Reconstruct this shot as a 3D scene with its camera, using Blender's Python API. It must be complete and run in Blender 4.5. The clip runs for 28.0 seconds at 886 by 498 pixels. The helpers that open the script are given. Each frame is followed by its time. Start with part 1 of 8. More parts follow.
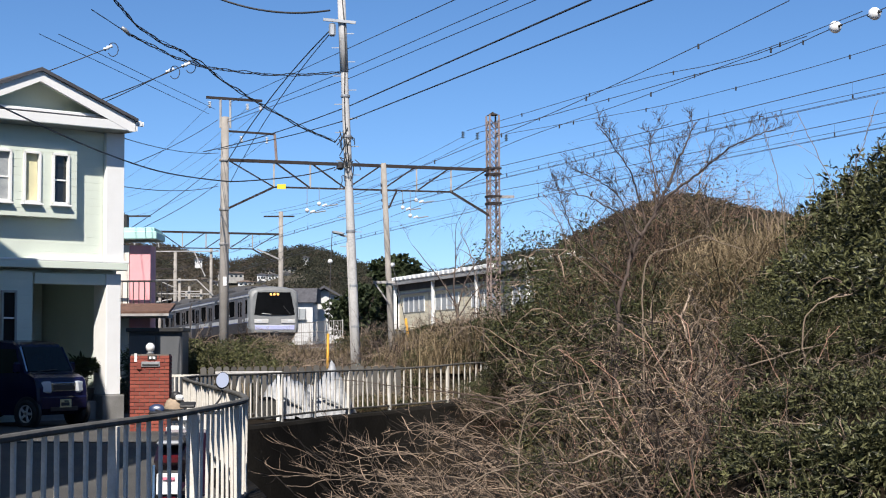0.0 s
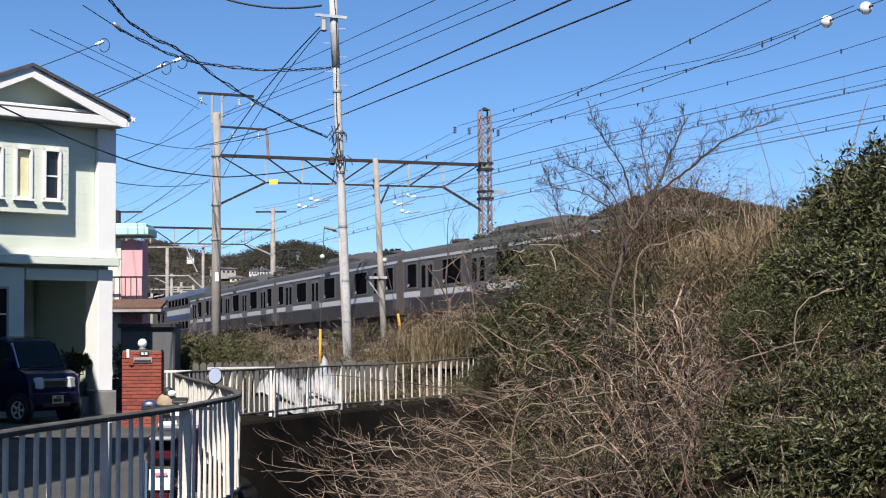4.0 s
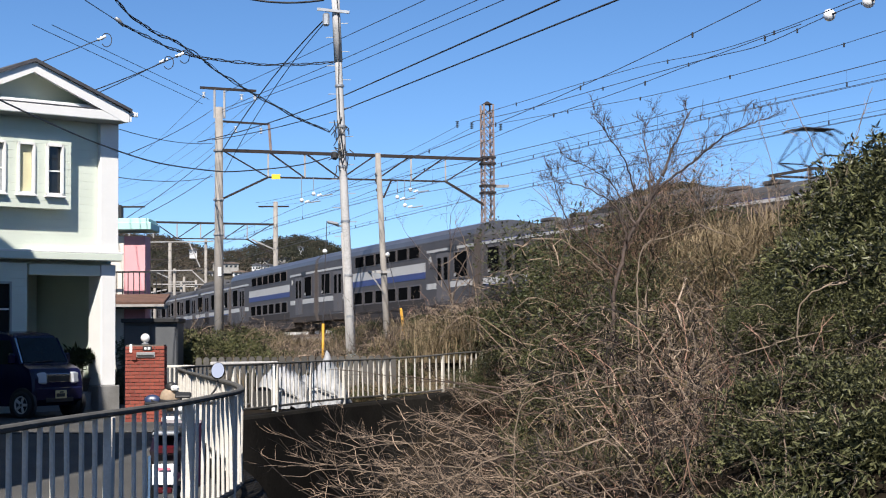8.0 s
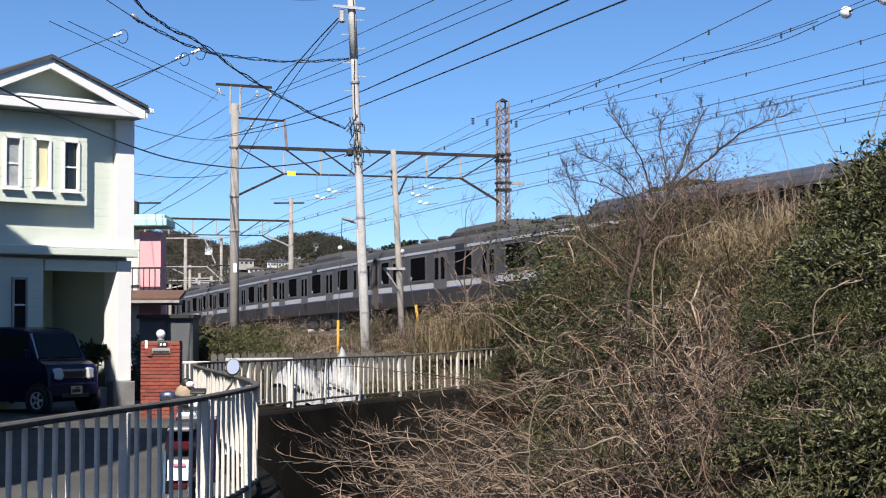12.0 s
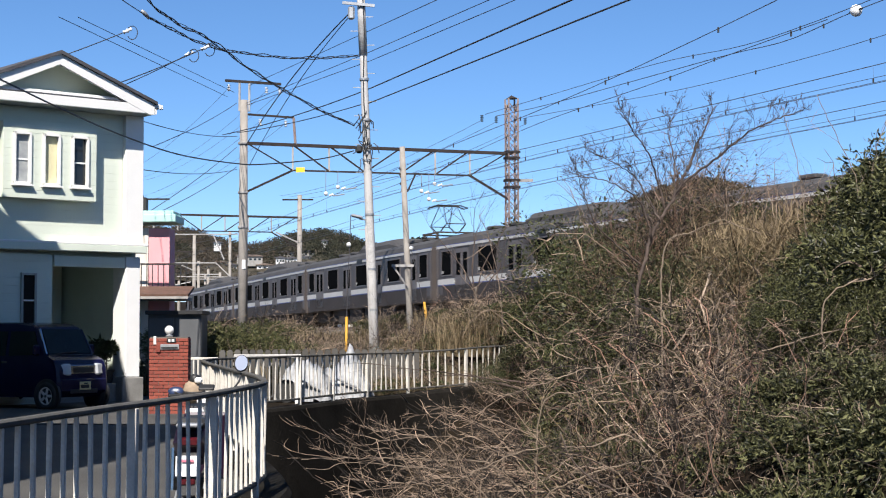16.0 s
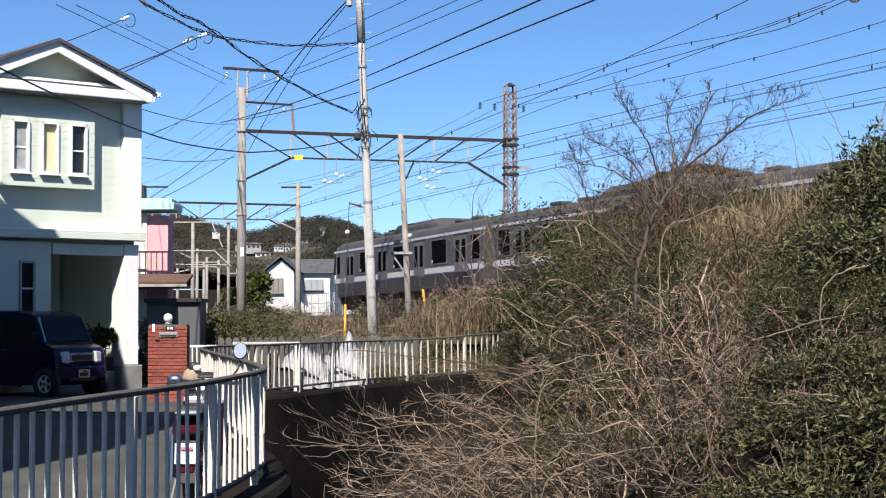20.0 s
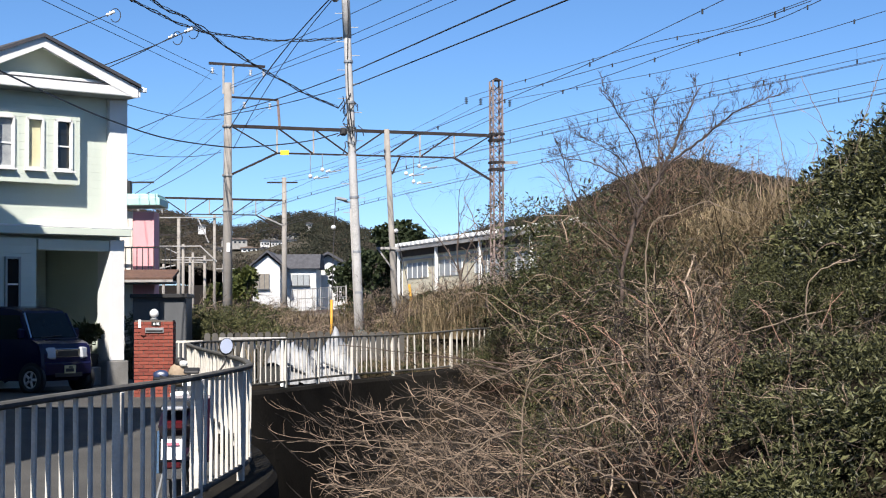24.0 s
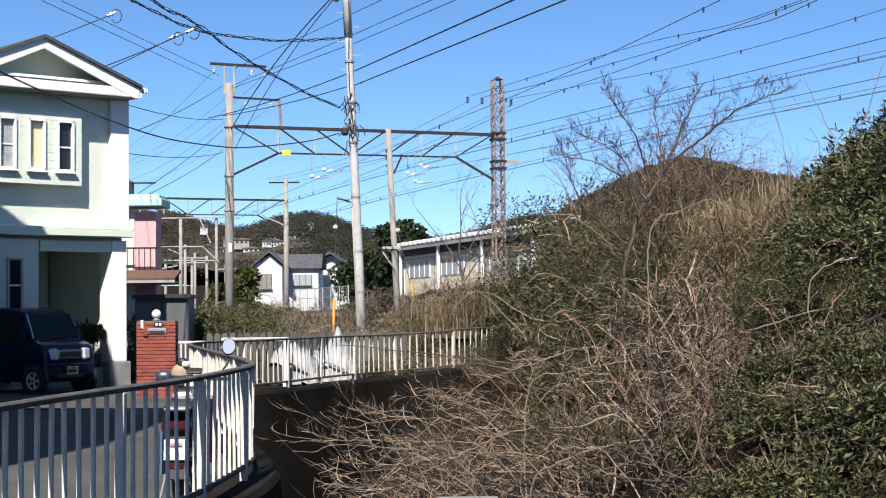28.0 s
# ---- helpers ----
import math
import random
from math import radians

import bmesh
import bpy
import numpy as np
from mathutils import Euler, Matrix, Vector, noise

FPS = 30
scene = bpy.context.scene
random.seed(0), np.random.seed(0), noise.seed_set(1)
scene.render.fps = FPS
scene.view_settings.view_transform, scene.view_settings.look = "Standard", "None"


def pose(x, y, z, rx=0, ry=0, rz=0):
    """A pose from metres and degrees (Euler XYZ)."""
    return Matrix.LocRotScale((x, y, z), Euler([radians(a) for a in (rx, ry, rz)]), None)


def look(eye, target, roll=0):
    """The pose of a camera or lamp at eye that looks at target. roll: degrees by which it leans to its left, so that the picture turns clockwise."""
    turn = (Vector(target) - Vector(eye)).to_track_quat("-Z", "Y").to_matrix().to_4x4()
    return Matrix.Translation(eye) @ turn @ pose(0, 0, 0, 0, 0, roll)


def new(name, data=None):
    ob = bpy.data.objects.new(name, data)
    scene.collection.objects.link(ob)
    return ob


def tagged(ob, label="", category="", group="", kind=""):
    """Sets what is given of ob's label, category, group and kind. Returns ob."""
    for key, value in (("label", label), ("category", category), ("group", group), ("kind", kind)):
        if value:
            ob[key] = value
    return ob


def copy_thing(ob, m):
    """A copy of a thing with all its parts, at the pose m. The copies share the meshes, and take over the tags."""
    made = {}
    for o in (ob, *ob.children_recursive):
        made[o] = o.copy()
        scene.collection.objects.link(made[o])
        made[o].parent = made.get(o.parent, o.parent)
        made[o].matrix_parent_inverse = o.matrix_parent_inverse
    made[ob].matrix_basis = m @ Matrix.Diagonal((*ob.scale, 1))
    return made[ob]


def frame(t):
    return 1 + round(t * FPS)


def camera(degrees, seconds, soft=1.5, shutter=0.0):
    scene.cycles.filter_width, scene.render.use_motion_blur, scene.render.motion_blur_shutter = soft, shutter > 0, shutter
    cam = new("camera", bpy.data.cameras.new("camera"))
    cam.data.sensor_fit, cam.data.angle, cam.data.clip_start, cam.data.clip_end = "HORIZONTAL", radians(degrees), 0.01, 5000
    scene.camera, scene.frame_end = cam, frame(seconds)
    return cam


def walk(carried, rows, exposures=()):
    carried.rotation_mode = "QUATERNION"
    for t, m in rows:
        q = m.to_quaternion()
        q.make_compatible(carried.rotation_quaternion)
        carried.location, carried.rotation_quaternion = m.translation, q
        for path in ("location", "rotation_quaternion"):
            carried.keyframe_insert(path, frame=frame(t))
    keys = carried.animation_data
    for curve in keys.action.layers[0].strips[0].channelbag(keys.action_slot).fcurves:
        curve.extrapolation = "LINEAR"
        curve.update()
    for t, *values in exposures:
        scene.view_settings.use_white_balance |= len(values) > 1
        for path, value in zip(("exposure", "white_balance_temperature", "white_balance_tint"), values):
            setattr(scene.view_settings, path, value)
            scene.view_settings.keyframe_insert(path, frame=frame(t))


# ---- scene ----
# ---- camera: hand-held on the spot, panning a little ----
EYE = (0.0, 0.0, 1.55)
PATH = [  # seconds, yaw, pitch, roll in degrees
    (0, -0.194, 3.524, -0.278),
    (0.5, -0.223, 3.500, -0.260),
    (1, -0.260, 3.493, -0.248),
    (1.5, -0.292, 3.468, -0.308),
    (2, -0.324, 3.444, -0.357),
    (2.5, -0.393, 3.428, -0.314),
    (3, -0.414, 3.412, -0.378),
    (3.5, -0.451, 3.381, -0.390),
    (5.5, -0.492, 3.284, -0.483),
    (6, -0.506, 3.259, -0.469),
    (6.5, -0.495, 3.234, -0.434),
    (7, -0.478, 3.206, -0.491),
    (7.5, -0.461, 3.176, -0.485),
    (8, -0.374, 3.157, -0.502),
    (8.5, -0.244, 3.133, -0.457),
    (9, -0.122, 3.099, -0.505),
    (9.5, -0.050, 3.069, -0.473),
    (10, 0.011, 3.058, -0.472),
    (10.5, 0.045, 3.057, -0.452),
    (11, 0.096, 3.061, -0.427),
    (11.5, 0.131, 3.059, -0.427),
    (12, 0.158, 3.052, -0.333),
    (12.5, 0.200, 3.058, -0.272),
    (14.5, 0.339, 2.983, -0.122),
    (15, 0.383, 2.980, -0.174),
    (15.5, 0.404, 2.960, -0.174),
    (16, 0.459, 2.951, -0.123),
    (16.5, 0.521, 2.925, -0.112),
    (17, 0.573, 2.896, -0.131),
    (17.5, 0.592, 2.893, -0.121),
    (18, 0.618, 2.858, -0.161),
    (18.5, 0.520, 2.653, -0.206),
    (19, 0.501, 2.542, -0.175),
    (19.5, 0.480, 2.529, -0.200),
    (20, 0.410, 2.508, -0.220),
    (20.5, 0.337, 2.476, -0.350),
    (21, 0.227, 2.451, -0.327),
    (21.5, 0.114, 2.434, -0.399),
    (23.5, -0.059, 2.335, -0.463),
    (24, -0.069, 2.333, -0.327),
    (24.5, -0.082, 2.320, -0.400),
    (25, -0.068, 2.301, -0.339),
    (25.5, -0.063, 2.266, -0.381),
    (26, -0.039, 2.243, -0.332),
    (26.5, -0.019, 2.239, -0.422),
    (27, 0.005, 2.269, -0.508),
    (27.5, -0.004, 2.283, -0.524),
    (28, 0.000, 2.310, -0.570),
]


def aim(yaw, pitch, roll):
    return Matrix.Translation(EYE) @ pose(0, 0, 0, 90 + pitch, 0, yaw) @ pose(0, 0, 0, 0, 0, roll)


cam = camera(30.26, 28.0, soft=1.1, shutter=0.4)
walk(cam, [(t, aim(a, b, c)) for t, a, b, c in PATH], [(0, 0.62, 6500, 13), (8, 0.68, 6500, 13), (18, 0.75, 6500, 13), (28, 0.81, 6500, 13)])

# ---- daylight: clear sky, sun behind the camera and to its left ----
SUN_DIR = Vector((-0.155, -0.987, 1.07)).normalized()
world = bpy.data.worlds.new("sky")
scene.world = world
world.use_nodes = True
wn = world.node_tree.nodes
sky = wn.new("ShaderNodeTexSky")
sky.sky_type = "NISHITA"
sky.sun_disc = False
sky.sun_elevation = math.asin(SUN_DIR.z)
sky.sun_rotation = math.atan2(SUN_DIR.x, SUN_DIR.y)
sky.air_density, sky.dust_density, sky.ozone_density = 0.6, 0.12, 6.0
wn["Background"].inputs[1].default_value = 0.089
deep = wn.new("ShaderNodeHueSaturation")
deep.inputs["Saturation"].default_value, deep.inputs["Hue"].default_value = 1.08, 0.4965
world.node_tree.links.new(sky.outputs[0], deep.inputs["Color"])
world.node_tree.links.new(deep.outputs[0], wn["Background"].inputs[0])
sun = new("sun", bpy.data.lights.new("sun", "SUN"))
sun.data.energy, sun.data.angle, sun.data.color = 5.0, radians(0.53), (1.0, 0.95, 0.87)
sun.matrix_world = look(SUN_DIR * 50, (0, 0, 0))


# ---- materials ----
def mat(name, a, b=None, rough=0.7, metal=0.0, scale=3.0, fine=40.0, bump=0.15, mixf=0.5, by="noise", spec=0.4, coat=0.0, emit=None, span=(0.1, 0.95)):
    """Two-scale noise between colours a and b with fine relief. by: noise, island (each loose piece its own shade), object."""
    m = bpy.data.materials.new(name)
    m.use_nodes = True
    nt = m.node_tree
    n, l = nt.nodes, nt.links
    bs = n["Principled BSDF"]
    bs.inputs["Roughness"].default_value, bs.inputs["Metallic"].default_value = rough, metal
    bs.inputs["Specular IOR Level"].default_value = spec
    bs.inputs["Coat Weight"].default_value = coat
    b = b or tuple(c * 0.75 for c in a)
    co = n.new("ShaderNodeTexCoord")
    big, small = n.new("ShaderNodeTexNoise"), n.new("ShaderNodeTexNoise")
    big.inputs["Scale"].default_value, small.inputs["Scale"].default_value = scale, fine
    big.inputs["Detail"].default_value, small.inputs["Detail"].default_value = 5, 4
    for t in (big, small):
        l.new(co.outputs["Object"], t.inputs["Vector"])
    mix = n.new("ShaderNodeMath")
    mix.operation = "MULTIPLY_ADD"
    l.new(small.outputs["Fac"], mix.inputs[0])
    mix.inputs[1].default_value = mixf
    l.new(big.outputs["Fac"], mix.inputs[2])
    fac = mix.outputs[0]
    if by != "noise":
        src = n.new("ShaderNodeNewGeometry").outputs["Random Per Island"] if by == "island" else n.new("ShaderNodeObjectInfo").outputs["Random"]
        ad = n.new("ShaderNodeMath")
        ad.operation = "MULTIPLY_ADD"
        l.new(src, ad.inputs[0])
        ad.inputs[1].default_value = 0.75
        sc = n.new("ShaderNodeMath")
        sc.operation = "MULTIPLY"
        l.new(fac, sc.inputs[0])
        sc.inputs[1].default_value = 0.35
        l.new(sc.outputs[0], ad.inputs[2])
        fac = ad.outputs[0]
    ramp = n.new("ShaderNodeValToRGB")
    ramp.color_ramp.elements[0].position, ramp.color_ramp.elements[1].position = (0.45, 0.95) if by == "noise" else span
    ramp.color_ramp.elements[0].color, ramp.color_ramp.elements[1].color = (*a, 1), (*b, 1)
    l.new(fac, ramp.inputs[0])
    l.new(ramp.outputs[0], bs.inputs["Base Color"])
    if bump:
        bp = n.new("ShaderNodeBump")
        bp.inputs["Strength"].default_value, bp.inputs["Distance"].default_value = bump, 0.02
        l.new(small.outputs["Fac"], bp.inputs["Height"])
        l.new(bp.outputs[0], bs.inputs["Normal"])
    if emit:
        bs.inputs["Emission Color"].default_value, bs.inputs["Emission Strength"].default_value = (*emit[0], 1), emit[1]
    return m


def leaf_mat(name, a, b, rough=0.45, trans=0.25, span=(0.1, 0.95), by="island", scale=3.0, fine=40.0):
    """Foliage: each leaf its own shade, some light through it."""
    m = mat(name, a, b, rough, by=by, bump=0.0, spec=0.25 if by == "island" else 0.05, span=span, scale=scale, fine=fine)
    bs = m.node_tree.nodes["Principled BSDF"]
    tr = m.node_tree.nodes.new("ShaderNodeBsdfTranslucent")
    ramp = m.node_tree.nodes["Color Ramp"]
    mx = m.node_tree.nodes.new("ShaderNodeMixShader")
    mx.inputs[0].default_value = trans
    m.node_tree.links.new(ramp.outputs[0], tr.inputs[0])
    m.node_tree.links.new(bs.outputs[0], mx.inputs[1])
    m.node_tree.links.new(tr.outputs[0], mx.inputs[2])
    m.node_tree.links.new(mx.outputs[0], m.node_tree.nodes["Material Output"].inputs[0])
    return m


def glass_mat(name, tint, rough=0.03):
    """Window glass seen by day: dark behind, mirror-like in front."""
    return mat(name, tint, tuple(c * 0.8 for c in tint), rough, spec=0.5, bump=0.0)


M_ASPHALT = mat("asphalt", (0.042, 0.041, 0.039), (0.080, 0.078, 0.072), 0.9, scale=0.7, fine=60, bump=0.5)
# Near black: the shade under the thickets is put into this colour.
M_SOIL = mat("shaded_soil_and_litter", (0.008, 0.0065, 0.0045), (0.024, 0.018, 0.012), 0.95, scale=0.8, fine=14, bump=0.8, spec=0.05)
M_CONC = mat("concrete", (0.22, 0.213, 0.195), (0.33, 0.32, 0.298), 0.85, scale=1.3, fine=30, bump=0.3)
# The channel's darkness is put into this near-black base colour.
M_OLDCONC = mat("near_black_concrete", (0.007, 0.0065, 0.0055), (0.020, 0.0185, 0.016), 0.95, scale=1.1, fine=20, bump=0.5, spec=0.05)
M_POLE = mat("pole_concrete", (0.23, 0.226, 0.216), (0.47, 0.462, 0.445), 0.85, scale=2.6, fine=22, bump=0.3, mixf=0.8)
M_POLE_OLD = mat("weathered_pole", (0.20, 0.182, 0.158), (0.33, 0.305, 0.27), 0.85, scale=2.0, fine=30, bump=0.3)
M_FENCE = mat("worn_white_paint", (0.76, 0.735, 0.67), (0.56, 0.53, 0.465), 0.6, scale=4, fine=60, bump=0.15, mixf=0.7, spec=0.12)
M_RAILTOP = mat("grey_rail_paint", (0.055, 0.053, 0.047), (0.115, 0.112, 0.103), 0.75, scale=4, fine=50, bump=0.2, spec=0.12)
M_SIDING = mat("pale_green_siding", (0.66, 0.72, 0.62), (0.61, 0.665, 0.57), 0.6, scale=1.5, fine=40, bump=0.1)
M_WHITE = mat("white_paint", (0.82, 0.82, 0.79), (0.76, 0.76, 0.73), 0.55, scale=2, fine=40, bump=0.08)
M_SOFFIT = mat("grey_soffit", (0.30, 0.32, 0.29), (0.36, 0.38, 0.35), 0.7)
M_ROOF = mat("grey_roof_shingle", (0.042, 0.042, 0.047), (0.085, 0.085, 0.093), 0.8, scale=3, fine=50, bump=0.4)
M_ROOF_BR = mat("brown_roof", (0.12, 0.09, 0.075), (0.18, 0.14, 0.115), 0.8, scale=3, fine=50, bump=0.4)
M_BASE = mat("house_plinth", (0.16, 0.155, 0.14), (0.24, 0.235, 0.22), 0.85, bump=0.4)
M_GLASS = glass_mat("window_glass", (0.016, 0.019, 0.022), 0.06)
M_BLIND = mat("cream_blind", (0.70, 0.66, 0.42), (0.62, 0.58, 0.36), 0.6)
M_CURTAIN = mat("grey_curtain", (0.38, 0.40, 0.40), (0.25, 0.27, 0.28), 0.7, scale=9)
M_BRICK = mat("red_brick", (0.30, 0.075, 0.048), (0.19, 0.045, 0.032), 0.8, by="object", fine=60, bump=0.4)
M_MORTAR = mat("dark_mortar", (0.10, 0.085, 0.075), (0.16, 0.14, 0.12), 0.9)
M_VAN = mat("navy_car_paint", (0.006, 0.0062, 0.030), (0.008, 0.0082, 0.038), 0.2, spec=0.3, bump=0.0)
M_BLACK = mat("black_plastic", (0.018, 0.018, 0.019), (0.03, 0.03, 0.03), 0.5)
M_RUBBER = mat("tyre_rubber", (0.022, 0.022, 0.022), (0.04, 0.04, 0.038), 0.85)
M_CHROME = mat("bright_metal", (0.62, 0.62, 0.62), (0.5, 0.5, 0.5), 0.22, metal=1.0, bump=0.02)
M_RIM = mat("silver_paint", (0.72, 0.72, 0.71), (0.60, 0.60, 0.59), 0.35, metal=0.2, bump=0.0)
M_STEEL = mat("galvanised_steel", (0.42, 0.44, 0.45), (0.30, 0.31, 0.32), 0.5, metal=0.55, bump=0.1)
M_LENS = mat("clear_lens", (0.62, 0.64, 0.64), (0.5, 0.52, 0.53), 0.12, spec=0.8, coat=0.7)
M_RUST = mat("rusty_lattice_paint", (0.085, 0.05, 0.042), (0.215, 0.165, 0.145), 0.8, scale=2.5, fine=14, bump=0.4, mixf=0.9)
M_BEAM = mat("brown_steel", (0.020, 0.016, 0.015), (0.042, 0.034, 0.031), 0.75, scale=2, fine=20, bump=0.2, spec=0.2)
M_BEAMW = mat("pale_steel", (0.40, 0.39, 0.37), (0.27, 0.255, 0.235), 0.6, scale=2, fine=20, bump=0.2)
M_WIRE = mat("dark_cable", (0.02, 0.02, 0.022), (0.035, 0.035, 0.035), 0.6, bump=0.0)
M_WIRE2 = mat("copper_wire", (0.045, 0.045, 0.05), (0.07, 0.065, 0.065), 0.5, bump=0.0)
M_INSUL = mat("white_porcelain", (0.80, 0.80, 0.78), (0.72, 0.72, 0.70), 0.2, spec=0.7, bump=0.0)
M_INSULB = mat("blue_porcelain", (0.10, 0.16, 0.22), (0.07, 0.11, 0.15), 0.25, spec=0.7, bump=0.0)
M_YELLOW = mat("yellow_guard", (0.62, 0.33, 0.03), (0.48, 0.25, 0.025), 0.5, scale=5)
M_SIGN = mat("yellow_sign", (0.80, 0.58, 0.04), (0.72, 0.52, 0.035), 0.5, scale=5)
M_BAG = mat("white_tarp", (0.40, 0.41, 0.42), (0.20, 0.21, 0.22), 0.5, scale=3, fine=12, bump=0.7)
M_SHED = mat("grey_steel_sheet", (0.075, 0.08, 0.085), (0.10, 0.105, 0.11), 0.5, scale=2)
M_PINK = mat("pink_render", (0.76, 0.37, 0.39), (0.69, 0.33, 0.345), 0.75, scale=2)
M_TURQ = mat("turquoise_metal", (0.36, 0.62, 0.56), (0.46, 0.70, 0.64), 0.45, scale=2)
M_TILE_OR = mat("terracotta_roof", (0.16, 0.088, 0.06), (0.085, 0.05, 0.038), 0.8, scale=6, bump=0.5)
M_CREAM = mat("cream_panel", (0.66, 0.60, 0.44), (0.56, 0.51, 0.38), 0.75, scale=1.2)
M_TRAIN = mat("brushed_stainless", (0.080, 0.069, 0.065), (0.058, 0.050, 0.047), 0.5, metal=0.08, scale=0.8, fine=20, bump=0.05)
# Darker brown steel for the lower body side and skirts.
M_TRAINLOW = mat("dark_lower_steel", (0.022, 0.0185, 0.017), (0.036, 0.030, 0.028), 0.75, scale=1.2, fine=15, bump=0.1)
M_TRAINROOF = mat("train_roof_grey", (0.075, 0.074, 0.074), (0.05, 0.049, 0.05), 0.8, scale=0.8, fine=15, bump=0.2)
M_TRAINDOOR = mat("door_stainless", (0.12, 0.104, 0.097), (0.10, 0.087, 0.082), 0.45, metal=0.08, bump=0.03)
M_BLUE = mat("blue_band", (0.04, 0.055, 0.17), (0.033, 0.046, 0.15), 0.45, bump=0.0)
M_TCREAM = mat("cream_band", (0.47, 0.465, 0.445), (0.41, 0.405, 0.385), 0.5, bump=0.0)
M_TNOSE = mat("light_grey_cab", (0.20, 0.205, 0.20), (0.16, 0.165, 0.16), 0.45, bump=0.0)
M_UNDER = mat("underframe_grime_and_canopy_shade", (0.030, 0.025, 0.021), (0.055, 0.046, 0.038), 0.9, scale=2)
M_TWIN = mat("train_window", (0.006, 0.0065, 0.0075), (0.004, 0.0045, 0.005), 0.5, spec=0.0, bump=0.0)
# Glossy roof; its lighter bluish base colour imitates the sky's reflection.
M_DECKROOF = mat("sky_tinted_glossy_roof", (0.105, 0.107, 0.12), (0.075, 0.077, 0.088), 0.35, metal=0.2, scale=0.8, fine=15, bump=0.05)
M_BALLAST = mat("ballast", (0.16, 0.13, 0.105), (0.27, 0.23, 0.19), 0.95, scale=2, fine=22, bump=1.0)
# Tones differ by stem; most near black, standing in for shade inside thickets.
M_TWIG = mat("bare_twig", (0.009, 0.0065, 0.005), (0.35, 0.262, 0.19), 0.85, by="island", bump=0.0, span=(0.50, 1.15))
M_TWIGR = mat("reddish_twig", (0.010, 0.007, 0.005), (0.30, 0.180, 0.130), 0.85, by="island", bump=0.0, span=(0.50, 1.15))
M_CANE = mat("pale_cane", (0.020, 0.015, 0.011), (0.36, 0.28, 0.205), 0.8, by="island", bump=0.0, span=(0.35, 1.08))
M_BOUGH = mat("young_bark", (0.030, 0.022, 0.018), (0.10, 0.074, 0.060), 0.85, scale=5, bump=0.2)
M_LEAFG = leaf_mat("dull_green_leaf", (0.018, 0.024, 0.009), (0.115, 0.115, 0.045), 0.6, 0.12, (0.25, 1.02))
M_STEM = mat("grey_bark", (0.055, 0.045, 0.036), (0.13, 0.11, 0.088), 0.9, scale=6, bump=0.4)
M_DRY = leaf_mat("dry_grass", (0.055, 0.040, 0.022), (0.30, 0.232, 0.138), 0.8, 0.2)
M_DRYBR = leaf_mat("withered_leaf", (0.036, 0.027, 0.014), (0.15, 0.115, 0.058), 0.85, 0.12)
# Dark and bright ends put shade in leaf gaps and highlights into the colour.
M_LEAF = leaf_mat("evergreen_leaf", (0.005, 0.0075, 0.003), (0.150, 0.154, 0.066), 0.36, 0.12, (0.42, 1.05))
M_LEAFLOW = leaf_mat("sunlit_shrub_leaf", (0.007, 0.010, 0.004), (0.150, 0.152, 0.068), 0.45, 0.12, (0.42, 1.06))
M_LEAFY = leaf_mat("olive_leaf", (0.012, 0.018, 0.006), (0.092, 0.100, 0.040), 0.45, 0.12, (0.2, 1.0))
M_WOODS = leaf_mat("distant_woods", (0.036, 0.042, 0.030), (0.085, 0.083, 0.058), 0.9, 0.5, by="noise", scale=0.16, fine=1.1)
M_WOODSB = leaf_mat("distant_bare_woods", (0.055, 0.046, 0.036), (0.135, 0.110, 0.083), 0.9, 0.5, by="noise", scale=0.14, fine=1.1)
M_PINE = leaf_mat("dark_evergreen", (0.010, 0.018, 0.007), (0.036, 0.048, 0.018), 0.7, 0.1)
M_SLOPE = mat("scrub_covered_slope", (0.040, 0.036, 0.024), (0.085, 0.072, 0.048), 0.95, scale=0.2, fine=1.5, bump=0.6)


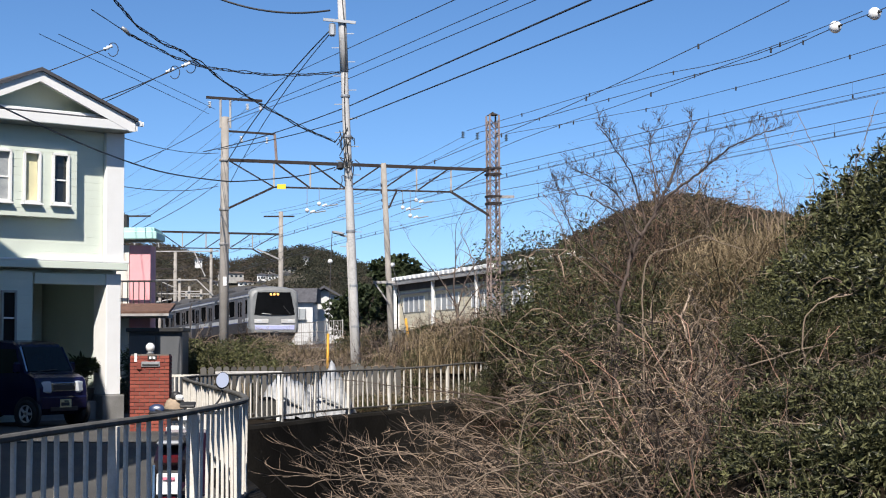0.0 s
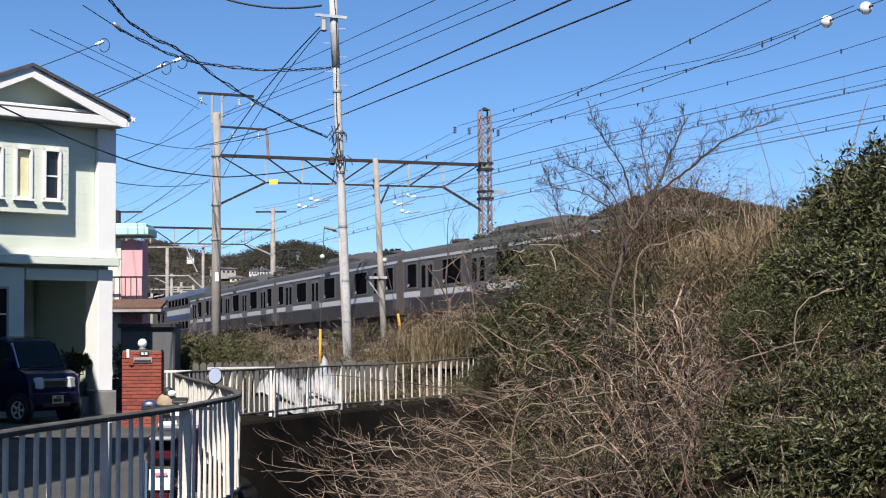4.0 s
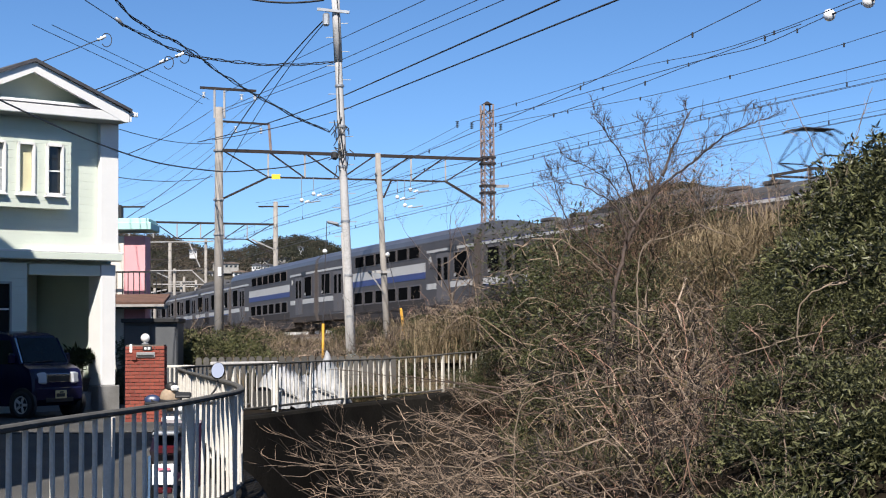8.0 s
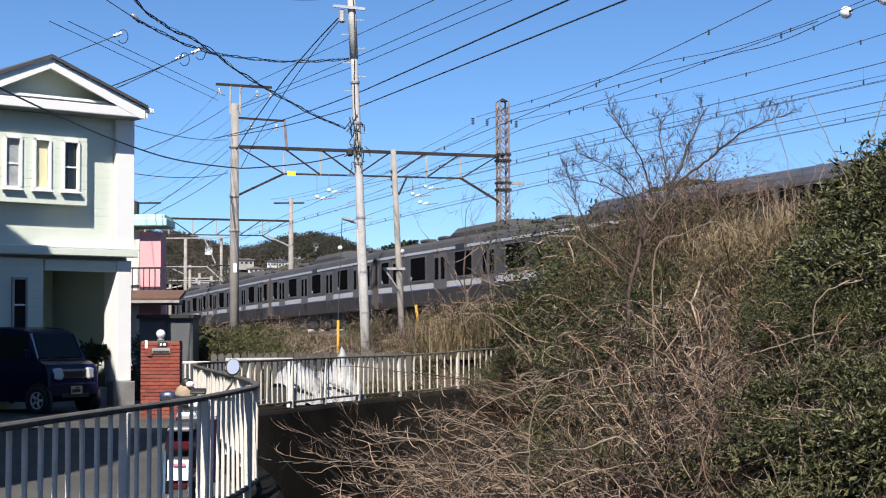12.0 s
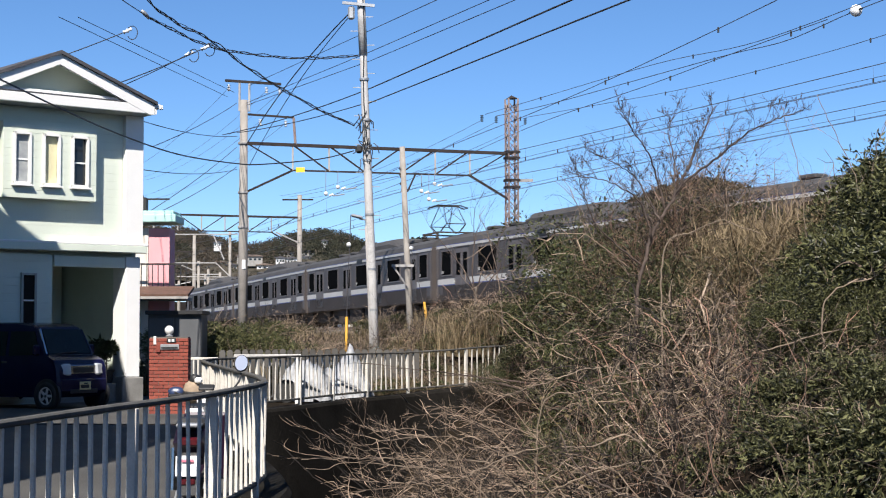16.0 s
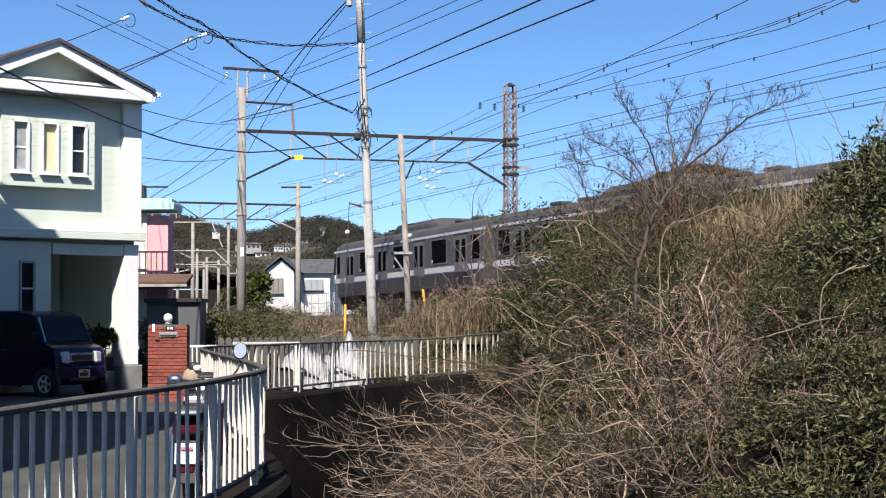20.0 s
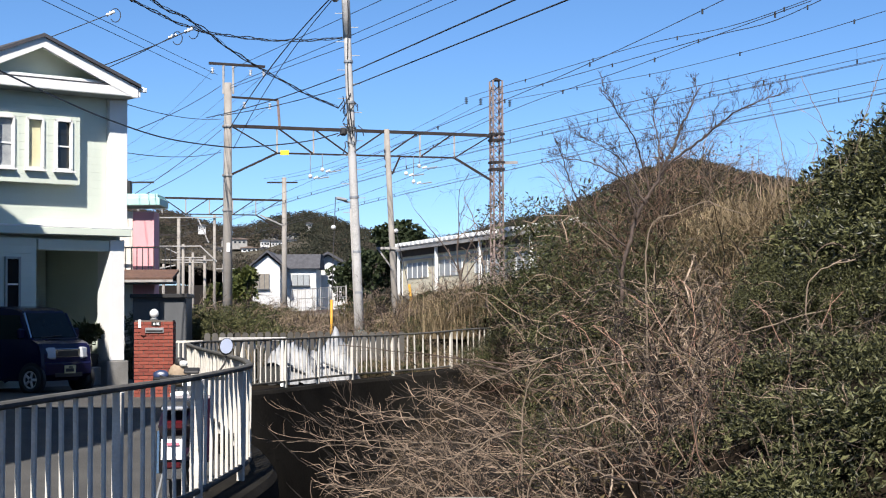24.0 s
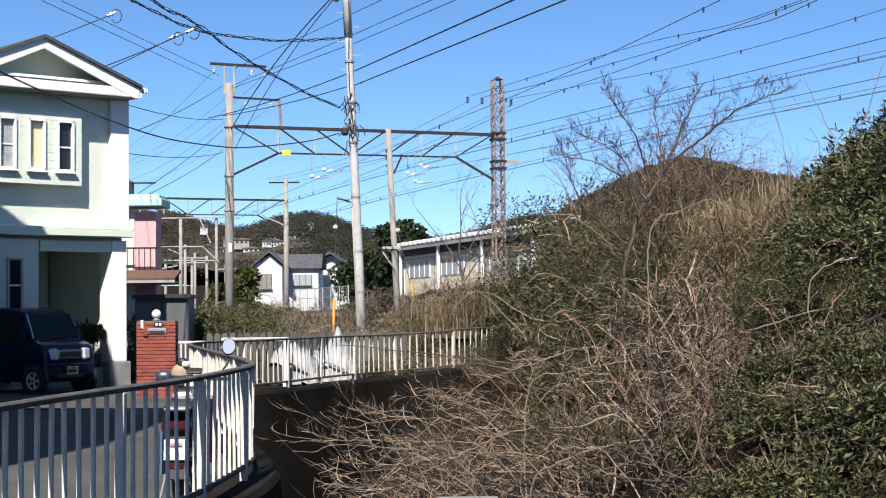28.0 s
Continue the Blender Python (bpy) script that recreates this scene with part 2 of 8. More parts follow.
# ---- mesh builder ----
class Geo:
    """Collects points and faces; done() links them as one mesh object."""

    def __init__(self):
        self.v, self.f = [], []

    def box(self, m, sx, sy, sz, c=0.0):
        """A box of the given size about the origin of m (a Matrix or a point), with chamfered edges c."""
        m = m if isinstance(m, Matrix) else Matrix.Translation(m)
        h = (sx / 2, sy / 2, sz / 2)
        i = len(self.v)
        if c <= 0:
            self.v += [m @ Vector((a * h[0], b * h[1], d * h[2])) for a in (-1, 1) for b in (-1, 1) for d in (-1, 1)]
            self.f += [tuple(i + k for k in q) for q in ((0, 1, 3, 2), (4, 6, 7, 5), (0, 4, 5, 1), (2, 3, 7, 6), (0, 2, 6, 4), (1, 5, 7, 3))]
            return self
        idx = {}
        for s in ((a, b, d) for a in (-1, 1) for b in (-1, 1) for d in (-1, 1)):
            for ax in range(3):
                idx[s, ax] = len(self.v)
                self.v.append(m @ Vector([s[k] * (h[k] if k == ax else h[k] - c) for k in range(3)]))
        for ax in range(3):
            u, w = (ax + 1) % 3, (ax + 2) % 3
            for sg in (-1, 1):
                q = []
                for a, b in ((-1, -1), (1, -1), (1, 1), (-1, 1)):
                    s = [0, 0, 0]
                    s[ax], s[u], s[w] = sg, a, b
                    q.append(idx[tuple(s), ax])
                self.f.append(tuple(q if sg > 0 else q[::-1]))
            for a in (-1, 1):
                for b in (-1, 1):
                    s0, s1 = [0, 0, 0], [0, 0, 0]
                    s0[ax], s0[u], s0[w] = -1, a, b
                    s1[ax], s1[u], s1[w] = 1, a, b
                    q = (idx[tuple(s0), u], idx[tuple(s1), u], idx[tuple(s1), w], idx[tuple(s0), w])
                    self.f.append(q if a * b < 0 else q[::-1])
        for a in (-1, 1):
            for b in (-1, 1):
                for d in (-1, 1):
                    q = tuple(idx[(a, b, d), k] for k in range(3))
                    self.f.append(q if a * b * d > 0 else q[::-1])
        return self

    def bar(self, p, q, w, h=None, c=0.0):
        """A straight bar from p to q with width w and height h."""
        p, q = Vector(p), Vector(q)
        d = q - p
        ln = d.length
        y = d / ln
        up = Vector((0, 0, 1)) if abs(y.z) < 0.98 else Vector((0, -1, 0))
        x = y.cross(up).normalized()
        z = x.cross(y)
        m = Matrix.Translation((p + q) / 2) @ Matrix((x, y, z)).transposed().to_4x4()
        return self.box(m, w, ln, h or w, c)

    def tube(self, pts, r, n=8, cap=True):
        """A round tube along points; r one radius or one a point."""
        pts = [Vector(p) for p in pts]
        rs = r if isinstance(r, (list, tuple)) else [r] * len(pts)
        i0 = len(self.v)
        up = None
        for k, p in enumerate(pts):
            d = (pts[min(k + 1, len(pts) - 1)] - pts[max(k - 1, 0)]).normalized()
            if up is None:
                up = d.orthogonal().normalized()
            x = (up - d * up.dot(d)).normalized()
            up = x
            y = d.cross(x)
            for j in range(n):
                a = 2 * math.pi * j / n
                self.v.append(p + (x * math.cos(a) + y * math.sin(a)) * rs[k])
        for k in range(len(pts) - 1):
            for j in range(n):
                a, b = i0 + k * n + j, i0 + k * n + (j + 1) % n
                self.f.append((a, b, b + n, a + n))
        if cap:
            self.f.append(tuple(i0 + j for j in range(n))[::-1])
            self.f.append(tuple(i0 + (len(pts) - 1) * n + j for j in range(n)))
        return self

    def lathe(self, m, prof, n=16):
        """A turned shape about the z axis of m; prof: (radius, height) pairs."""
        m = m if isinstance(m, Matrix) else Matrix.Translation(m)
        i0 = len(self.v)
        for r, z in prof:
            for j in range(n):
                a = 2 * math.pi * j / n
                self.v.append(m @ Vector((max(r, 1e-4) * math.cos(a), max(r, 1e-4) * math.sin(a), z)))
        for k in range(len(prof) - 1):
            for j in range(n):
                a, b = i0 + k * n + j, i0 + k * n + (j + 1) % n
                self.f.append((a, b, b + n, a + n))
        self.f.append(tuple(i0 + j for j in range(n))[::-1])
        self.f.append(tuple(i0 + (len(prof) - 1) * n + j for j in range(n)))
        return self

    def prism(self, m, poly, d0, d1):
        """A flat outline in the x-z plane of m, drawn out along its y from d0 to d1."""
        m = m if isinstance(m, Matrix) else Matrix.Translation(m)
        i, n = len(self.v), len(poly)
        for d in (d0, d1):
            self.v += [m @ Vector((a, d, b)) for a, b in poly]
        self.f.append(tuple(range(i, i + n)))
        self.f.append(tuple(range(i + n, i + 2 * n))[::-1])
        for k in range(n):
            a, b = i + k, i + (k + 1) % n
            self.f.append((b, a, a + n, b + n))
        return self

    def ball(self, p, r, n=12):
        k = max(n // 2, 4)
        prof = [(r * math.sin(math.pi * j / k), -r * math.cos(math.pi * j / k)) for j in range(k + 1)]
        return self.lathe(p, prof, n)

    def done(self, name, material, parent=None, label="", smooth=False):
        me = bpy.data.meshes.new(name)
        me.from_pydata([tuple(p) for p in self.v], [], self.f)
        me.materials.append(material)
        if smooth:
            me.polygons.foreach_set("use_smooth", [True] * len(me.polygons))
        me.update()
        ob = new(name, me)
        if parent is not None:
            ob.parent = parent
        if label:
            ob["label"] = label
        return ob


def part(name, me_or_geo, material, parent, label="", smooth=False):
    """One mesh object under a thing or a part; a ready mesh is shared."""
    if isinstance(me_or_geo, Geo):
        return me_or_geo.done(name, material, parent, label, smooth)
    ob = new(name, me_or_geo)
    ob.parent = parent
    if label:
        ob["label"] = label
    return ob


def thing(name, m, label, category, group="", kind=""):
    """An empty at the base of a thing, to carry its parts."""
    ob = new(name)
    ob.matrix_world = m if isinstance(m, Matrix) else Matrix.Translation(m)
    return tagged(ob, label, category, group, kind)


def bez(p, q, sag, n=16):
    """A hanging line from p to q with the given sag in the middle."""
    p, q = Vector(p), Vector(q)
    return [p.lerp(q, k / n) - Vector((0, 0, sag * 4 * (k / n) * (1 - k / n))) for k in range(n + 1)]


def smoothstep(a, b, x):
    t = min(max((x - a) / (b - a), 0.0), 1.0)
    return t * t * (3 - 2 * t)


# the line of the railway: d runs along it towards the viewer, nrm across it, away from the road
RD, RN = Vector((0.3172, -0.9483, 0)), Vector((0.9483, 0.3172, 0))
RAIL_Z = 1.62
NEAR_TRACK, FAR_TRACK = 16.85, 20.65


def on_line(s, n, z):
    """A place s metres along the railway (0 near the far signal, towards the viewer), n metres across."""
    base = RD * (Vector((-11.2, 94.0, 0)).dot(RD) + s) + RN * n
    return Vector((base.x, base.y, z))


def curve_of(s):
    """How far the tracks leave the straight line (sideways, upwards) at s: a gentle bend and a slight climb."""
    u = s - 32.69
    c = min(max(u, -60.0), 25.0)
    side = 0.935 + 0.0568 * c + 0.001389 * c * c + 1.0e-5 * c ** 3
    side += (u - c) * (0.145 if u > c else 0.0)
    return side, 0.25 + 0.0082 * min(max(u, -110.0), 60.0)


def on_track(s, n, z):
    """A place beside the bending tracks, n metres across from the straight line's origin."""
    side, up = curve_of(s)
    return on_line(s, n + side, z + up)


def track_pose(s, n, z, half=6.9):
    """Local y along the track, x towards the viewer, over a wheelbase of twice half."""
    a, b = on_track(s - half, n, z), on_track(s + half, n, z)
    y = (b - a).normalized()
    x = y.cross(Vector((0, 0, 1))).normalized()
    return Matrix.Translation((a + b) / 2) @ Matrix((x, y, x.cross(y))).transposed().to_4x4()


# ---- ground, channel and railway bank ----
FENCE_LINE = [(-2.60, 5.5), (-2.32, 8.56), (-2.24, 9.5), (-2.12, 10.5), (-2.0, 11.3), (-1.89, 12.3), (-1.82, 13.7), (-1.79, 15.0), (-1.87, 15.95),
              (-2.17, 17.7), (-2.84, 20.8), (-3.8, 25.2), (-4.35, 28.2), (-4.4, 30.0), (-4.1, 31.2), (-3.6, 32.4), (-3.1, 34.0), (-2.3, 36.8), (-1.2, 39.2), (0.0, 40.4), (1.28, 42.2)]


def smooth_line(pts, step):
    """Points at even steps along a smooth curve through pts."""
    out = []
    P = [Vector(p) for p in pts]
    for i in range(len(P) - 1):
        a, b, c, d = P[max(i - 1, 0)], P[i], P[i + 1], P[min(i + 2, len(P) - 1)]
        for k in range(24):
            t = k / 24
            out.append(0.5 * ((2 * b) + (c - a) * t + (2 * a - 5 * b + 4 * c - d) * t * t + (3 * b - a - 3 * c + d) * t ** 3))
    out.append(P[-1])
    even, left = [out[0].copy()], step
    for p, q in zip(out, out[1:]):
        ln = (q - p).length
        pos = 0.0
        while ln - pos >= left:
            pos += left
            even.append(p.lerp(q, pos / ln))
            left = step
        left -= ln - pos
    return even


EDGE = np.array([tuple(p) for p in smooth_line(FENCE_LINE, 0.25)])
EDGE_DIR = np.gradient(EDGE, axis=0)


def channel_side(x, y):
    """Signed distance from the channel's edge: over 0 on the side of the water."""
    d = (EDGE[:, 0] - x) ** 2 + (EDGE[:, 1] - y) ** 2
    k = int(d.argmin())
    cr = EDGE_DIR[k, 0] * (y - EDGE[k, 1]) - EDGE_DIR[k, 1] * (x - EDGE[k, 0])
    return math.sqrt(d[k]) * (-1 if cr > 0 else 1)


def ground_z(x, y):
    n = x * RN.x + y * RN.y
    z = 0.0
    if -20 < y < 43 and x > -6:
        s = channel_side(x, y)
        if s > 0.0 and (y > 5.5 or x > -2.2):
            bank = -2.7 + 3.8 * smoothstep(-0.5, 3.9, x - 0.012 * (y - 20)) + 0.4 * smoothstep(24, 34, y) * smoothstep(1.5, 4, x)
            z = min(bank, 1.3)
            z = -2.7 + (z + 2.7) * smoothstep(8.5, 16.5, y + 0.6 * x) if x > -1.2 else z
            if y > 36:
                z = z + (0.2 - z) * smoothstep(36, 42, y)
    u = x * RD.x + y * RD.y + 60.0
    rise = (1.50 + 0.0082 * min(max(u, -110.0), 60.0)) * smoothstep(13.4, 15.4, n) * (1 if n < 24 else 1 - 0.25 * smoothstep(24, 30, n))
    z = max(z, rise) if n > 13.4 else z
    z += 0.10 * noise.noise(Vector((x * 0.35, y * 0.35, 0))) * (1 if (n > 9 and y > 42) or z < -0.2 else 0)
    far = math.hypot(x, y)
    if far > 170:
        z += smoothstep(170, 420, far) * 9
    return z


def axis_steps(lo, fine0, fine1, hi, step):
    a = list(np.arange(fine0, fine1, step))
    g, s = fine1, step
    while g < hi:
        a.append(g)
        s *= 1.16
        g += s
    a.append(hi)
    g, s, b = fine0, step, []
    while g > lo:
        s *= 1.16
        g -= s
        b.append(max(g, lo))
    return b[::-1] + a


def make_ground():
    xs, ys = axis_steps(-2500, -9, 12, 2500, 0.3), axis_steps(-600, 5, 60, 3500, 0.4)
    g = Geo()
    g.v = [(x, y, ground_z(x, y)) for y in ys for x in xs]
    w = len(xs)
    g.f = [(j * w + i, j * w + i + 1, (j + 1) * w + i + 1, (j + 1) * w + i) for j in range(len(ys) - 1) for i in range(w - 1)]
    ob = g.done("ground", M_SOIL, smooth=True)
    tagged(ob, "brown earth with dead leaves on the railway bank, thicket shade in its colour", "ground", kind="structure")
    # road of asphalt, laid just over the earth, up to the channel's kerb
    g = Geo()
    n = len(EDGE)
    cut = [k for k in range(n) if EDGE[k][1] < 28.2]
    g.v = [(-30, EDGE[k][1], 0.008) for k in cut] + [(EDGE[k][0] - 0.10, EDGE[k][1], 0.008) for k in cut]
    m = len(cut)
    g.f = [(k, m + k, m + k + 1, k + 1) for k in range(m - 1)]
    i = len(g.v)
    g.v += [(-30, 28.2, 0.008), (-4.45, 28.2, 0.008), (-4.5, 41.0, 0.008), (-30, 41.0, 0.008)]
    g.f.append((i, i + 1, i + 2, i + 3))
    i = len(g.v)
    g.v += [(-30, -40, 0.008), (20, -40, 0.008), (20, 5.5, 0.008), (-30, 5.5, 0.008)]
    g.f.append((i, i + 1, i + 2, i + 3))
    ob = g.done("road", M_ASPHALT)
    tagged(ob, "patched grey asphalt lane beside the channel", "road", kind="structure")
    # retaining wall under the fence
    g = Geo()
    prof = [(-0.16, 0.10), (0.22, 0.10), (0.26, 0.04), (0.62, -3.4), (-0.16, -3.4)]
    for k in range(n):
        t = Vector(EDGE_DIR[k]).normalized()
        nx, ny = t.y, -t.x
        lift = 0.22 * smoothstep(38.5, 42, EDGE[k][1])
        g.v += [(EDGE[k][0] + nx * a, EDGE[k][1] + ny * a, b + lift) for a, b in prof]
    q = len(prof)
    for k in range(n - 1):
        for j in range(q):
            a, b = k * q + j, k * q + (j + 1) % q
            g.f.append((a, a + q, b + q, b))
    g.f.append(tuple(range(q)))
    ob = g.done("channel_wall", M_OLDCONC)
    tagged(ob, "near-black concrete retaining wall of the channel", "wall", kind="structure")


make_ground()


def make_fence():
    """The white handrail along the channel: flat top rail, bottom rail, posts and flat bars."""
    fence = thing("channel_fence", (-1.8, 15, 0.1), "white painted steel railing curving along the concrete channel", "fence")
    inv = fence.matrix_world.inverted()
    line = smooth_line(FENCE_LINE, 0.05)
    lift = lambda p: 0.13 * smoothstep(38.8, 42, p.y)

    def sweep(name, w, h, z, material, label):
        g = Geo()
        for k, p in enumerate(line[::4]):
            a, b = line[max(k * 4 - 1, 0)], line[min(k * 4 + 1, len(line) - 1)]
            t = (b - a).normalized()
            nx, ny = t.y, -t.x
            e = 0.012
            zz = z + lift(p)
            for s, u in ((-w / 2 + e, 0), (w / 2 - e, 0), (w / 2, e), (w / 2, h - e), (w / 2 - e, h), (-w / 2 + e, h), (-w / 2, h - e), (-w / 2, e)):
                g.v.append(inv @ Vector((p.x + nx * s, p.y + ny * s, zz + u)))
        m = len(line[::4])
        for k in range(m - 1):
            for j in range(8):
                a, b = k * 8 + j, k * 8 + (j + 1) % 8
                g.f.append((a, b, b + 8, a + 8))
        return part(name, g, material, fence, label)

    sweep("top_rail", 0.066, 0.042, 1.07, M_RAILTOP, "weathered grey top rail")
    sweep("bottom_rail", 0.05, 0.045, 0.20, M_RAILTOP, "")
    bar, post, slim = Geo(), Geo(), Geo()
    bar.box((0, 0, 0.415), 0.032, 0.025, 0.83, 0.003)
    slim.box((0, 0, 0.415), 0.036, 0.022, 0.83, 0.004)
    post.box((0, 0, 0.49), 0.075, 0.06, 0.98, 0.005)
    src = {"near": bar.done("bar", M_FENCE, fence), "far": slim.done("bar", M_FENCE, fence), "post": post.done("post", M_FENCE, fence)}
    used = set()
    # the near stretch has wide set bars, the far stretch close set ones; a post every seventh place
    k0 = min(range(len(line)), key=lambda k: (line[k] - Vector((-2.105, 10.65))).length)
    spots = [(k, ((k - k0) // 5) % 8 == 0 and k > k0 - 20, "near") for k in range(k0 % 5, len(line) - 2, 5) if line[k].y < 26]
    k1 = spots[-1][0]
    spots += [(k, ((k - k1) // 5) % 8 == 0, "far") for k in range(k1 + 5, len(line) - 4, 5)]
    spots += [(len(line) - 2, True, "far")]
    for k, is_post, kind in spots:
        p = line[k]
        t = (line[min(k + 1, len(line) - 1)] - line[max(k - 1, 0)]).normalized()
        ang = math.degrees(math.atan2(t.y, t.x))
        key = "post" if is_post else kind
        z0 = (0.09 if is_post else 0.24) + lift(p)
        bent = 2.2 if kind == "far" else 0.6
        m = inv @ pose(p.x, p.y, z0, random.uniform(-1, 1), random.uniform(-bent, bent), ang + random.uniform(-4, 4))
        ob = part("post" if is_post else "bar", src[key].data, None, fence) if key in used else src[key]
        used.add(key)
        ob.matrix_basis = m


make_fence()


def make_tracks():
    steps = [-330 + 6.0 * k for k in range(86)]

    def sweep(poly, n):
        g = Geo()
        for s in steps:
            side, up = curve_of(s)
            g.v += [on_line(s, n + side + a, b + up) for a, b in poly]
        q = len(poly)
        for k in range(len(steps) - 1):
            for j in range(q):
                a, b = k * q + j, k * q + (j + 1) % q
                g.f.append((a, b, b + q, a + q))
        g.f += [tuple(range(q))[::-1], tuple(range(len(g.v) - q, len(g.v)))]
        return g

    for nm, n in (("track_near", NEAR_TRACK), ("track_far", FAR_TRACK)):
        b = sweep([(-2.1, 1.1), (-1.45, 1.44), (1.45, 1.44), (2.1, 1.1)], n).done("ballast_bed", M_BALLAST)
        tagged(b, "brown crushed stone bed under the rails", "track bed", kind="structure")
        g = Geo()
        for k in range(-120, 170):
            g.box(track_pose(k * 0.62, n, 1.44, 0.6), 2.0, 0.2, 0.08)
        part("sleepers", g, M_CONC, b)["kind"] = "stuff"
        for side in (-0.53, 0.53):
            part("rail", sweep([(side - 0.07, 1.48), (side + 0.07, 1.48), (side + 0.02, 1.50), (side + 0.033, RAIL_Z), (side - 0.033, RAIL_Z), (side - 0.02, 1.50)], n), M_RUST, b)


make_tracks()


# ---- the train: eleven coaches, local y ahead, x towards the viewer's side, z from the rail ----
SIDE = [(1.40, 0.95), (1.475, 1.20), (1.475, 2.95), (1.45, 3.18)]
SIDE_HI = [(1.40, 0.75), (1.475, 1.0), (1.475, 3.0), (1.455, 3.46)]
TOP = [(1.45, 3.18), (1.38, 3.36), (1.15, 3.51), (0.7, 3.60), (0.0, 3.64)]
TOP_HI = [(1.455, 3.46), (1.40, 3.66), (1.20, 3.84), (0.8, 3.95), (0.0, 4.02)]
LINE_M = Matrix((-RN, RD, Vector((0, 0, 1)))).transposed().to_4x4()


def mirror_poly(half):
    return half + [(-x, z) for x, z in half[::-1] if x > 1e-6]


def side_plate(y0, y1, z0, z1, x=1.475, t=0.012):
    """A thin plate flush on the near side."""
    return Geo().box((x + t / 2, (y0 + y1) / 2, (z0 + z1) / 2), t, y1 - y0, z1 - z0)


def windows_of(car, spans, z0, z1, nm="window", slim=0.05):
    for y0, y1 in spans:
        for sx in (1, -1):
            w = Geo()
            w.box((sx * 1.478, (y0 + y1) / 2, (z0 + z1) / 2), 0.02, y1 - y0, z1 - z0, 0.006)
            ob = part(nm, w, M_TWIN, car, "dark window pane")
            rim = Geo()
            e = slim
            for a, b, c, d in ((y0 - e, y1 + e, z0 - e, z0), (y0 - e, y1 + e, z1, z1 + e), (y0 - e, y0, z0, z1), (y1, y1 + e, z0, z1)):
                rim.box((sx * 1.480, (a + b) / 2, (c + d) / 2), 0.03, b - a, d - c)
            part("window_rim", rim, M_TRAINDOOR, ob)
            if nm == "window" and sx > 0:
                part("sticker", Geo().box((1.492, y0 + 0.10, z0 + 0.10), 0.008, 0.10, 0.12), M_TCREAM, ob, "small white sticker")


def doors_of(car, ys, z0=1.10):
    for y in ys:
        for sx in (1, -1):
            g = Geo()
            for s in (-1, 1):
                g.box((sx * 1.462, y + s * 0.33, (z0 + 2.98) / 2), 0.05, 0.64, 2.98 - z0, 0.01)
            d = part("door", g, M_TRAINDOOR, car, "pair of sliding doors")
            for s in (-1, 1):
                p = Geo().box((sx * 1.49, y + s * 0.33, 2.36), 0.012, 0.40, 0.86, 0.004)
                part("door_pane", p, M_TWIN, d)
            h = Geo().box((sx * 1.485, y, 3.02), 0.04, 1.42, 0.04)
            part("door_header", h, M_TRAIN, d)


def bogie(car, y):
    g = Geo()
    for sx in (-1, 1):
        g.box((sx * 0.98, y, 0.52), 0.14, 2.7, 0.22, 0.03)
        g.box((sx * 0.98, y, 0.78), 0.34, 0.55, 0.3, 0.04)
    g.box((0, y, 0.6), 2.0, 0.4, 0.22)
    b = part("bogie", g, M_UNDER, car)
    for dy in (-1.05, 1.05):
        for sx in (-1, 1):
            w = Geo()
            w.lathe(pose(sx * 0.6, y + dy, 0.43, 0, 90, 0), [(0.12, -0.07), (0.43, -0.06), (0.45, -0.03), (0.43, 0.07), (0.12, 0.07)], 18)
            part("wheel", w, M_UNDER, b)


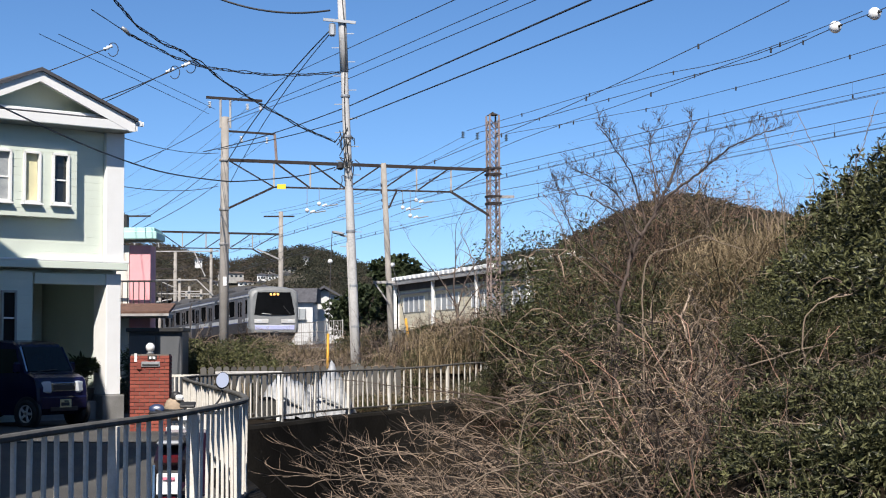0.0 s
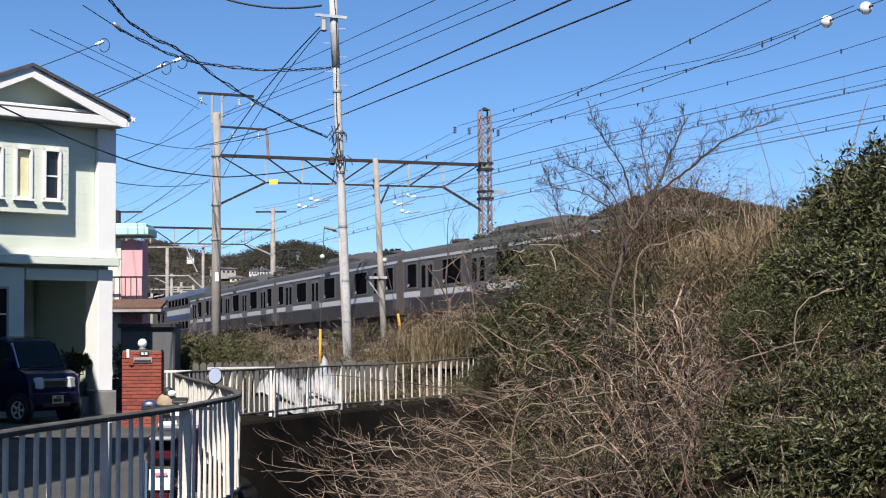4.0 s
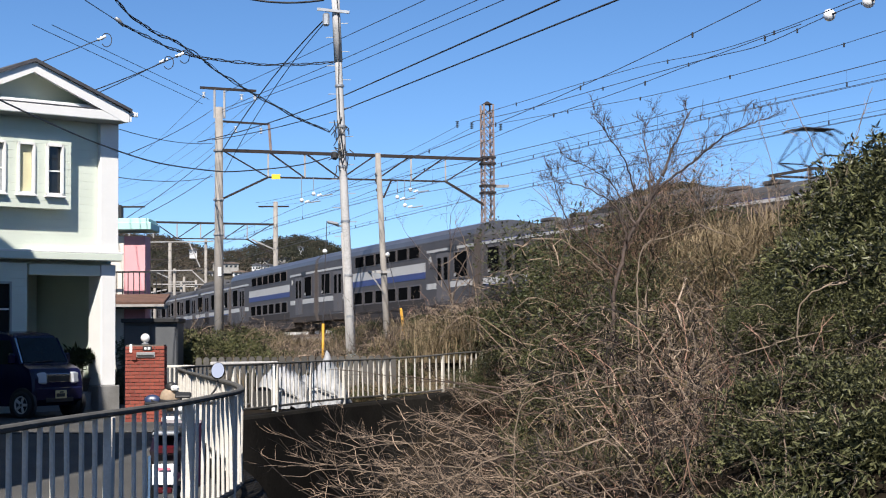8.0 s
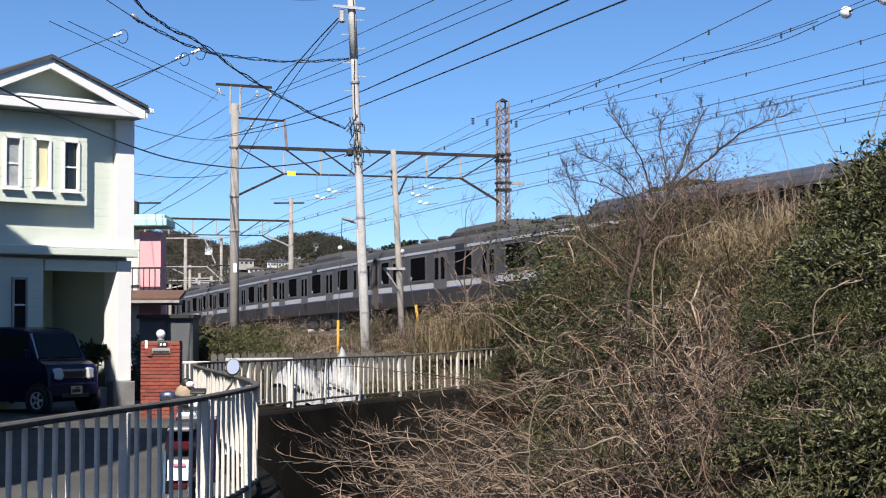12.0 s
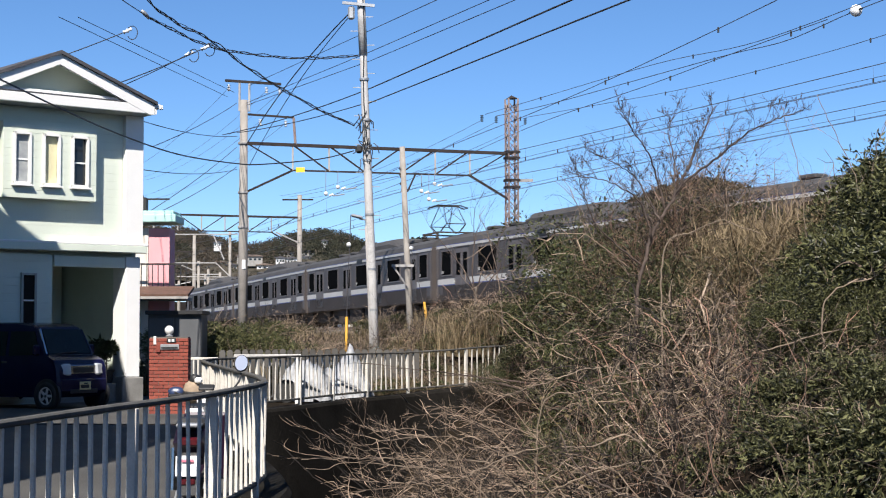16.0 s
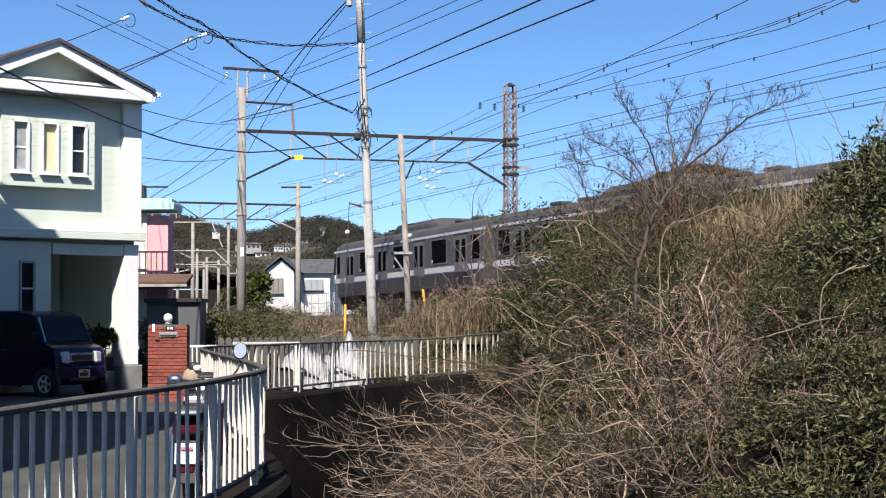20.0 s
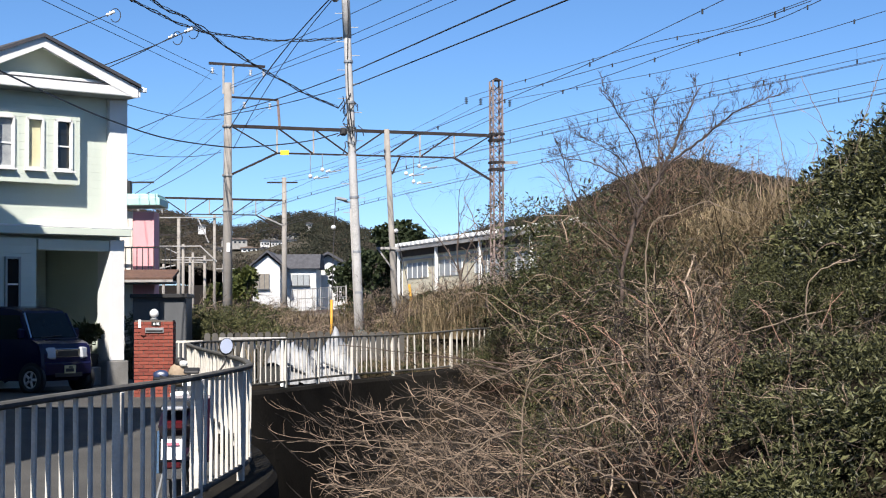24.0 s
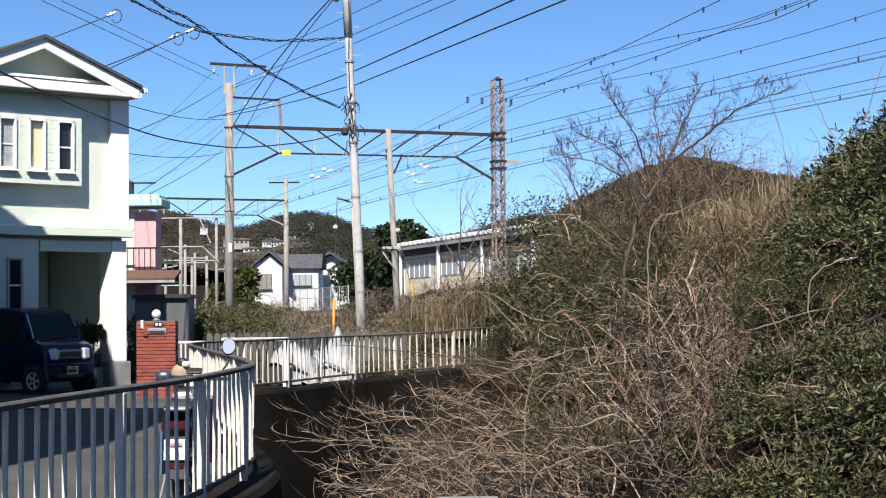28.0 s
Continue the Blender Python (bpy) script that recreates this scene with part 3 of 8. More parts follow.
def coach(name, label, high=False, cab=0, panto=None):
    car = thing(name, Matrix.Identity(4), label, "train car", "coaches of the train")
    L = 9.75
    body = Geo()
    body.prism(Matrix.Identity(4), mirror_poly(SIDE_HI if high else SIDE), -L + (0.5 if cab < 0 else 0), L - (0.5 if cab > 0 else 0))
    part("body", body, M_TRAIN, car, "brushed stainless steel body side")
    roof = Geo()
    roof.prism(Matrix.Identity(4), mirror_poly(TOP_HI if high else TOP), -L + (0.5 if cab < 0 else 0), L - (0.5 if cab > 0 else 0))
    part("roof", roof, M_DECKROOF if high else M_TRAINROOF, car, "sooty grey roof")
    if not high:
        for y0, y1 in ((-L + 0.02, L - 0.02),):
            part("upper_band", side_plate(y0, y1, 3.035, 3.135), M_TCREAM, car, "cream line under the roof")
            part("upper_band", side_plate(y0, y1, 3.135, 3.165, 1.462), M_BLUE, car, "blue line under the roof")
            part("side_display", side_plate(-0.75, 0.15, 2.99, 3.20, 1.488), M_BLACK, car, "dark side destination display")
            part("lower_panel", Geo().box((1.462, 0, 1.26), 0.05, 2 * L - 1.3, 0.58), M_TRAINLOW, car, "darker brown lower body side")
        doors = (-7.2, -2.4, 2.4, 7.2)
        doors_of(car, doors)
        windows_of(car, [(-5.65, -3.95), (-0.85, 0.85), (3.95, 5.65)], 1.98, 2.90)
        ends = [(-9.2, -8.25), (8.25, 9.2)]
        windows_of(car, ends if not cab else (ends[:1] if cab > 0 else ends[1:]), 1.98, 2.90)
        for y0, y1 in ((-9.6, -7.92), (-6.48, -3.12), (-1.68, 1.68), (3.12, 6.48), (7.92, 9.6)):
            part("lower_band", side_plate(y0, y1, 1.60, 1.82), M_TCREAM, car, "cream waist band")
            part("lower_band", side_plate(y0, y1, 1.56, 1.60), M_BLUE, car, "blue waist band")
        for y in ((0,) if panto is None else (0.4,)):
            ac = Geo()
            ac.prism(pose(0, y, 0), [(-0.98, 3.52), (-0.98, 3.72), (-0.8, 3.92), (-0.4, 3.98), (0.4, 3.98), (0.8, 3.92), (0.98, 3.72), (0.98, 3.52)], -2.2, 2.2)
            a = part("air_conditioner", ac, M_TRAINROOF, car, "dark humped cooling unit")
            for sy in (-1, 1):
                cap = Geo()
                cap.v = [(x, y + sy * 2.2, z) for x, z in ((-0.98, 3.52), (-0.98, 3.72), (-0.8, 3.92), (-0.4, 3.98), (0.4, 3.98), (0.8, 3.92), (0.98, 3.72), (0.98, 3.52))]
                cap.v += [(x * 0.9, y + sy * 3.1, 3.52 + (z - 3.52) * 0.25) for x, _, z in cap.v]
                cap.f = [(k, (k + 1) % 8, 8 + (k + 1) % 8, 8 + k) for k in range(8)] + [tuple(range(8, 16))]
                part("sloped_end", cap, M_TRAINROOF, a)
        for y in (-6.5, -4.5, 4.6, 6.4):
            part("roof_ventilator", Geo().box((0.35, y, 3.70), 0.5, 0.75, 0.14, 0.04), M_TRAINROOF, car)
    else:
        part("upper_band", side_plate(-L + 0.02, -4.9, 3.035, 3.135), M_TCREAM, car)
        part("upper_band", side_plate(4.9, L - 0.02, 3.035, 3.135), M_TCREAM, car)
        doors_of(car, (-6.6, 6.6))
        windows_of(car, [(-9.1, -7.8), (7.8, 9.1)], 1.98, 2.90)
        windows_of(car, [(-4.2 + k * 1.45, -3.1 + k * 1.45) for k in range(6)], 1.32, 1.82, "lower_window")
        windows_of(car, [(-4.0 + k * 1.38, -2.82 + k * 1.38) for k in range(6)], 2.93, 3.38, "upper_window", slim=0.016)
        part("waist_band", side_plate(-4.7, 4.7, 2.33, 2.69), M_TCREAM, car, "broad cream band between the decks")
        part("waist_band", side_plate(-4.7, 4.7, 2.08, 2.33), M_BLUE, car, "broad blue band between the decks")
        part("side_display", side_plate(7.2, 8.1, 2.99, 3.20, 1.488), M_BLACK, car, "dark side destination display")
        part("roof_edge", side_plate(-L + 0.02, L - 0.02, 3.44, 3.475, 1.452), M_TRAINDOOR, car)
        for y0, y1 in ((-9.6, -7.35), (-5.85, -4.9), (4.9, 5.85), (7.35, 9.6)):
            part("lower_band", side_plate(y0, y1, 1.62, 1.84), M_TCREAM, car, "cream waist band")
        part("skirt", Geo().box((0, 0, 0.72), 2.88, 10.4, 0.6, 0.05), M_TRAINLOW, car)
        part("lower_panel", Geo().box((1.462, 0, 1.12), 0.045, 9.4, 0.34), M_TRAINLOW, car, "darker brown lower body side")
        part("emblem", Geo().lathe(pose(1.484, 5.3, 2.75, 0, 90, 0), [(0.02, 0), (0.14, 0), (0.14, 0.012), (0.02, 0.012)], 14), M_TCREAM, car, "round pale emblem")
    for y, w in (() if high else ((-3.6, 1.6), (-1.5, 1.9), (0.9, 2.0), (3.4, 2.2))):
        part("underfloor_box", Geo().box((0, y, 0.62), 2.62, w, 0.70, 0.04), M_UNDER, car)
    part("underframe", Geo().box((0, 0, 0.72), 1.9, 2 * L - 0.6, 0.62, 0.03), M_UNDER, car, "grimy dark underframe")
    bogie(car, -6.8)
    bogie(car, 6.8)
    for sy in (-1, 1):
        if sy == cab:
            continue
        g = Geo().box((0, sy * 9.86, 2.1), 1.0, 0.26, 2.1, 0.03)
        part("gangway", g, M_BLACK, car, "black gangway bellows")
        part("gutter_pipe", Geo().box((1.47, sy * 9.62, 2.1), 0.05, 0.05, 2.0, 0.01), M_TRAINDOOR, car)
    if cab:
        y0, s = cab * (L - 0.5), cab
        secs = [(0.0, 1.0, 0.0, 0), (0.32, 0.985, 0.03, 0), (0.55, 0.93, 0.10, 0.02), (0.66, 0.84, 0.2, 0.08)]
        g = Geo()
        outline = mirror_poly(SIDE + TOP[1:])
        for dy, sc, drop, lift in secs:
            for x, z in outline:
                zz = z - drop * max(0, (z - 2.2) / 1.4) + lift * max(0, (1.4 - z))
                slope = -0.22 * max(0.0, (z - 1.9) / 1.7) * (dy / 0.66)
                g.v.append((x * sc, y0 + s * (dy + slope), zz))
        q = len(outline)
        for k in range(len(secs) - 1):
            for j in range(q):
                a, b = k * q + j, k * q + (j + 1) % q
                g.f.append((a, b, b + q, a + q))
        g.f.append(tuple(3 * q + j for j in range(q)))
        part("cab_nose", g, M_TNOSE, car, "light grey rounded cab end")
        face = lambda x, z: (x, y0 + s * (0.66 - 0.22 * max(0.0, (z - 1.9) / 1.7) - 0.10 * abs(x / 1.3) ** 3 + 0.015), z)
        w = Geo()
        xs = [-1.22 + 2.44 * k / 12 for k in range(13)]
        for z0, z1 in ((1.98, 2.4), (2.4, 2.9), (2.9, 3.28)):
            for xa, xb in zip(xs, xs[1:]):
                n = len(w.v)
                w.v += [face(xa, z0), face(xb, z0), face(xb, z1), face(xa, z1)]
                w.f.append((n, n + 1, n + 2, n + 3))
        scr = part("windscreen", w, M_TWIN, car, "wide black wraparound windscreen")
        part("wiper", Geo().bar(face(0.2, 2.02), face(0.75, 2.06), 0.03, 0.03), M_TCREAM, scr)
        part("wiper", Geo().bar(face(-0.9, 2.02), face(-0.5, 2.5), 0.03, 0.03), M_BLACK, scr)
        dest = Geo()
        for k, xw in ((-0.2, 0.12), (0.0, 0.12), (0.2, 0.12)):
            p = Vector(face(k, 3.16))
            dest.box((p.x, p.y + s * 0.012, p.z), xw, 0.012, 0.13)
        part("destination_display", dest, mat("amber_display" if s > 0 else "amber_display_rear", (0.8, 0.45, 0.12), (0.7, 0.35, 0.1), 0.4, bump=0.0, emit=((1.0, 0.5, 0.12), 0.8)), car, "amber characters as plain bars")
        for sx in (-1, 1):
            b = Geo()
            p = Vector(face(sx * 0.78, 1.62))
            b.box((p.x, p.y + s * 0.0, p.z), 0.82, 0.05, 0.24, 0.02)
            part("headlamp_panel", b, M_TCREAM, car, "cream lamp panel")
            lm = Geo().box((p.x + sx * 0.12, p.y + s * 0.03, p.z + 0.02), 0.3, 0.02, 0.12, 0.01)
            part("headlight", lm, M_LENS, car)
        bb = Geo()
        pq = Vector(face(0, 1.28))
        bb.box((0, pq.y - s * 0.03, 1.26), 2.3, 0.08, 0.28, 0.03)
        part("blue_apron", bb, mat("pale_blue_apron" if s > 0 else "pale_blue_apron_rear", (0.42, 0.44, 0.62), (0.36, 0.38, 0.56), 0.4, bump=0.0), car, "pale blue lower apron")
        sk = Geo()
        sk.prism(pose(0, 0, 0), [(-1.25, 1.0), (-1.0, 0.35), (1.0, 0.35), (1.25, 1.0)], y0 + s * 0.25, y0 + s * 0.5)
        part("snow_plough", sk, M_UNDER, car)
        part("coupler", Geo().box((0, y0 + s * 0.8, 0.88), 0.3, 0.6, 0.3, 0.05), M_BLACK, car)
        part("cab_door", side_plate(cab * 8.4 - 0.35, cab * 8.4 + 0.35, 1.1, 2.98), M_TRAINDOOR, car)
        part("cab_side_window", side_plate(cab * 9.05 - 0.22, cab * 9.05 + 0.25, 2.05, 2.85, 1.477), M_TWIN, car)
    if panto is not None:
        pantograph(car, panto)
    return car


def pantograph(car, y):
    g = Geo()
    for sx in (-0.75, 0.75):
        g.bar((sx, y - 1.0, 3.86), (sx, y + 1.0, 3.86), 0.07, 0.07)
        for dy in (-0.8, 0.8):
            g.lathe((sx, y + dy, 3.58), [(0.05, 0), (0.09, 0.05), (0.06, 0.1), (0.09, 0.15), (0.05, 0.25)], 8)
    for dy in (-1.0, 1.0):
        g.bar((-0.75, y + dy, 3.86), (0.75, y + dy, 3.86), 0.06, 0.06)
    p = part("pantograph", g, M_UNDER, car, "diamond pantograph raised to the wire")
    for sx in (-0.42, 0.42):
        for sy in (-1, 1):
            part("lower_arm", Geo().tube([(sx, y + sy * 0.15, 3.90), (sx, y + sy * 1.0, 4.22)], 0.028, 6), M_BLACK, p)
            part("upper_arm", Geo().tube([(sx, y + sy * 1.0, 4.22), (sx * 0.7, y + sy * 0.28, 5.0)], 0.02, 6), M_BLACK, p)
    for sy in (-1, 1):
        part("cross_tie", Geo().tube([(-0.42, y + sy * 1.0, 4.22), (0.42, y + sy * 1.0, 4.22)], 0.02, 6), M_BLACK, p)
        for sx in (-1, 1):
            part("cross_brace", Geo().tube([(sx * 0.42, y + sy * 1.0, 4.22), (-sx * 0.3, y + sy * 0.28, 5.0)], 0.011, 5), M_BLACK, p)
    for dy in (-0.22, 0.22):
        part("pan_head", Geo().tube([(-0.82, y + dy, 4.93), (-0.5, y + dy, 5.04), (0.5, y + dy, 5.04), (0.82, y + dy, 4.93)], 0.03, 6), M_BLACK, p)
    part("pan_strip", Geo().box((0, y, 5.03), 0.95, 0.42, 0.03), M_BLACK, p)


def make_train():
    plain = "stainless steel commuter coach with cream and blue bands"
    front = coach("cab_coach", "stainless steel leading coach with black windscreen", cab=1)
    mid = coach("train_coach", plain)
    motor = coach("motor_coach", "stainless steel motor coach with a raised pantograph", panto=7.6)
    deck = coach("double_deck_coach", "double deck coach with broad cream and blue bands", high=True)
    rear = coach("cab_coach", "stainless steel trailing coach with cab at its end", cab=-1)
    I = Matrix.Identity(4)
    return [front, mid, motor, deck, copy_thing(deck, I), copy_thing(mid, I), copy_thing(mid, I), copy_thing(mid, I), copy_thing(motor, I), copy_thing(mid, I), rear]


TRAIN = make_train()


def front_at(t):
    """Metres of the train's front along the line after t seconds, slowing a little."""
    return 3.16 + 11.74 * t - 0.0196 * (t - 10) ** 2


def motions():
    for k, car in enumerate(TRAIN):
        walk(car, [(t, track_pose(front_at(t) - 10 - 20 * k, FAR_TRACK, RAIL_Z)) for t in range(29)])


# ---- overhead line structures ----


def truss_gantry(s, n0, n1, zb, label, top_frame=True, lattice=True):
    """A concrete pole and a lattice mast that carry a trussed beam over both tracks."""
    a, b = on_line(s, n0, 0), on_line(s, n1, 0)
    e = (b - a).normalized()
    span = (b - a).length
    th = thing("catenary_gantry", (a.x, a.y, 0), label, "catenary gantry", "gantries of the overhead line")
    P = lambda k, z: Vector((e.x * k, e.y * k, z))
    z0 = ground_z(a.x, a.y) - 0.3
    part("pole", Geo().tube([P(0, z0), P(0.02, zb + 1.75)], [0.21, 0.155], 16), M_POLE_OLD, th, "round concrete pole", True)
    part("top_chord", Geo().bar(P(0, zb), P(span, zb - 0.06), 0.12, 0.13), M_BEAM, th, "brown steel upper chord")
    lo = zb - 1.05
    k0, k1 = 2.05, span - 1.9
    part("bottom_chord", Geo().bar(P(k0, lo), P(k1, lo), 0.07, 0.07), M_BEAM, th, "dark steel lower chord")
    part("knee_brace", Geo().bar(P(0.1, zb - 2.0), P(k0, lo), 0.09, 0.09), M_BEAM, th)
    part("knee_brace", Geo().bar(P(span - 0.1, zb - 2.05), P(k1, lo), 0.09, 0.09), M_BEAM, th)
    part("end_diagonal", Geo().bar(P(0.15, zb), P(k0, lo), 0.05, 0.05), M_BEAM, th)
    part("end_diagonal", Geo().bar(P(span - 0.15, zb), P(k1, lo), 0.05, 0.05), M_BEAM, th)
    m = 5
    for k in range(m + 1):
        q = k0 + (k1 - k0) * k / m
        part("hanger", Geo().bar(P(q, zb), P(q, lo), 0.07, 0.07), M_BEAMW, th)
        if k < m:
            r = k0 + (k1 - k0) * (k + 1) / m
            pq = (P(q, zb), P(r, lo)) if k < 2 else (P(q, lo), P(r, zb))
            part("diagonal", Geo().bar(pq[0], pq[1], 0.06, 0.06), M_BEAM, th)
    for z in (zb, zb - 2.0, zb - 3.4):
        part("pole_band", Geo().lathe(P(0, z - 0.06), [(0.2, 0), (0.212, 0.02), (0.212, 0.08), (0.2, 0.1)], 16), M_BEAMW, th)
    if lattice:
        w = 0.21
        base = ground_z(b.x, b.y) - 0.2
        top = zb + 2.29
        c = [(-w, -w), (w, -w), (w, w), (-w, w)]
        Q = lambda i, z: P(span, z) + e * c[i][0] + Vector((-e.y, e.x, 0)) * c[i][1]
        for i in range(4):
            part("mast_leg", Geo().bar(Q(i, base), Q(i, top), 0.075, 0.075), M_RUST, th, "rusty angle steel leg")
        steps = int((top - base) / 0.42)
        for i in range(4):
            j = (i + 1) % 4
            for ph in (0, 1):
                zig = [Q(i if (k + ph) % 2 else j, base + 0.42 * k) for k in range(steps + 1)]
                part("lacing", Geo().tube(zig, 0.028, 4), M_RUST, th, "rusty zigzag lacing")
        cap = Geo()
        n = len(cap.v)
        cap.v += [Q(i, top) for i in range(4)] + [P(span, top + 0.16)]
        cap.f += [(n, n + 1, n + 4), (n + 1, n + 2, n + 4), (n + 2, n + 3, n + 4), (n + 3, n, n + 4), (n + 3, n + 2, n + 1, n)]
        part("mast_cap", cap, M_BEAM, th)
        for z in (zb, zb - 0.25, zb - 1.2, zb - 1.5):
            g = Geo()
            for i in range(4):
                g.bar(Q(i, z) + (Q(i, z) - P(span, z)) * 0.25, Q((i + 1) % 4, z) + (Q((i + 1) % 4, z) - P(span, z)) * 0.25, 0.06, 0.09)
            part("mast_clamp", g, M_BEAM, th)
        part("side_arm", Geo().bar(P(span, zb - 1.22), P(span + 0.95, zb - 1.18), 0.12, 0.12), M_BEAMW, th)
        for q, zz in ((-1.35, 1.55), (-0.7, 1.52), (0.62, 1.5)):
            g = Geo()
            insulator(g, P(span + q, zb + zz), 0.085, 0.3)
            part("insulator", g, M_INSULB, th, "dark blue glazed insulator", True)
    else:
        part("mast", Geo().tube([P(span, z0), P(span, zb + 1.45)], [0.2, 0.15], 14), M_POLE_OLD, th, "round concrete mast", True)
        part("cross_arm", Geo().bar(P(span - 1.15, zb + 1.1), P(span + 0.9, zb + 1.15), 0.1, 0.1), M_BEAM, th)
        part("arm_strut", Geo().bar(P(span - 1.6, zb - 1.05), P(span, zb - 1.75), 0.09, 0.09), M_BEAMW, th)
    if top_frame:
        zt = zb + 2.5
        for dx in (-0.16, 0.24):
            part("riser", Geo().bar(P(dx, zb + 1.3), P(dx, zt + 0.05), 0.08, 0.08), M_BEAMW, th)
        part("cross_arm", Geo().bar(P(-0.75, zt + 0.02), P(1.55, zt - 0.03), 0.1, 0.1), M_BEAM, th)
        part("side_frame", Geo().bar(P(0.1, zb + 1.18), P(2.1, zb + 1.12), 0.08, 0.08), M_BEAM, th)
        part("side_post", Geo().bar(P(2.08, zb + 1.12), P(2.16, zb), 0.10, 0.10), M_RUST, th)
        part("pole_plate", Geo().box(P(0, 4.35) - Vector((-e.y, e.x, 0)) * 0.2, 0.14, 0.02, 0.36), M_WHITE, th, "white number plate")
        part("warning_plate", Geo().box(P(2.35, lo + 0.02) - Vector((-e.y, e.x, 0)) * 0.08, 0.36, 0.02, 0.2), M_SIGN, th, "yellow plate with a dark slash")
        for q, zz in ((-0.6, 2.35), (0.95, 2.32), (1.5, 2.3), (0.7, 1.0), (1.75, 0.98)):
            g = Geo()
            insulator(g, P(q, zb + zz), 0.075, 0.26)
            part("insulator", g, M_INSUL, th, "white porcelain insulator", True)
        for q in (6.95,):
            part("vee_hanger", Geo().bar(P(q - 0.35, lo), P(q, lo - 0.75), 0.08, 0.06), M_BEAM, th)
            part("vee_hanger", Geo().bar(P(q + 0.35, lo), P(q, lo - 0.75), 0.08, 0.06), M_BEAM, th)
    return th


def insulator(g, p, r, h):
    """Stacked porcelain sheds hanging from p."""
    prof = [(0.02, 0)]
    n = 4
    for k in range(n):
        z = -h * (k + 0.3) / n
        prof += [(r * 0.45, z + 0.012), (r, z), (r * 0.8, z - 0.02), (r * 0.4, z - 0.022)]
    prof.append((0.02, -h))
    g.lathe(Vector(p), prof[::-1], 10)


SL = on_line(0, 0, 0).dot(RD)
S_L = Vector((-8.61, 66.0, 0)).dot(RD) - SL
N_L = Vector((-8.61, 66.0, 0)).dot(RN)
SPAN = 11.6
truss_gantry(S_L, N_L, N_L + SPAN, 9.27, "concrete pole and rusty lattice mast with a steel truss beam")
truss_gantry(S_L - 40, N_L, N_L + SPAN, 9.25, "far gantry of concrete poles and a thin truss beam", top_frame=False, lattice=False)
truss_gantry(S_L - 82, N_L + 0.5, N_L + SPAN, 9.0, "distant gantry of concrete poles and a thin truss beam", top_frame=False, lattice=False)
truss_gantry(S_L + 50, N_L - 0.5, N_L + SPAN, 9.27, "near gantry over the tracks beside the shrubs", top_frame=False, lattice=True)


def wire(name, pts, r, material, label, category="cable", group=""):
    o = Vector(pts[0])
    ob = Geo().tube([Vector(p) - o for p in pts], r, 5, False).done(name, material)
    ob.location = o
    return tagged(ob, label, category, group)


def catenary(n, z, grp):
    """Messenger wire over a pair of contact wires with droppers, gantry to gantry."""
    S = [S_L - 122, S_L - 82, S_L - 40, S_L, S_L + 50, S_L + 100]
    for a, b in zip(S, S[1:]):
        th = thing("catenary_wire", on_line(a, n, 0), "messenger and contact wires with droppers over the track", "overhead wire", grp)
        inv = th.matrix_world.inverted()
        m = 12
        mess = [inv @ (on_track(a + (b - a) * k / m, n, z + 0.80 - 0.45 * 4 * (k / m) * (1 - k / m))) for k in range(m + 1)]
        part("messenger", Geo().tube(mess, 0.010, 5, False), M_WIRE2, th)
        for off in (-0.05, 0.05):
            part("contact_wire", Geo().tube([inv @ on_track(a + (b - a) * k / m, n + off, z) for k in range(m + 1)], 0.007, 5, False), M_WIRE2, th)
        aux = [inv @ on_track(a + (b - a) * k / m, n, z + 0.12) for k in range(m + 1)]
        part("auxiliary_wire", Geo().tube(aux, 0.0065, 5, False), M_WIRE2, th)
        for k in range(1, 9):
            q = k / 9
            s = a + (b - a) * q
            zt = z + 0.80 - 0.45 * 4 * q * (1 - q)
            g = Geo().tube([inv @ on_track(s, n, zt), inv @ on_track(s, n, z + 0.1)], 0.003, 4, False)
            d = part("dropper", g, M_WIRE2, th)
            c = Geo().box(inv @ on_track(s, n, z + 0.06), 0.035, 0.035, 0.11, 0.008)
            part("dropper_clip", c, M_BLACK, d)
            if k % 2:
                part("dropper_clip", Geo().box(inv @ on_track(s + 2.2, n, z + 0.06), 0.032, 0.032, 0.11, 0.008), M_BLACK, d)


CONTACT_Z = RAIL_Z + 5.08
catenary(FAR_TRACK, CONTACT_Z, "wires over the far track")
catenary(NEAR_TRACK, CONTACT_Z, "wires over the near track")
for place in ((10.55, 42.85, 10.02), (11.13, 41.13, 10.02)):
    b = thing("ball_insulator", place, "large white ball shaped marker on the overhead wire", "insulator", "ball insulators")
    part("shell", Geo().ball((0, 0, 0), 0.165, 18), M_INSUL, b, "", True)
    part("clamp", Geo().tube([RD * -0.3, RD * 0.3], 0.03, 8), M_BLACK, b)
for p in ((-5.26, 66.0, 7.21), (-4.78, 66.1, 7.48), (-1.12, 67.6, 7.1), (-0.88, 67.6, 7.74), (-1.43, 67.6, 7.44)):
    b = thing("steady_insulator", p, "white porcelain insulator on a steady arm", "insulator", "steady arm insulators")
    part("shell", Geo().ball((0, 0, 0), 0.085, 14), M_INSUL, b, "", True)
    part("shed", Geo().lathe(pose(0.22, 0, -0.06, 0, 70, 0), [(0.02, -0.10), (0.055, -0.08), (0.025, -0.04), (0.06, 0), (0.025, 0.04), (0.055, 0.08), (0.02, 0.10)], 10), M_INSUL, b, "", True)
    part("steady_arm", Geo().tube([(0.3, 0, -0.1), (0.75, 0.1, -0.02)], 0.025, 6), M_STEEL, b)
    part("hanger_rod", Geo().tube([(0.0, 0, 0.1), (0.0, 0, 8.15 - p[2])], 0.015, 5), M_STEEL, b)
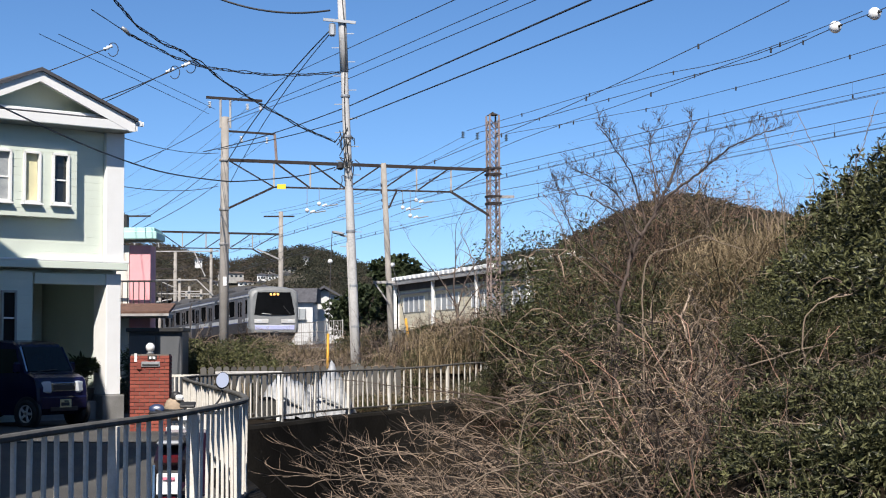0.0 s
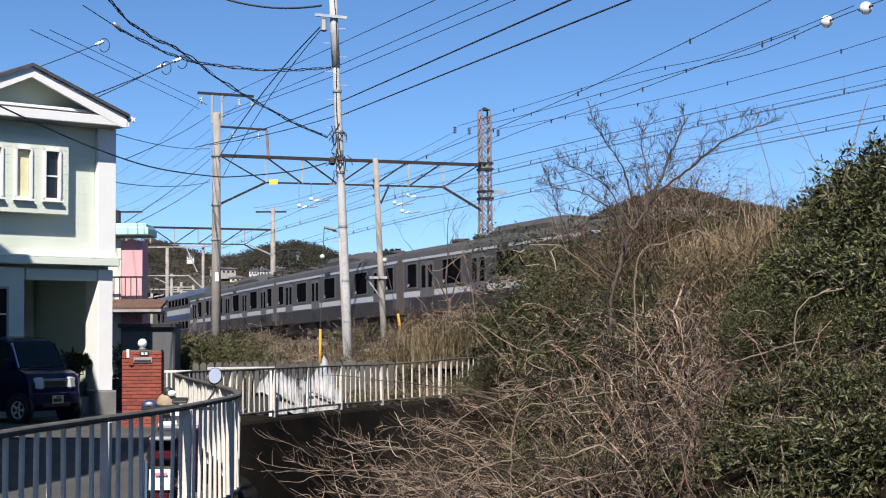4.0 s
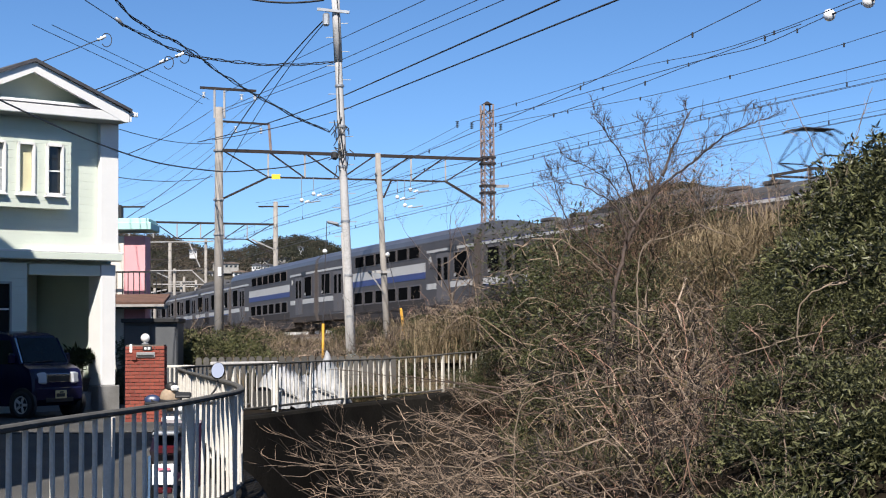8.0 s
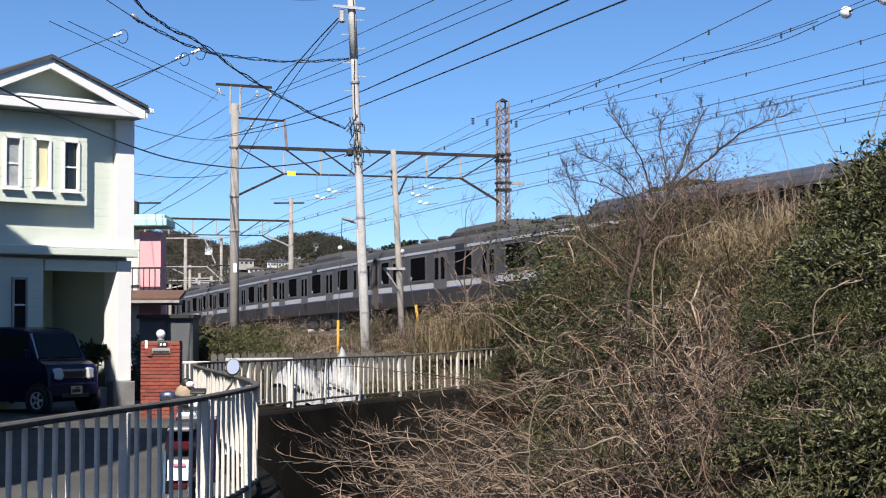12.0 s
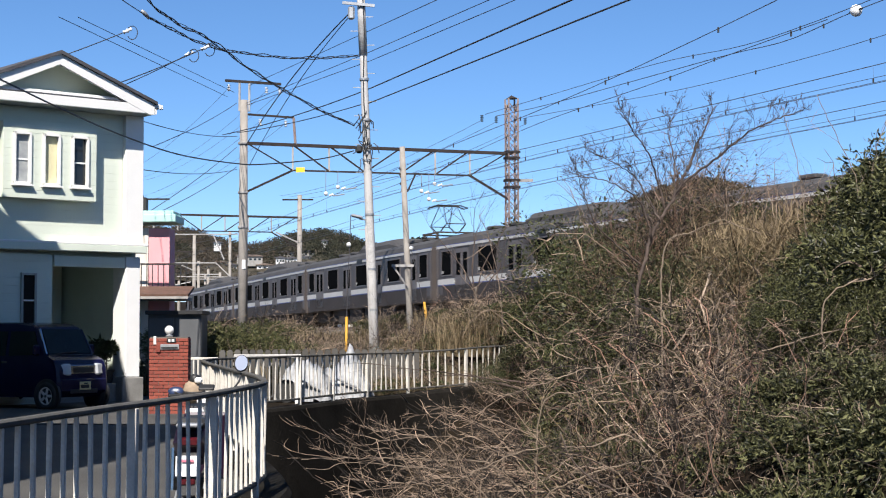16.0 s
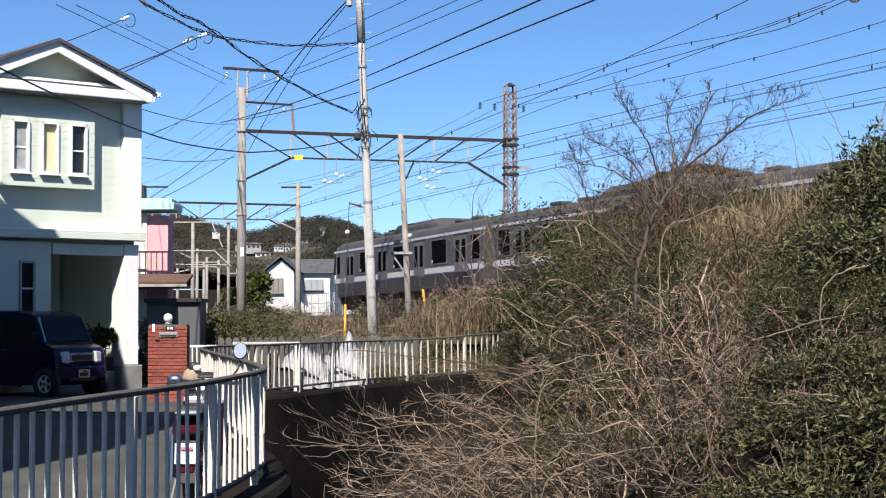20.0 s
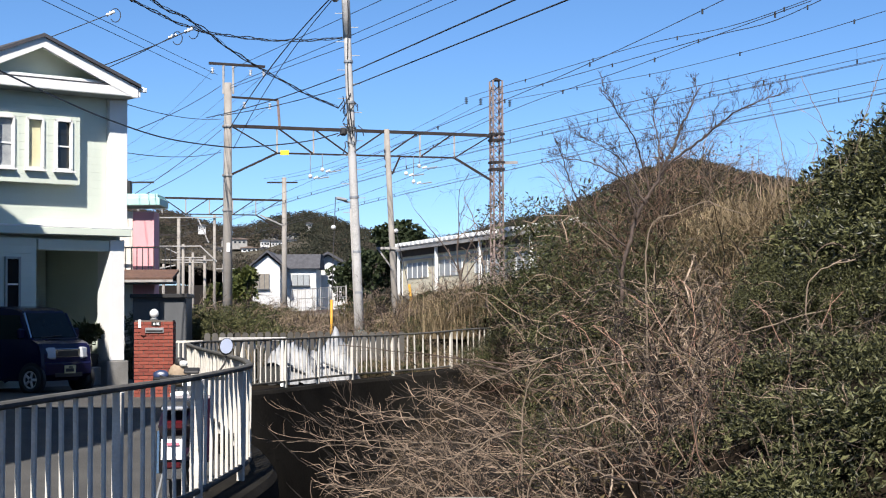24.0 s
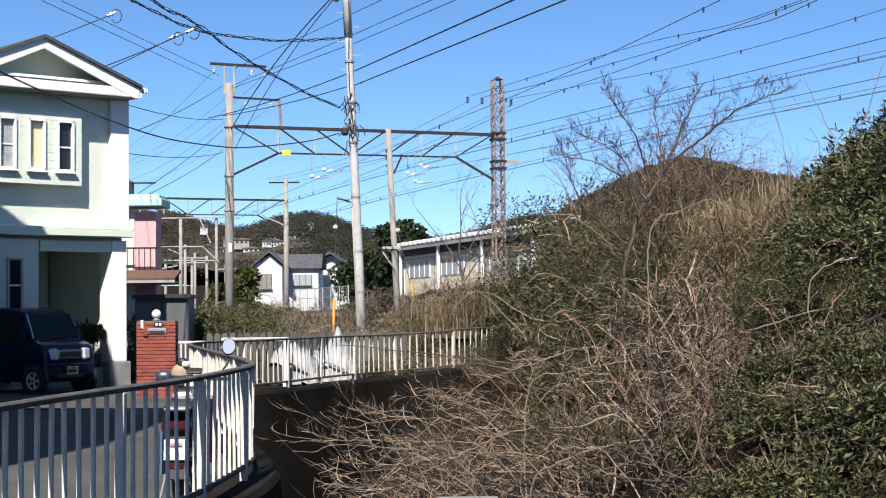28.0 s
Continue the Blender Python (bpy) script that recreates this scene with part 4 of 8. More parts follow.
# feeder wires on the mast side and the pole side
for n, z, r in ((N_L + SPAN - 1.35, 10.6, 0.011), (N_L + SPAN - 0.7, 10.55, 0.011), (N_L + SPAN + 0.62, 10.5, 0.011), (N_L - 0.6, 11.5, 0.009), (N_L + 0.95, 11.45, 0.009), (N_L + 1.5, 11.4, 0.009), (N_L + 0.7, 10.2, 0.009), (N_L + 1.75, 10.15, 0.009)):
    wire("feeder_wire", bez(on_line(S_L - 40, n, z), on_line(S_L, n, z), 0.55), r * 0.8, M_WIRE2, "thin dark feeder wire beside the tracks", group="feeder wires")
for r, lead in ((0.011, [(1.25, 69.3, 10.85), (3.04, 63.09, 10.58), (6.49, 52.78, 10.26), (8.31, 47.34, 9.88), (9.59, 43.53, 9.85), (10.8, 39.9, 9.95)]),
                (0.013, [(1.75, 69.43, 10.8), (3.58, 63.69, 10.47), (6.19, 55.89, 10.21), (8.34, 49.47, 10.0), (9.42, 46.24, 9.84), (10.55, 42.85, 10.02), (11.9, 38.8, 10.1)]),
                (0.010, [(2.99, 69.56, 10.75), (5.59, 61.78, 10.23), (7.86, 54.99, 9.81), (10.29, 47.72, 9.59), (11.82, 43.15, 9.56), (13.4, 38.4, 9.6)]),
                (0.010, [(-4.6, 75.2, 7.7), (-1.85, 66.98, 7.88), (0.1, 61.18, 8.09), (2.76, 53.21, 8.41), (5.32, 45.58, 8.45), (6.89, 40.87, 8.53), (8.38, 36.43, 8.57)]),
                (0.011, [(-4.4, 68.3, 7.6), (-1.65, 60.11, 7.82), (0.09, 54.9, 7.97), (2.7, 47.11, 8.11), (5.28, 39.37, 8.39), (7.5, 32.8, 8.75)])):
    pts = smooth_line(lead, 0.8)
    ob = wire("feeder_wire", pts, r, M_WIRE2, "dark feeder wire with clips beside the tracks", group="feeder wires")
    for k in range(9, len(pts) - 2, 8):
        part("wire_clip", Geo().box(pts[k] - pts[0] - Vector((0, 0, 0.03)), 0.045, 0.045, 0.13, 0.01), M_BLACK, ob)


# ---- the green house with its carport ----
HOUSE_M = pose(-7.35, 38.0, 0, 0, 0, 40.5)


def make_house():
    h = thing("house", HOUSE_M, "two-storey house with pale green siding and white gable trim", "house")
    D = 8.5
    # walls of the upper floor, with the gable above
    for nm, g in (("wall_front", Geo().prism(pose(0, 0, 0), [(-4.2, 3.5), (0, 3.5), (0, 6.62), (-4.2, 6.62)], 0.03, 0.2)),
                  ("wall_side", Geo().box((-0.1, D / 2, 3.3), 0.2, D - 0.42, 6.6)),
                  ("wall_side", Geo().box((-4.1, D / 2, 3.3), 0.2, D - 0.42, 6.6)),
                  ("wall_back", Geo().box((-2.1, D - 0.1, 3.3), 4.2, 0.2, 6.6)),
                  ("floor_slab", Geo().box((-2.1, D / 2, 3.36), 3.98, D - 0.42, 0.18)),
                  ("carport_back", Geo().box((-1.22, 3.45, 1.64), 1.90, 0.15, 3.26)),
                  ("carport_side", Geo().box((-2.25, 1.85, 1.64), 0.15, 3.32, 3.26)),
                  ("wall_lower", Geo().box((-3.2, 0.1, 1.64), 1.98, 0.18, 3.26))):
        part(nm, g, M_SIDING, h)
    # horizontal siding boards of the front
    z = 3.62
    while z < 6.5:
        e = min(0.1795, 6.6 - z)
        spans = [(-4.2, -3.55), (-1.29, -0.48)] if 4.45 < z + 0.1 < 6.2 else [(-4.2, -0.48)]
        for a, b in spans:
            g = Geo()
            g.prism(pose(a, 0, z), [(0, 0), (b - a, 0), (b - a, e - 0.001), (0, e - 0.001)], 0.018, 0.03)
            part("siding_board", g, M_SIDING, h)
        z += 0.18
    z = 0.1
    while z < 3.2:
        part("siding_board", Geo().box((-3.2, 0.005, z + 0.09), 1.96, 0.015, 0.176, 0.003), M_SIDING, h)
        z += 0.18
    # corner board and carport pillar
    part("corner_board", Geo().box((-0.225, -0.05, 5.1), 0.47, 0.14, 3.0, 0.01), M_WHITE, h)
    part("carport_pillar", Geo().box((-0.19, 0.28, 1.95), 0.38, 0.6, 2.78, 0.015), M_WHITE, h)
    part("pillar_plinth", Geo().box((-0.22, 0.26, 0.27), 0.56, 0.74, 0.58, 0.02), M_BASE, h)
    part("plinth_wall", Geo().box((-1.33, 0.4, 0.2), 1.64, 0.5, 0.45, 0.02), M_BASE, h)
    # moulded band between the floors
    part("floor_band", Geo().box((-2.15, -0.10, 3.50), 4.42, 0.26, 0.17, 0.015), M_SIDING, h)
    part("floor_band", Geo().box((-2.15, -0.07, 3.60), 4.48, 0.32, 0.05, 0.01), M_WHITE, h, "white drip ledge")
    part("carport_lintel", Geo().box((-1.28, 0.12, 3.2), 1.78, 0.24, 0.25, 0.01), M_SIDING, h)
    # bay with three narrow sash windows
    bx0, bx1, bz0, bz1, by = -3.55, -1.29, 4.55, 6.22, -0.27
    wins = [(-3.32, -2.90), (-2.62, -2.20), (-1.92, -1.50)]
    bay = Geo()
    xs = [bx0] + [q for w in wins for q in w] + [bx1]
    for a, b in zip(xs[::2], xs[1::2]):
        bay.box(((a + b) / 2, (by + 0.03) / 2, (bz0 + bz1) / 2), b - a, 0.03 - by, bz1 - bz0)
    for a, b in wins:
        for z0, z1 in ((bz0, 4.84), (6.0, bz1)):
            bay.box(((a + b) / 2, (by + 0.03) / 2, (z0 + z1) / 2), b - a, 0.03 - by, z1 - z0)
    bay_ob = part("bay", bay, M_SIDING, h, "shallow bay with three narrow windows")
    z = bz0
    while z < bz1 - 0.1:
        e = min(0.17, bz1 - z - 0.01)
        for a, b in (zip(xs[::2], xs[1::2]) if 4.8 < z + 0.09 < 6.0 else [(bx0, bx1)]):
            part("siding_board", Geo().box(((a + b) / 2, by - 0.005, z + e / 2), b - a - 0.006, 0.012, e + 0.006, 0.003), M_SIDING, bay_ob)
        z += 0.18
    for k, (a, b) in enumerate(wins):
        w = Geo()
        for p in ((a, a + 0.05, 4.84, 6.0), (b - 0.05, b, 4.84, 6.0), (a, b, 4.84, 4.90), (a, b, 5.95, 6.0)):
            w.box(((p[0] + p[1]) / 2, by - 0.02, (p[2] + p[3]) / 2), p[1] - p[0], 0.09, p[3] - p[2])
        wo = part("window", w, M_WHITE, h, "narrow white framed sash window")
        part("glass", Geo().box(((a + b) / 2, by + 0.045, 5.42), b - a - 0.1, 0.012, 1.05), M_GLASS if k != 1 else M_BLIND, wo, "pane with a cream blind" if k == 1 else "")
        if k == 0:
            part("curtain", Geo().box(((a + b) / 2, by + 0.03, 5.42), b - a - 0.1, 0.01, 1.05), M_CURTAIN, wo, "pale grey net curtain")
        if k != 1:
            part("sash_bar", Geo().box(((a + b) / 2, by + 0.02, 5.40), b - a - 0.1, 0.03, 0.035), M_WHITE, wo)
        part("sill", Geo().box(((a + b) / 2, by - 0.05, 4.82), b - a + 0.08, 0.12, 0.04, 0.008), M_WHITE, wo)
    # lower window beside the carport
    w = Geo()
    for p in ((-2.98, -2.93, 1.72, 2.86), (-2.66, -2.61, 1.72, 2.86), (-2.98, -2.61, 1.67, 1.72), (-2.98, -2.61, 2.86, 2.91)):
        w.box(((p[0] + p[1]) / 2, -0.03, (p[2] + p[3]) / 2), p[1] - p[0], 0.06, p[3] - p[2])
    wo = part("window", w, M_SOFFIT, h, "slim grey framed window")
    part("glass", Geo().box((-2.795, -0.018, 2.29), 0.28, 0.012, 1.14), M_GLASS, wo)
    part("sash_bar", Geo().box((-2.795, -0.028, 2.3), 0.28, 0.03, 0.035), M_WHITE, wo)
    # eaves, gable and roof
    pk, ez, ov = (-2.38, 7.84), 6.72, -0.62
    tri = Geo().prism(pose(0, 0, 0), [(-4.72, 6.74), (0.02, 6.74), (-2.38, 7.755)], -0.02, 0.15)
    part("gable", tri, M_SIDING, h, "pale green gable triangle")
    part("eave_fascia", Geo().box((-2.3, ov + 0.066, 6.72), 4.58, 0.12, 0.22, 0.015), M_WHITE, h)
    part("eave_ledge", Geo().box((-2.3, -0.33, 6.845), 4.1, 0.56, 0.03), M_ROOF, h)
    part("eave_ledge", Geo().box((-2.3, -0.26, 6.90), 3.85, 0.46, 0.08, 0.01), M_WHITE, h)
    part("soffit", Geo().box((-2.3, D / 2 - 0.30, 6.63), 4.6, D + 0.56, 0.05), M_SOFFIT, h)
    for s in (-1, 1):
        xa = -2.3 + s * 2.30
        rake = Geo().prism(pose(0, 0, 0), [(pk[0], pk[1] - 0.08), (xa, ez + 0.12), (xa, ez - 0.12), (xa - s * 0.14, ez - 0.12), (pk[0], pk[1] - 0.31)], ov, ov + 0.09)
        part("rake_board", rake, M_WHITE, h, "broad white gable board")
        under = Geo().prism(pose(0, 0, 0), [(pk[0], pk[1] - 0.09), (xa, ez + 0.10), (xa, ez + 0.06), (pk[0], pk[1] - 0.13)], ov + 0.09, -0.02)
        part("rake_soffit", under, M_SIDING, h, "green lining under the gable overhang")
        rf = Geo().prism(pose(0, 0, 0), [(pk[0], pk[1]), (xa + s * 0.05, ez + 0.18), (xa + s * 0.05, ez + 0.11), (pk[0], pk[1] - 0.08)], ov - 0.06, D + 0.4)
        part("roof_slope", rf, M_ROOF, h, "dark grey shingle roof slope")
    part("side_fascia", Geo().box((0.045, D / 2 - 0.2, 6.72), 0.05, D + 0.8, 0.2), M_WHITE, h)
    gut = Geo().tube([(0.13, ov, 6.80), (0.13, D, 6.80)], 0.06, 10)
    part("gutter", gut, M_WHITE, h, "white half-round gutter")
    part("gutter_end", Geo().box((0.17, ov + 0.04, 6.79), 0.14, 0.06, 0.1, 0.01), M_WHITE, h)
    part("wall_lamp", Geo().ball((0.06, 0.12, 6.28), 0.05, 10), M_WHITE, h)
    # lower wing to the side, with a brown roof
    part("wing_wall", Geo().box((-7.2, 3.5, 3.2), 5.8, 6.2, 6.4), M_SIDING, h)
    part("wing_roof", Geo().prism(pose(0, 0, 0), [(-4.2, 8.0), (-10.6, 6.4), (-10.6, 6.3), (-4.2, 7.9)], -0.1, 7.0), M_ROOF_BR, h, "brown shingle roof of the wing")
    return h


make_house()


def make_gate_pillar():
    """Brick gate pillar with a globe lamp, letter slot and an intercom."""
    x0, y0 = -5.585, 32.0
    th = thing("gate_pillar", (x0, y0, 0), "red brick gate pillar with a letter slot", "gate pillar")
    W, Dp, H = 0.76, 0.34, 1.50
    part("core", Geo().box((0, 0, H / 2), W - 0.03, Dp - 0.03, H - 0.01), M_MORTAR, th, "dark mortar joints")
    bw, bh, j = 0.182, 0.060, 0.010
    shapes = {}
    z, row = 0.005, 0
    while z + bh < H + 0.01:
        x = -W / 2 - (bw / 2 if row % 2 else 0)
        while x < W / 2 - 0.01:
            a, b = max(x, -W / 2), min(x + bw, W / 2)
            if b - a > 0.02:
                key = round(b - a, 3)
                if key not in shapes:
                    ob = Geo().box((0, 0, 0), b - a, Dp, bh, 0.004).done("brick", M_BRICK, th)
                    shapes[key] = ob.data
                else:
                    ob = part("brick", shapes[key], None, th)
                ob.location = ((a + b) / 2, random.uniform(-0.002, 0.002), z + bh / 2)
            x += bw + j
        z += bh + j
        row += 1
    f = -Dp / 2
    slot = part("letter_slot", Geo().box((0.02, f - 0.012, 1.30), 0.36, 0.03, 0.10, 0.006), M_STEEL, th, "grey metal letter slot")
    part("slot_flap", Geo().box((0.02, f - 0.03, 1.285), 0.32, 0.01, 0.035, 0.003), M_BLACK, slot)
    part("name_plate", Geo().box((0.05, f - 0.008, 1.425), 0.18, 0.016, 0.085, 0.004), M_BLACK, th, "black plate with two pale bars")
    part("plate_mark", Geo().box((0.015, f - 0.018, 1.425), 0.04, 0.006, 0.045), M_WHITE, th)
    part("plate_mark", Geo().box((0.085, f - 0.018, 1.425), 0.05, 0.006, 0.045), M_WHITE, th)
    part("intercom", Geo().box((-0.20, f - 0.015, 1.27), 0.085, 0.04, 0.14, 0.006), M_BRICK, th, "small brown intercom box")
    part("sticker", Geo().box((-0.27, f - 0.004, 1.43), 0.05, 0.008, 0.16), M_WHITE, th)
    lamp = thing("globe_lamp", (x0 - 0.02, y0, H), "white globe lamp on top of the brick pillar", "lamp")
    part("collar", Geo().lathe((0, 0, 0), [(0.07, 0), (0.075, 0.015), (0.05, 0.03), (0.045, 0.05)], 16), M_STEEL, lamp)
    part("globe", Geo().ball((0, 0, 0.125), 0.09, 20), M_INSUL, lamp, "", True)


make_gate_pillar()


# ---- poles and cables of the street ----
M_SLEEVE = mat("pale_blue_sheet", (0.30, 0.36, 0.37), (0.22, 0.27, 0.28), 0.6, scale=3)


def make_street_poles():
    p = thing("utility_pole", (-2.385, 48.0, 0), "tall pale concrete utility pole, slightly leaning, with cables", "utility pole")
    lean = lambda z: Vector((-0.0387 * (z - 0.9), 0, z))
    part("shaft", Geo().tube([lean(z) for z in (-0.2, 3, 6, 9, 12.3)], [0.145, 0.135, 0.122, 0.11, 0.098], 18), M_POLE, p, "", True)
    part("conduit", Geo().tube([lean(z) + Vector((-0.115, -0.08, 0)) for z in (0.0, 1.6, 3.2, 4.7)], 0.03, 8), M_BEAMW, p, "pale grey conduit up the shaft", True)
    part("riser_cable", Geo().tube([lean(z) + Vector((0.02 + 0.05 * math.sin(z * 1.3), -0.125 + 0.02 * z / 12, 0)) for z in (6.9, 7.6, 8.3, 9.0, 9.6, 10.4, 11.2, 12.2)], 0.018, 6), M_WIRE, p, "black riser cable up the shaft", True)
    part("shaft_sleeve", Geo().tube([lean(9.75), lean(12.2)], [0.125, 0.118], 18), M_POLE, p, "pale sleeve round the upper shaft", True)
    part("base_sleeve", Geo().tube([lean(-0.1), lean(1.15)], [0.158, 0.15], 18), M_SLEEVE, p, "pale blue-grey sheet round the foot", True)
    for z in (2.2, 3.4, 5.0, 6.6, 7.8, 9.0):
        part("band", Geo().lathe(lean(z), [(0.13, 0), (0.14, 0.01), (0.14, 0.07), (0.13, 0.08)], 16), M_STEEL, p)
    for k in range(16):
        z = 4.6 + k * 0.42
        s = 1 if k % 2 else -1
        part("step_bolt", Geo().bar(lean(z) + Vector((s * 0.1, 0, 0)), lean(z) + Vector((s * 0.34, 0, 0)), 0.022, 0.022), M_STEEL, p)
    sl = part("street_light_arm", Geo().bar(lean(4.86), lean(4.92) + Vector((-0.30, -0.1, 0)), 0.05, 0.05), M_STEEL, p)
    part("light_head", Geo().box(Matrix.Translation(lean(4.98) + Vector((-0.36, -0.12, 0))) @ pose(0, 0, 0, 0, 12, 0), 0.34, 0.16, 0.09, 0.03), M_STEEL, sl, "small grey street light head")
    rnd = random.Random(4)
    for k in range(26):
        a = lean(6.6 + rnd.uniform(0, 1.3)) + Vector((rnd.uniform(-0.28, 0.25), rnd.uniform(-0.25, -0.1), 0))
        b = a + Vector((rnd.uniform(-0.25, 0.25), rnd.uniform(-0.1, 0.1), rnd.uniform(-0.5, 0.5)))
        part("cable_loop", Geo().tube([a, a.lerp(b, 0.5) + Vector((0.05, -0.05, 0.04)), b], 0.016, 5), M_WIRE, p)
    part("splice_box", Geo().box(lean(6.95) + Vector((-0.22, -0.2, 0)), 0.22, 0.16, 0.24, 0.06), M_BLACK, p)
    part("splice_box", Geo().box(lean(11.0) + Vector((-0.3, -0.1, 0)), 0.2, 0.14, 0.4, 0.05), M_STEEL, p)
    part("cross_arm", Geo().bar(lean(11.2) + Vector((-0.55, -0.15, 0.1)), lean(11.2) + Vector((0.4, -0.15, 0)), 0.08, 0.08), M_STEEL, p)

    q = thing("short_pole", (-1.465, 52.0, 0.3), "weathered grey pole leaning, with a small cross arm", "utility pole")
    ln = lambda z: Vector((-0.043 * (z - 1.5), 0, z))
    part("shaft", Geo().tube([ln(z) for z in (-0.4, 3, 7.2)], [0.115, 0.10, 0.085], 14), M_POLE_OLD, q, "", True)
    part("cross_arm", Geo().bar(ln(3.4) + Vector((-0.5, -0.1, 0)), ln(3.4) + Vector((0.2, -0.1, 0)), 0.08, 0.08), M_BEAMW, q)
    part("arm_brace", Geo().bar(ln(3.38) + Vector((-0.45, -0.1, 0)), ln(2.7) + Vector((0, -0.1, 0)), 0.05, 0.05), M_BEAMW, q)
    part("ball_insulator", Geo().ball(ln(3.95) + Vector((0.15, -0.1, 0)), 0.075, 12), M_INSUL, q, "", True)
    part("stay_wire", Geo().tube([ln(3.9) + Vector((0.15, -0.1, 0)), (0.45, -0.1, 2.1)], 0.012, 5), M_WIRE2, q)
    part("stay_guard", Geo().tube([(0.45, -0.1, 2.25), (0.66, -0.1, 0.6)], 0.042, 10), M_YELLOW, q, "yellow plastic stay guard", True)

    y = thing("stay_guard", (-3.10, 46.0, 0), "yellow plastic guard on a pole stay", "stay guard")
    part("guard", Geo().tube([(0, 0, 0.3), (0.02, 0, 2.02)], 0.038, 12), M_YELLOW, y, "", True)
    part("stay_wire", Geo().tube([(0.02, 0, 2.0), (0.14, 0, 4.9)], 0.012, 5), M_WIRE2, y)
    part("stay_insulator", Geo().ball((0.08, 0, 4.05), 0.07, 12), M_INSUL, y, "white stay insulator", True)


make_street_poles()


def street_cables():
    C = [  # from, to, sag, radius
        (Vector((-7.6, 50.6, 12.9)), Vector((-3.15, 48.0, 11.6)), 0.35, 0.032),
        (Vector((-3.15, 48.0, 11.0)), Vector((-8.54, 66.0, 9.12)), -0.3, 0.02),
        (Vector((-3.15, 48.0, 10.9)), Vector((-8.3, 65.5, 8.3)), -0.35, 0.014),
        (Vector((-9.79, 40.0, 9.37)), Vector((-9.26, 66.0, 11.16)), 0.0, 0.010),
        (Vector((-9.31, 40.0, 9.36)), Vector((-8.99, 66.0, 11.34)), 0.0, 0.010),
        (Vector((-10.6, 37.9, 7.55)), Vector((-8.12, 40.0, 9.0)), 0.03, 0.012),
        (Vector((-9.6, 36.6, 6.35)), Vector((-6.92, 42.0, 8.77)), 0.10, 0.012),
        (Vector((-9.9, 37.0, 6.55)), Vector((-6.50, 42.0, 8.93)), 0.10, 0.014),
        (Vector((2.9, 23.8, 6.95)), Vector((-2.5, 48.0, 8.78)), 0.0, 0.019),
        (Vector((-2.5, 48.0, 8.78)), Vector((-9.17, 64.0, 9.36)), 0.12, 0.017),
        (Vector((3.45, 23.8, 6.78)), Vector((-2.57, 48.0, 8.33)), 0.0, 0.017),
        (Vector((-2.47, 48.0, 8.39)), Vector((-8.46, 63.0, 9.32)), 0.1, 0.015),
        (Vector((1.2, 29.0, 8.2)), Vector((-2.5, 48.0, 10.51)), 0.0, 0.011),
        (Vector((-2.5, 48.0, 10.51)), Vector((-8.4, 66.0, 11.6)), 0.0, 0.011),
        (Vector((2.9, 29.0, 8.5)), Vector((-2.5, 48.0, 9.87)), 0.0, 0.011),
        (Vector((-2.5, 48.0, 9.87)), Vector((-8.5, 66.0, 10.9)), 0.0, 0.011),
        (Vector((3.7, 29.0, 8.6)), Vector((-2.5, 48.0, 9.60)), 0.0, 0.011),
        (Vector((-2.5, 48.0, 9.60)), Vector((-8.5, 66.0, 10.8)), 0.0, 0.011),
        (Vector((-8.49, 44.0, 7.31)), Vector((-8.86, 66.0, 9.55)), 0.15, 0.012),
        (Vector((-8.21, 44.0, 6.60)), Vector((-8.87, 66.0, 10.91)), 0.1, 0.012),
        (Vector((-9.1, 48.0, 5.1)), Vector((-8.86, 66.0, 9.12)), 0.1, 0.012),
        (Vector((-8.8, 48.0, 5.1)), Vector((-8.86, 66.0, 8.31)), 0.1, 0.012),
        (Vector((-8.48, 44.0, 5.99)), Vector((-8.86, 66.0, 8.2)), 0.15, 0.012),
    ]
    for a, b, sag, r in C:
        wire("street_cable", bez(a, b, sag, 20), r, M_WIRE, "black service cable from the utility pole", group="street cables")
    wire("street_cable", smooth_line([(-7.76, 27.0, 5.88), (-7.79, 28.5, 5.92), (-7.63, 32.0, 5.92), (-7.23, 35.5, 5.86), (-6.51, 38.5, 5.78), (-5.57, 41.5, 5.88), (-5.03, 43.0, 6.02), (-3.79, 46.0, 6.48), (-2.89, 47.8, 6.93)], 0.5), 0.017, M_WIRE, "black service cable sagging past the house front", group="street cables")
    # two lashed cables that sag from the pole to the house side
    for r, lead in ((0.027, [(-7.75, 37.4, 10.05), (-7.45, 38.5, 9.65), (-7.24, 39.3, 9.41), (-6.89, 40.3, 9.25), (-6.49, 41.3, 9.15), (-6.0, 42.4, 8.94), (-5.47, 43.5, 8.6), (-4.73, 45.0, 8.28), (-3.91, 46.4, 7.95), (-2.94, 47.75, 7.63)]),
                    (0.024, [(-7.6, 40.0, 9.37), (-7.26, 40.8, 9.27), (-6.74, 42.0, 9.13), (-6.11, 43.2, 9.08), (-5.3, 44.6, 9.19), (-4.19, 46.0, 9.34), (-2.86, 47.75, 9.71)])):
        pts = smooth_line(lead, 0.09)
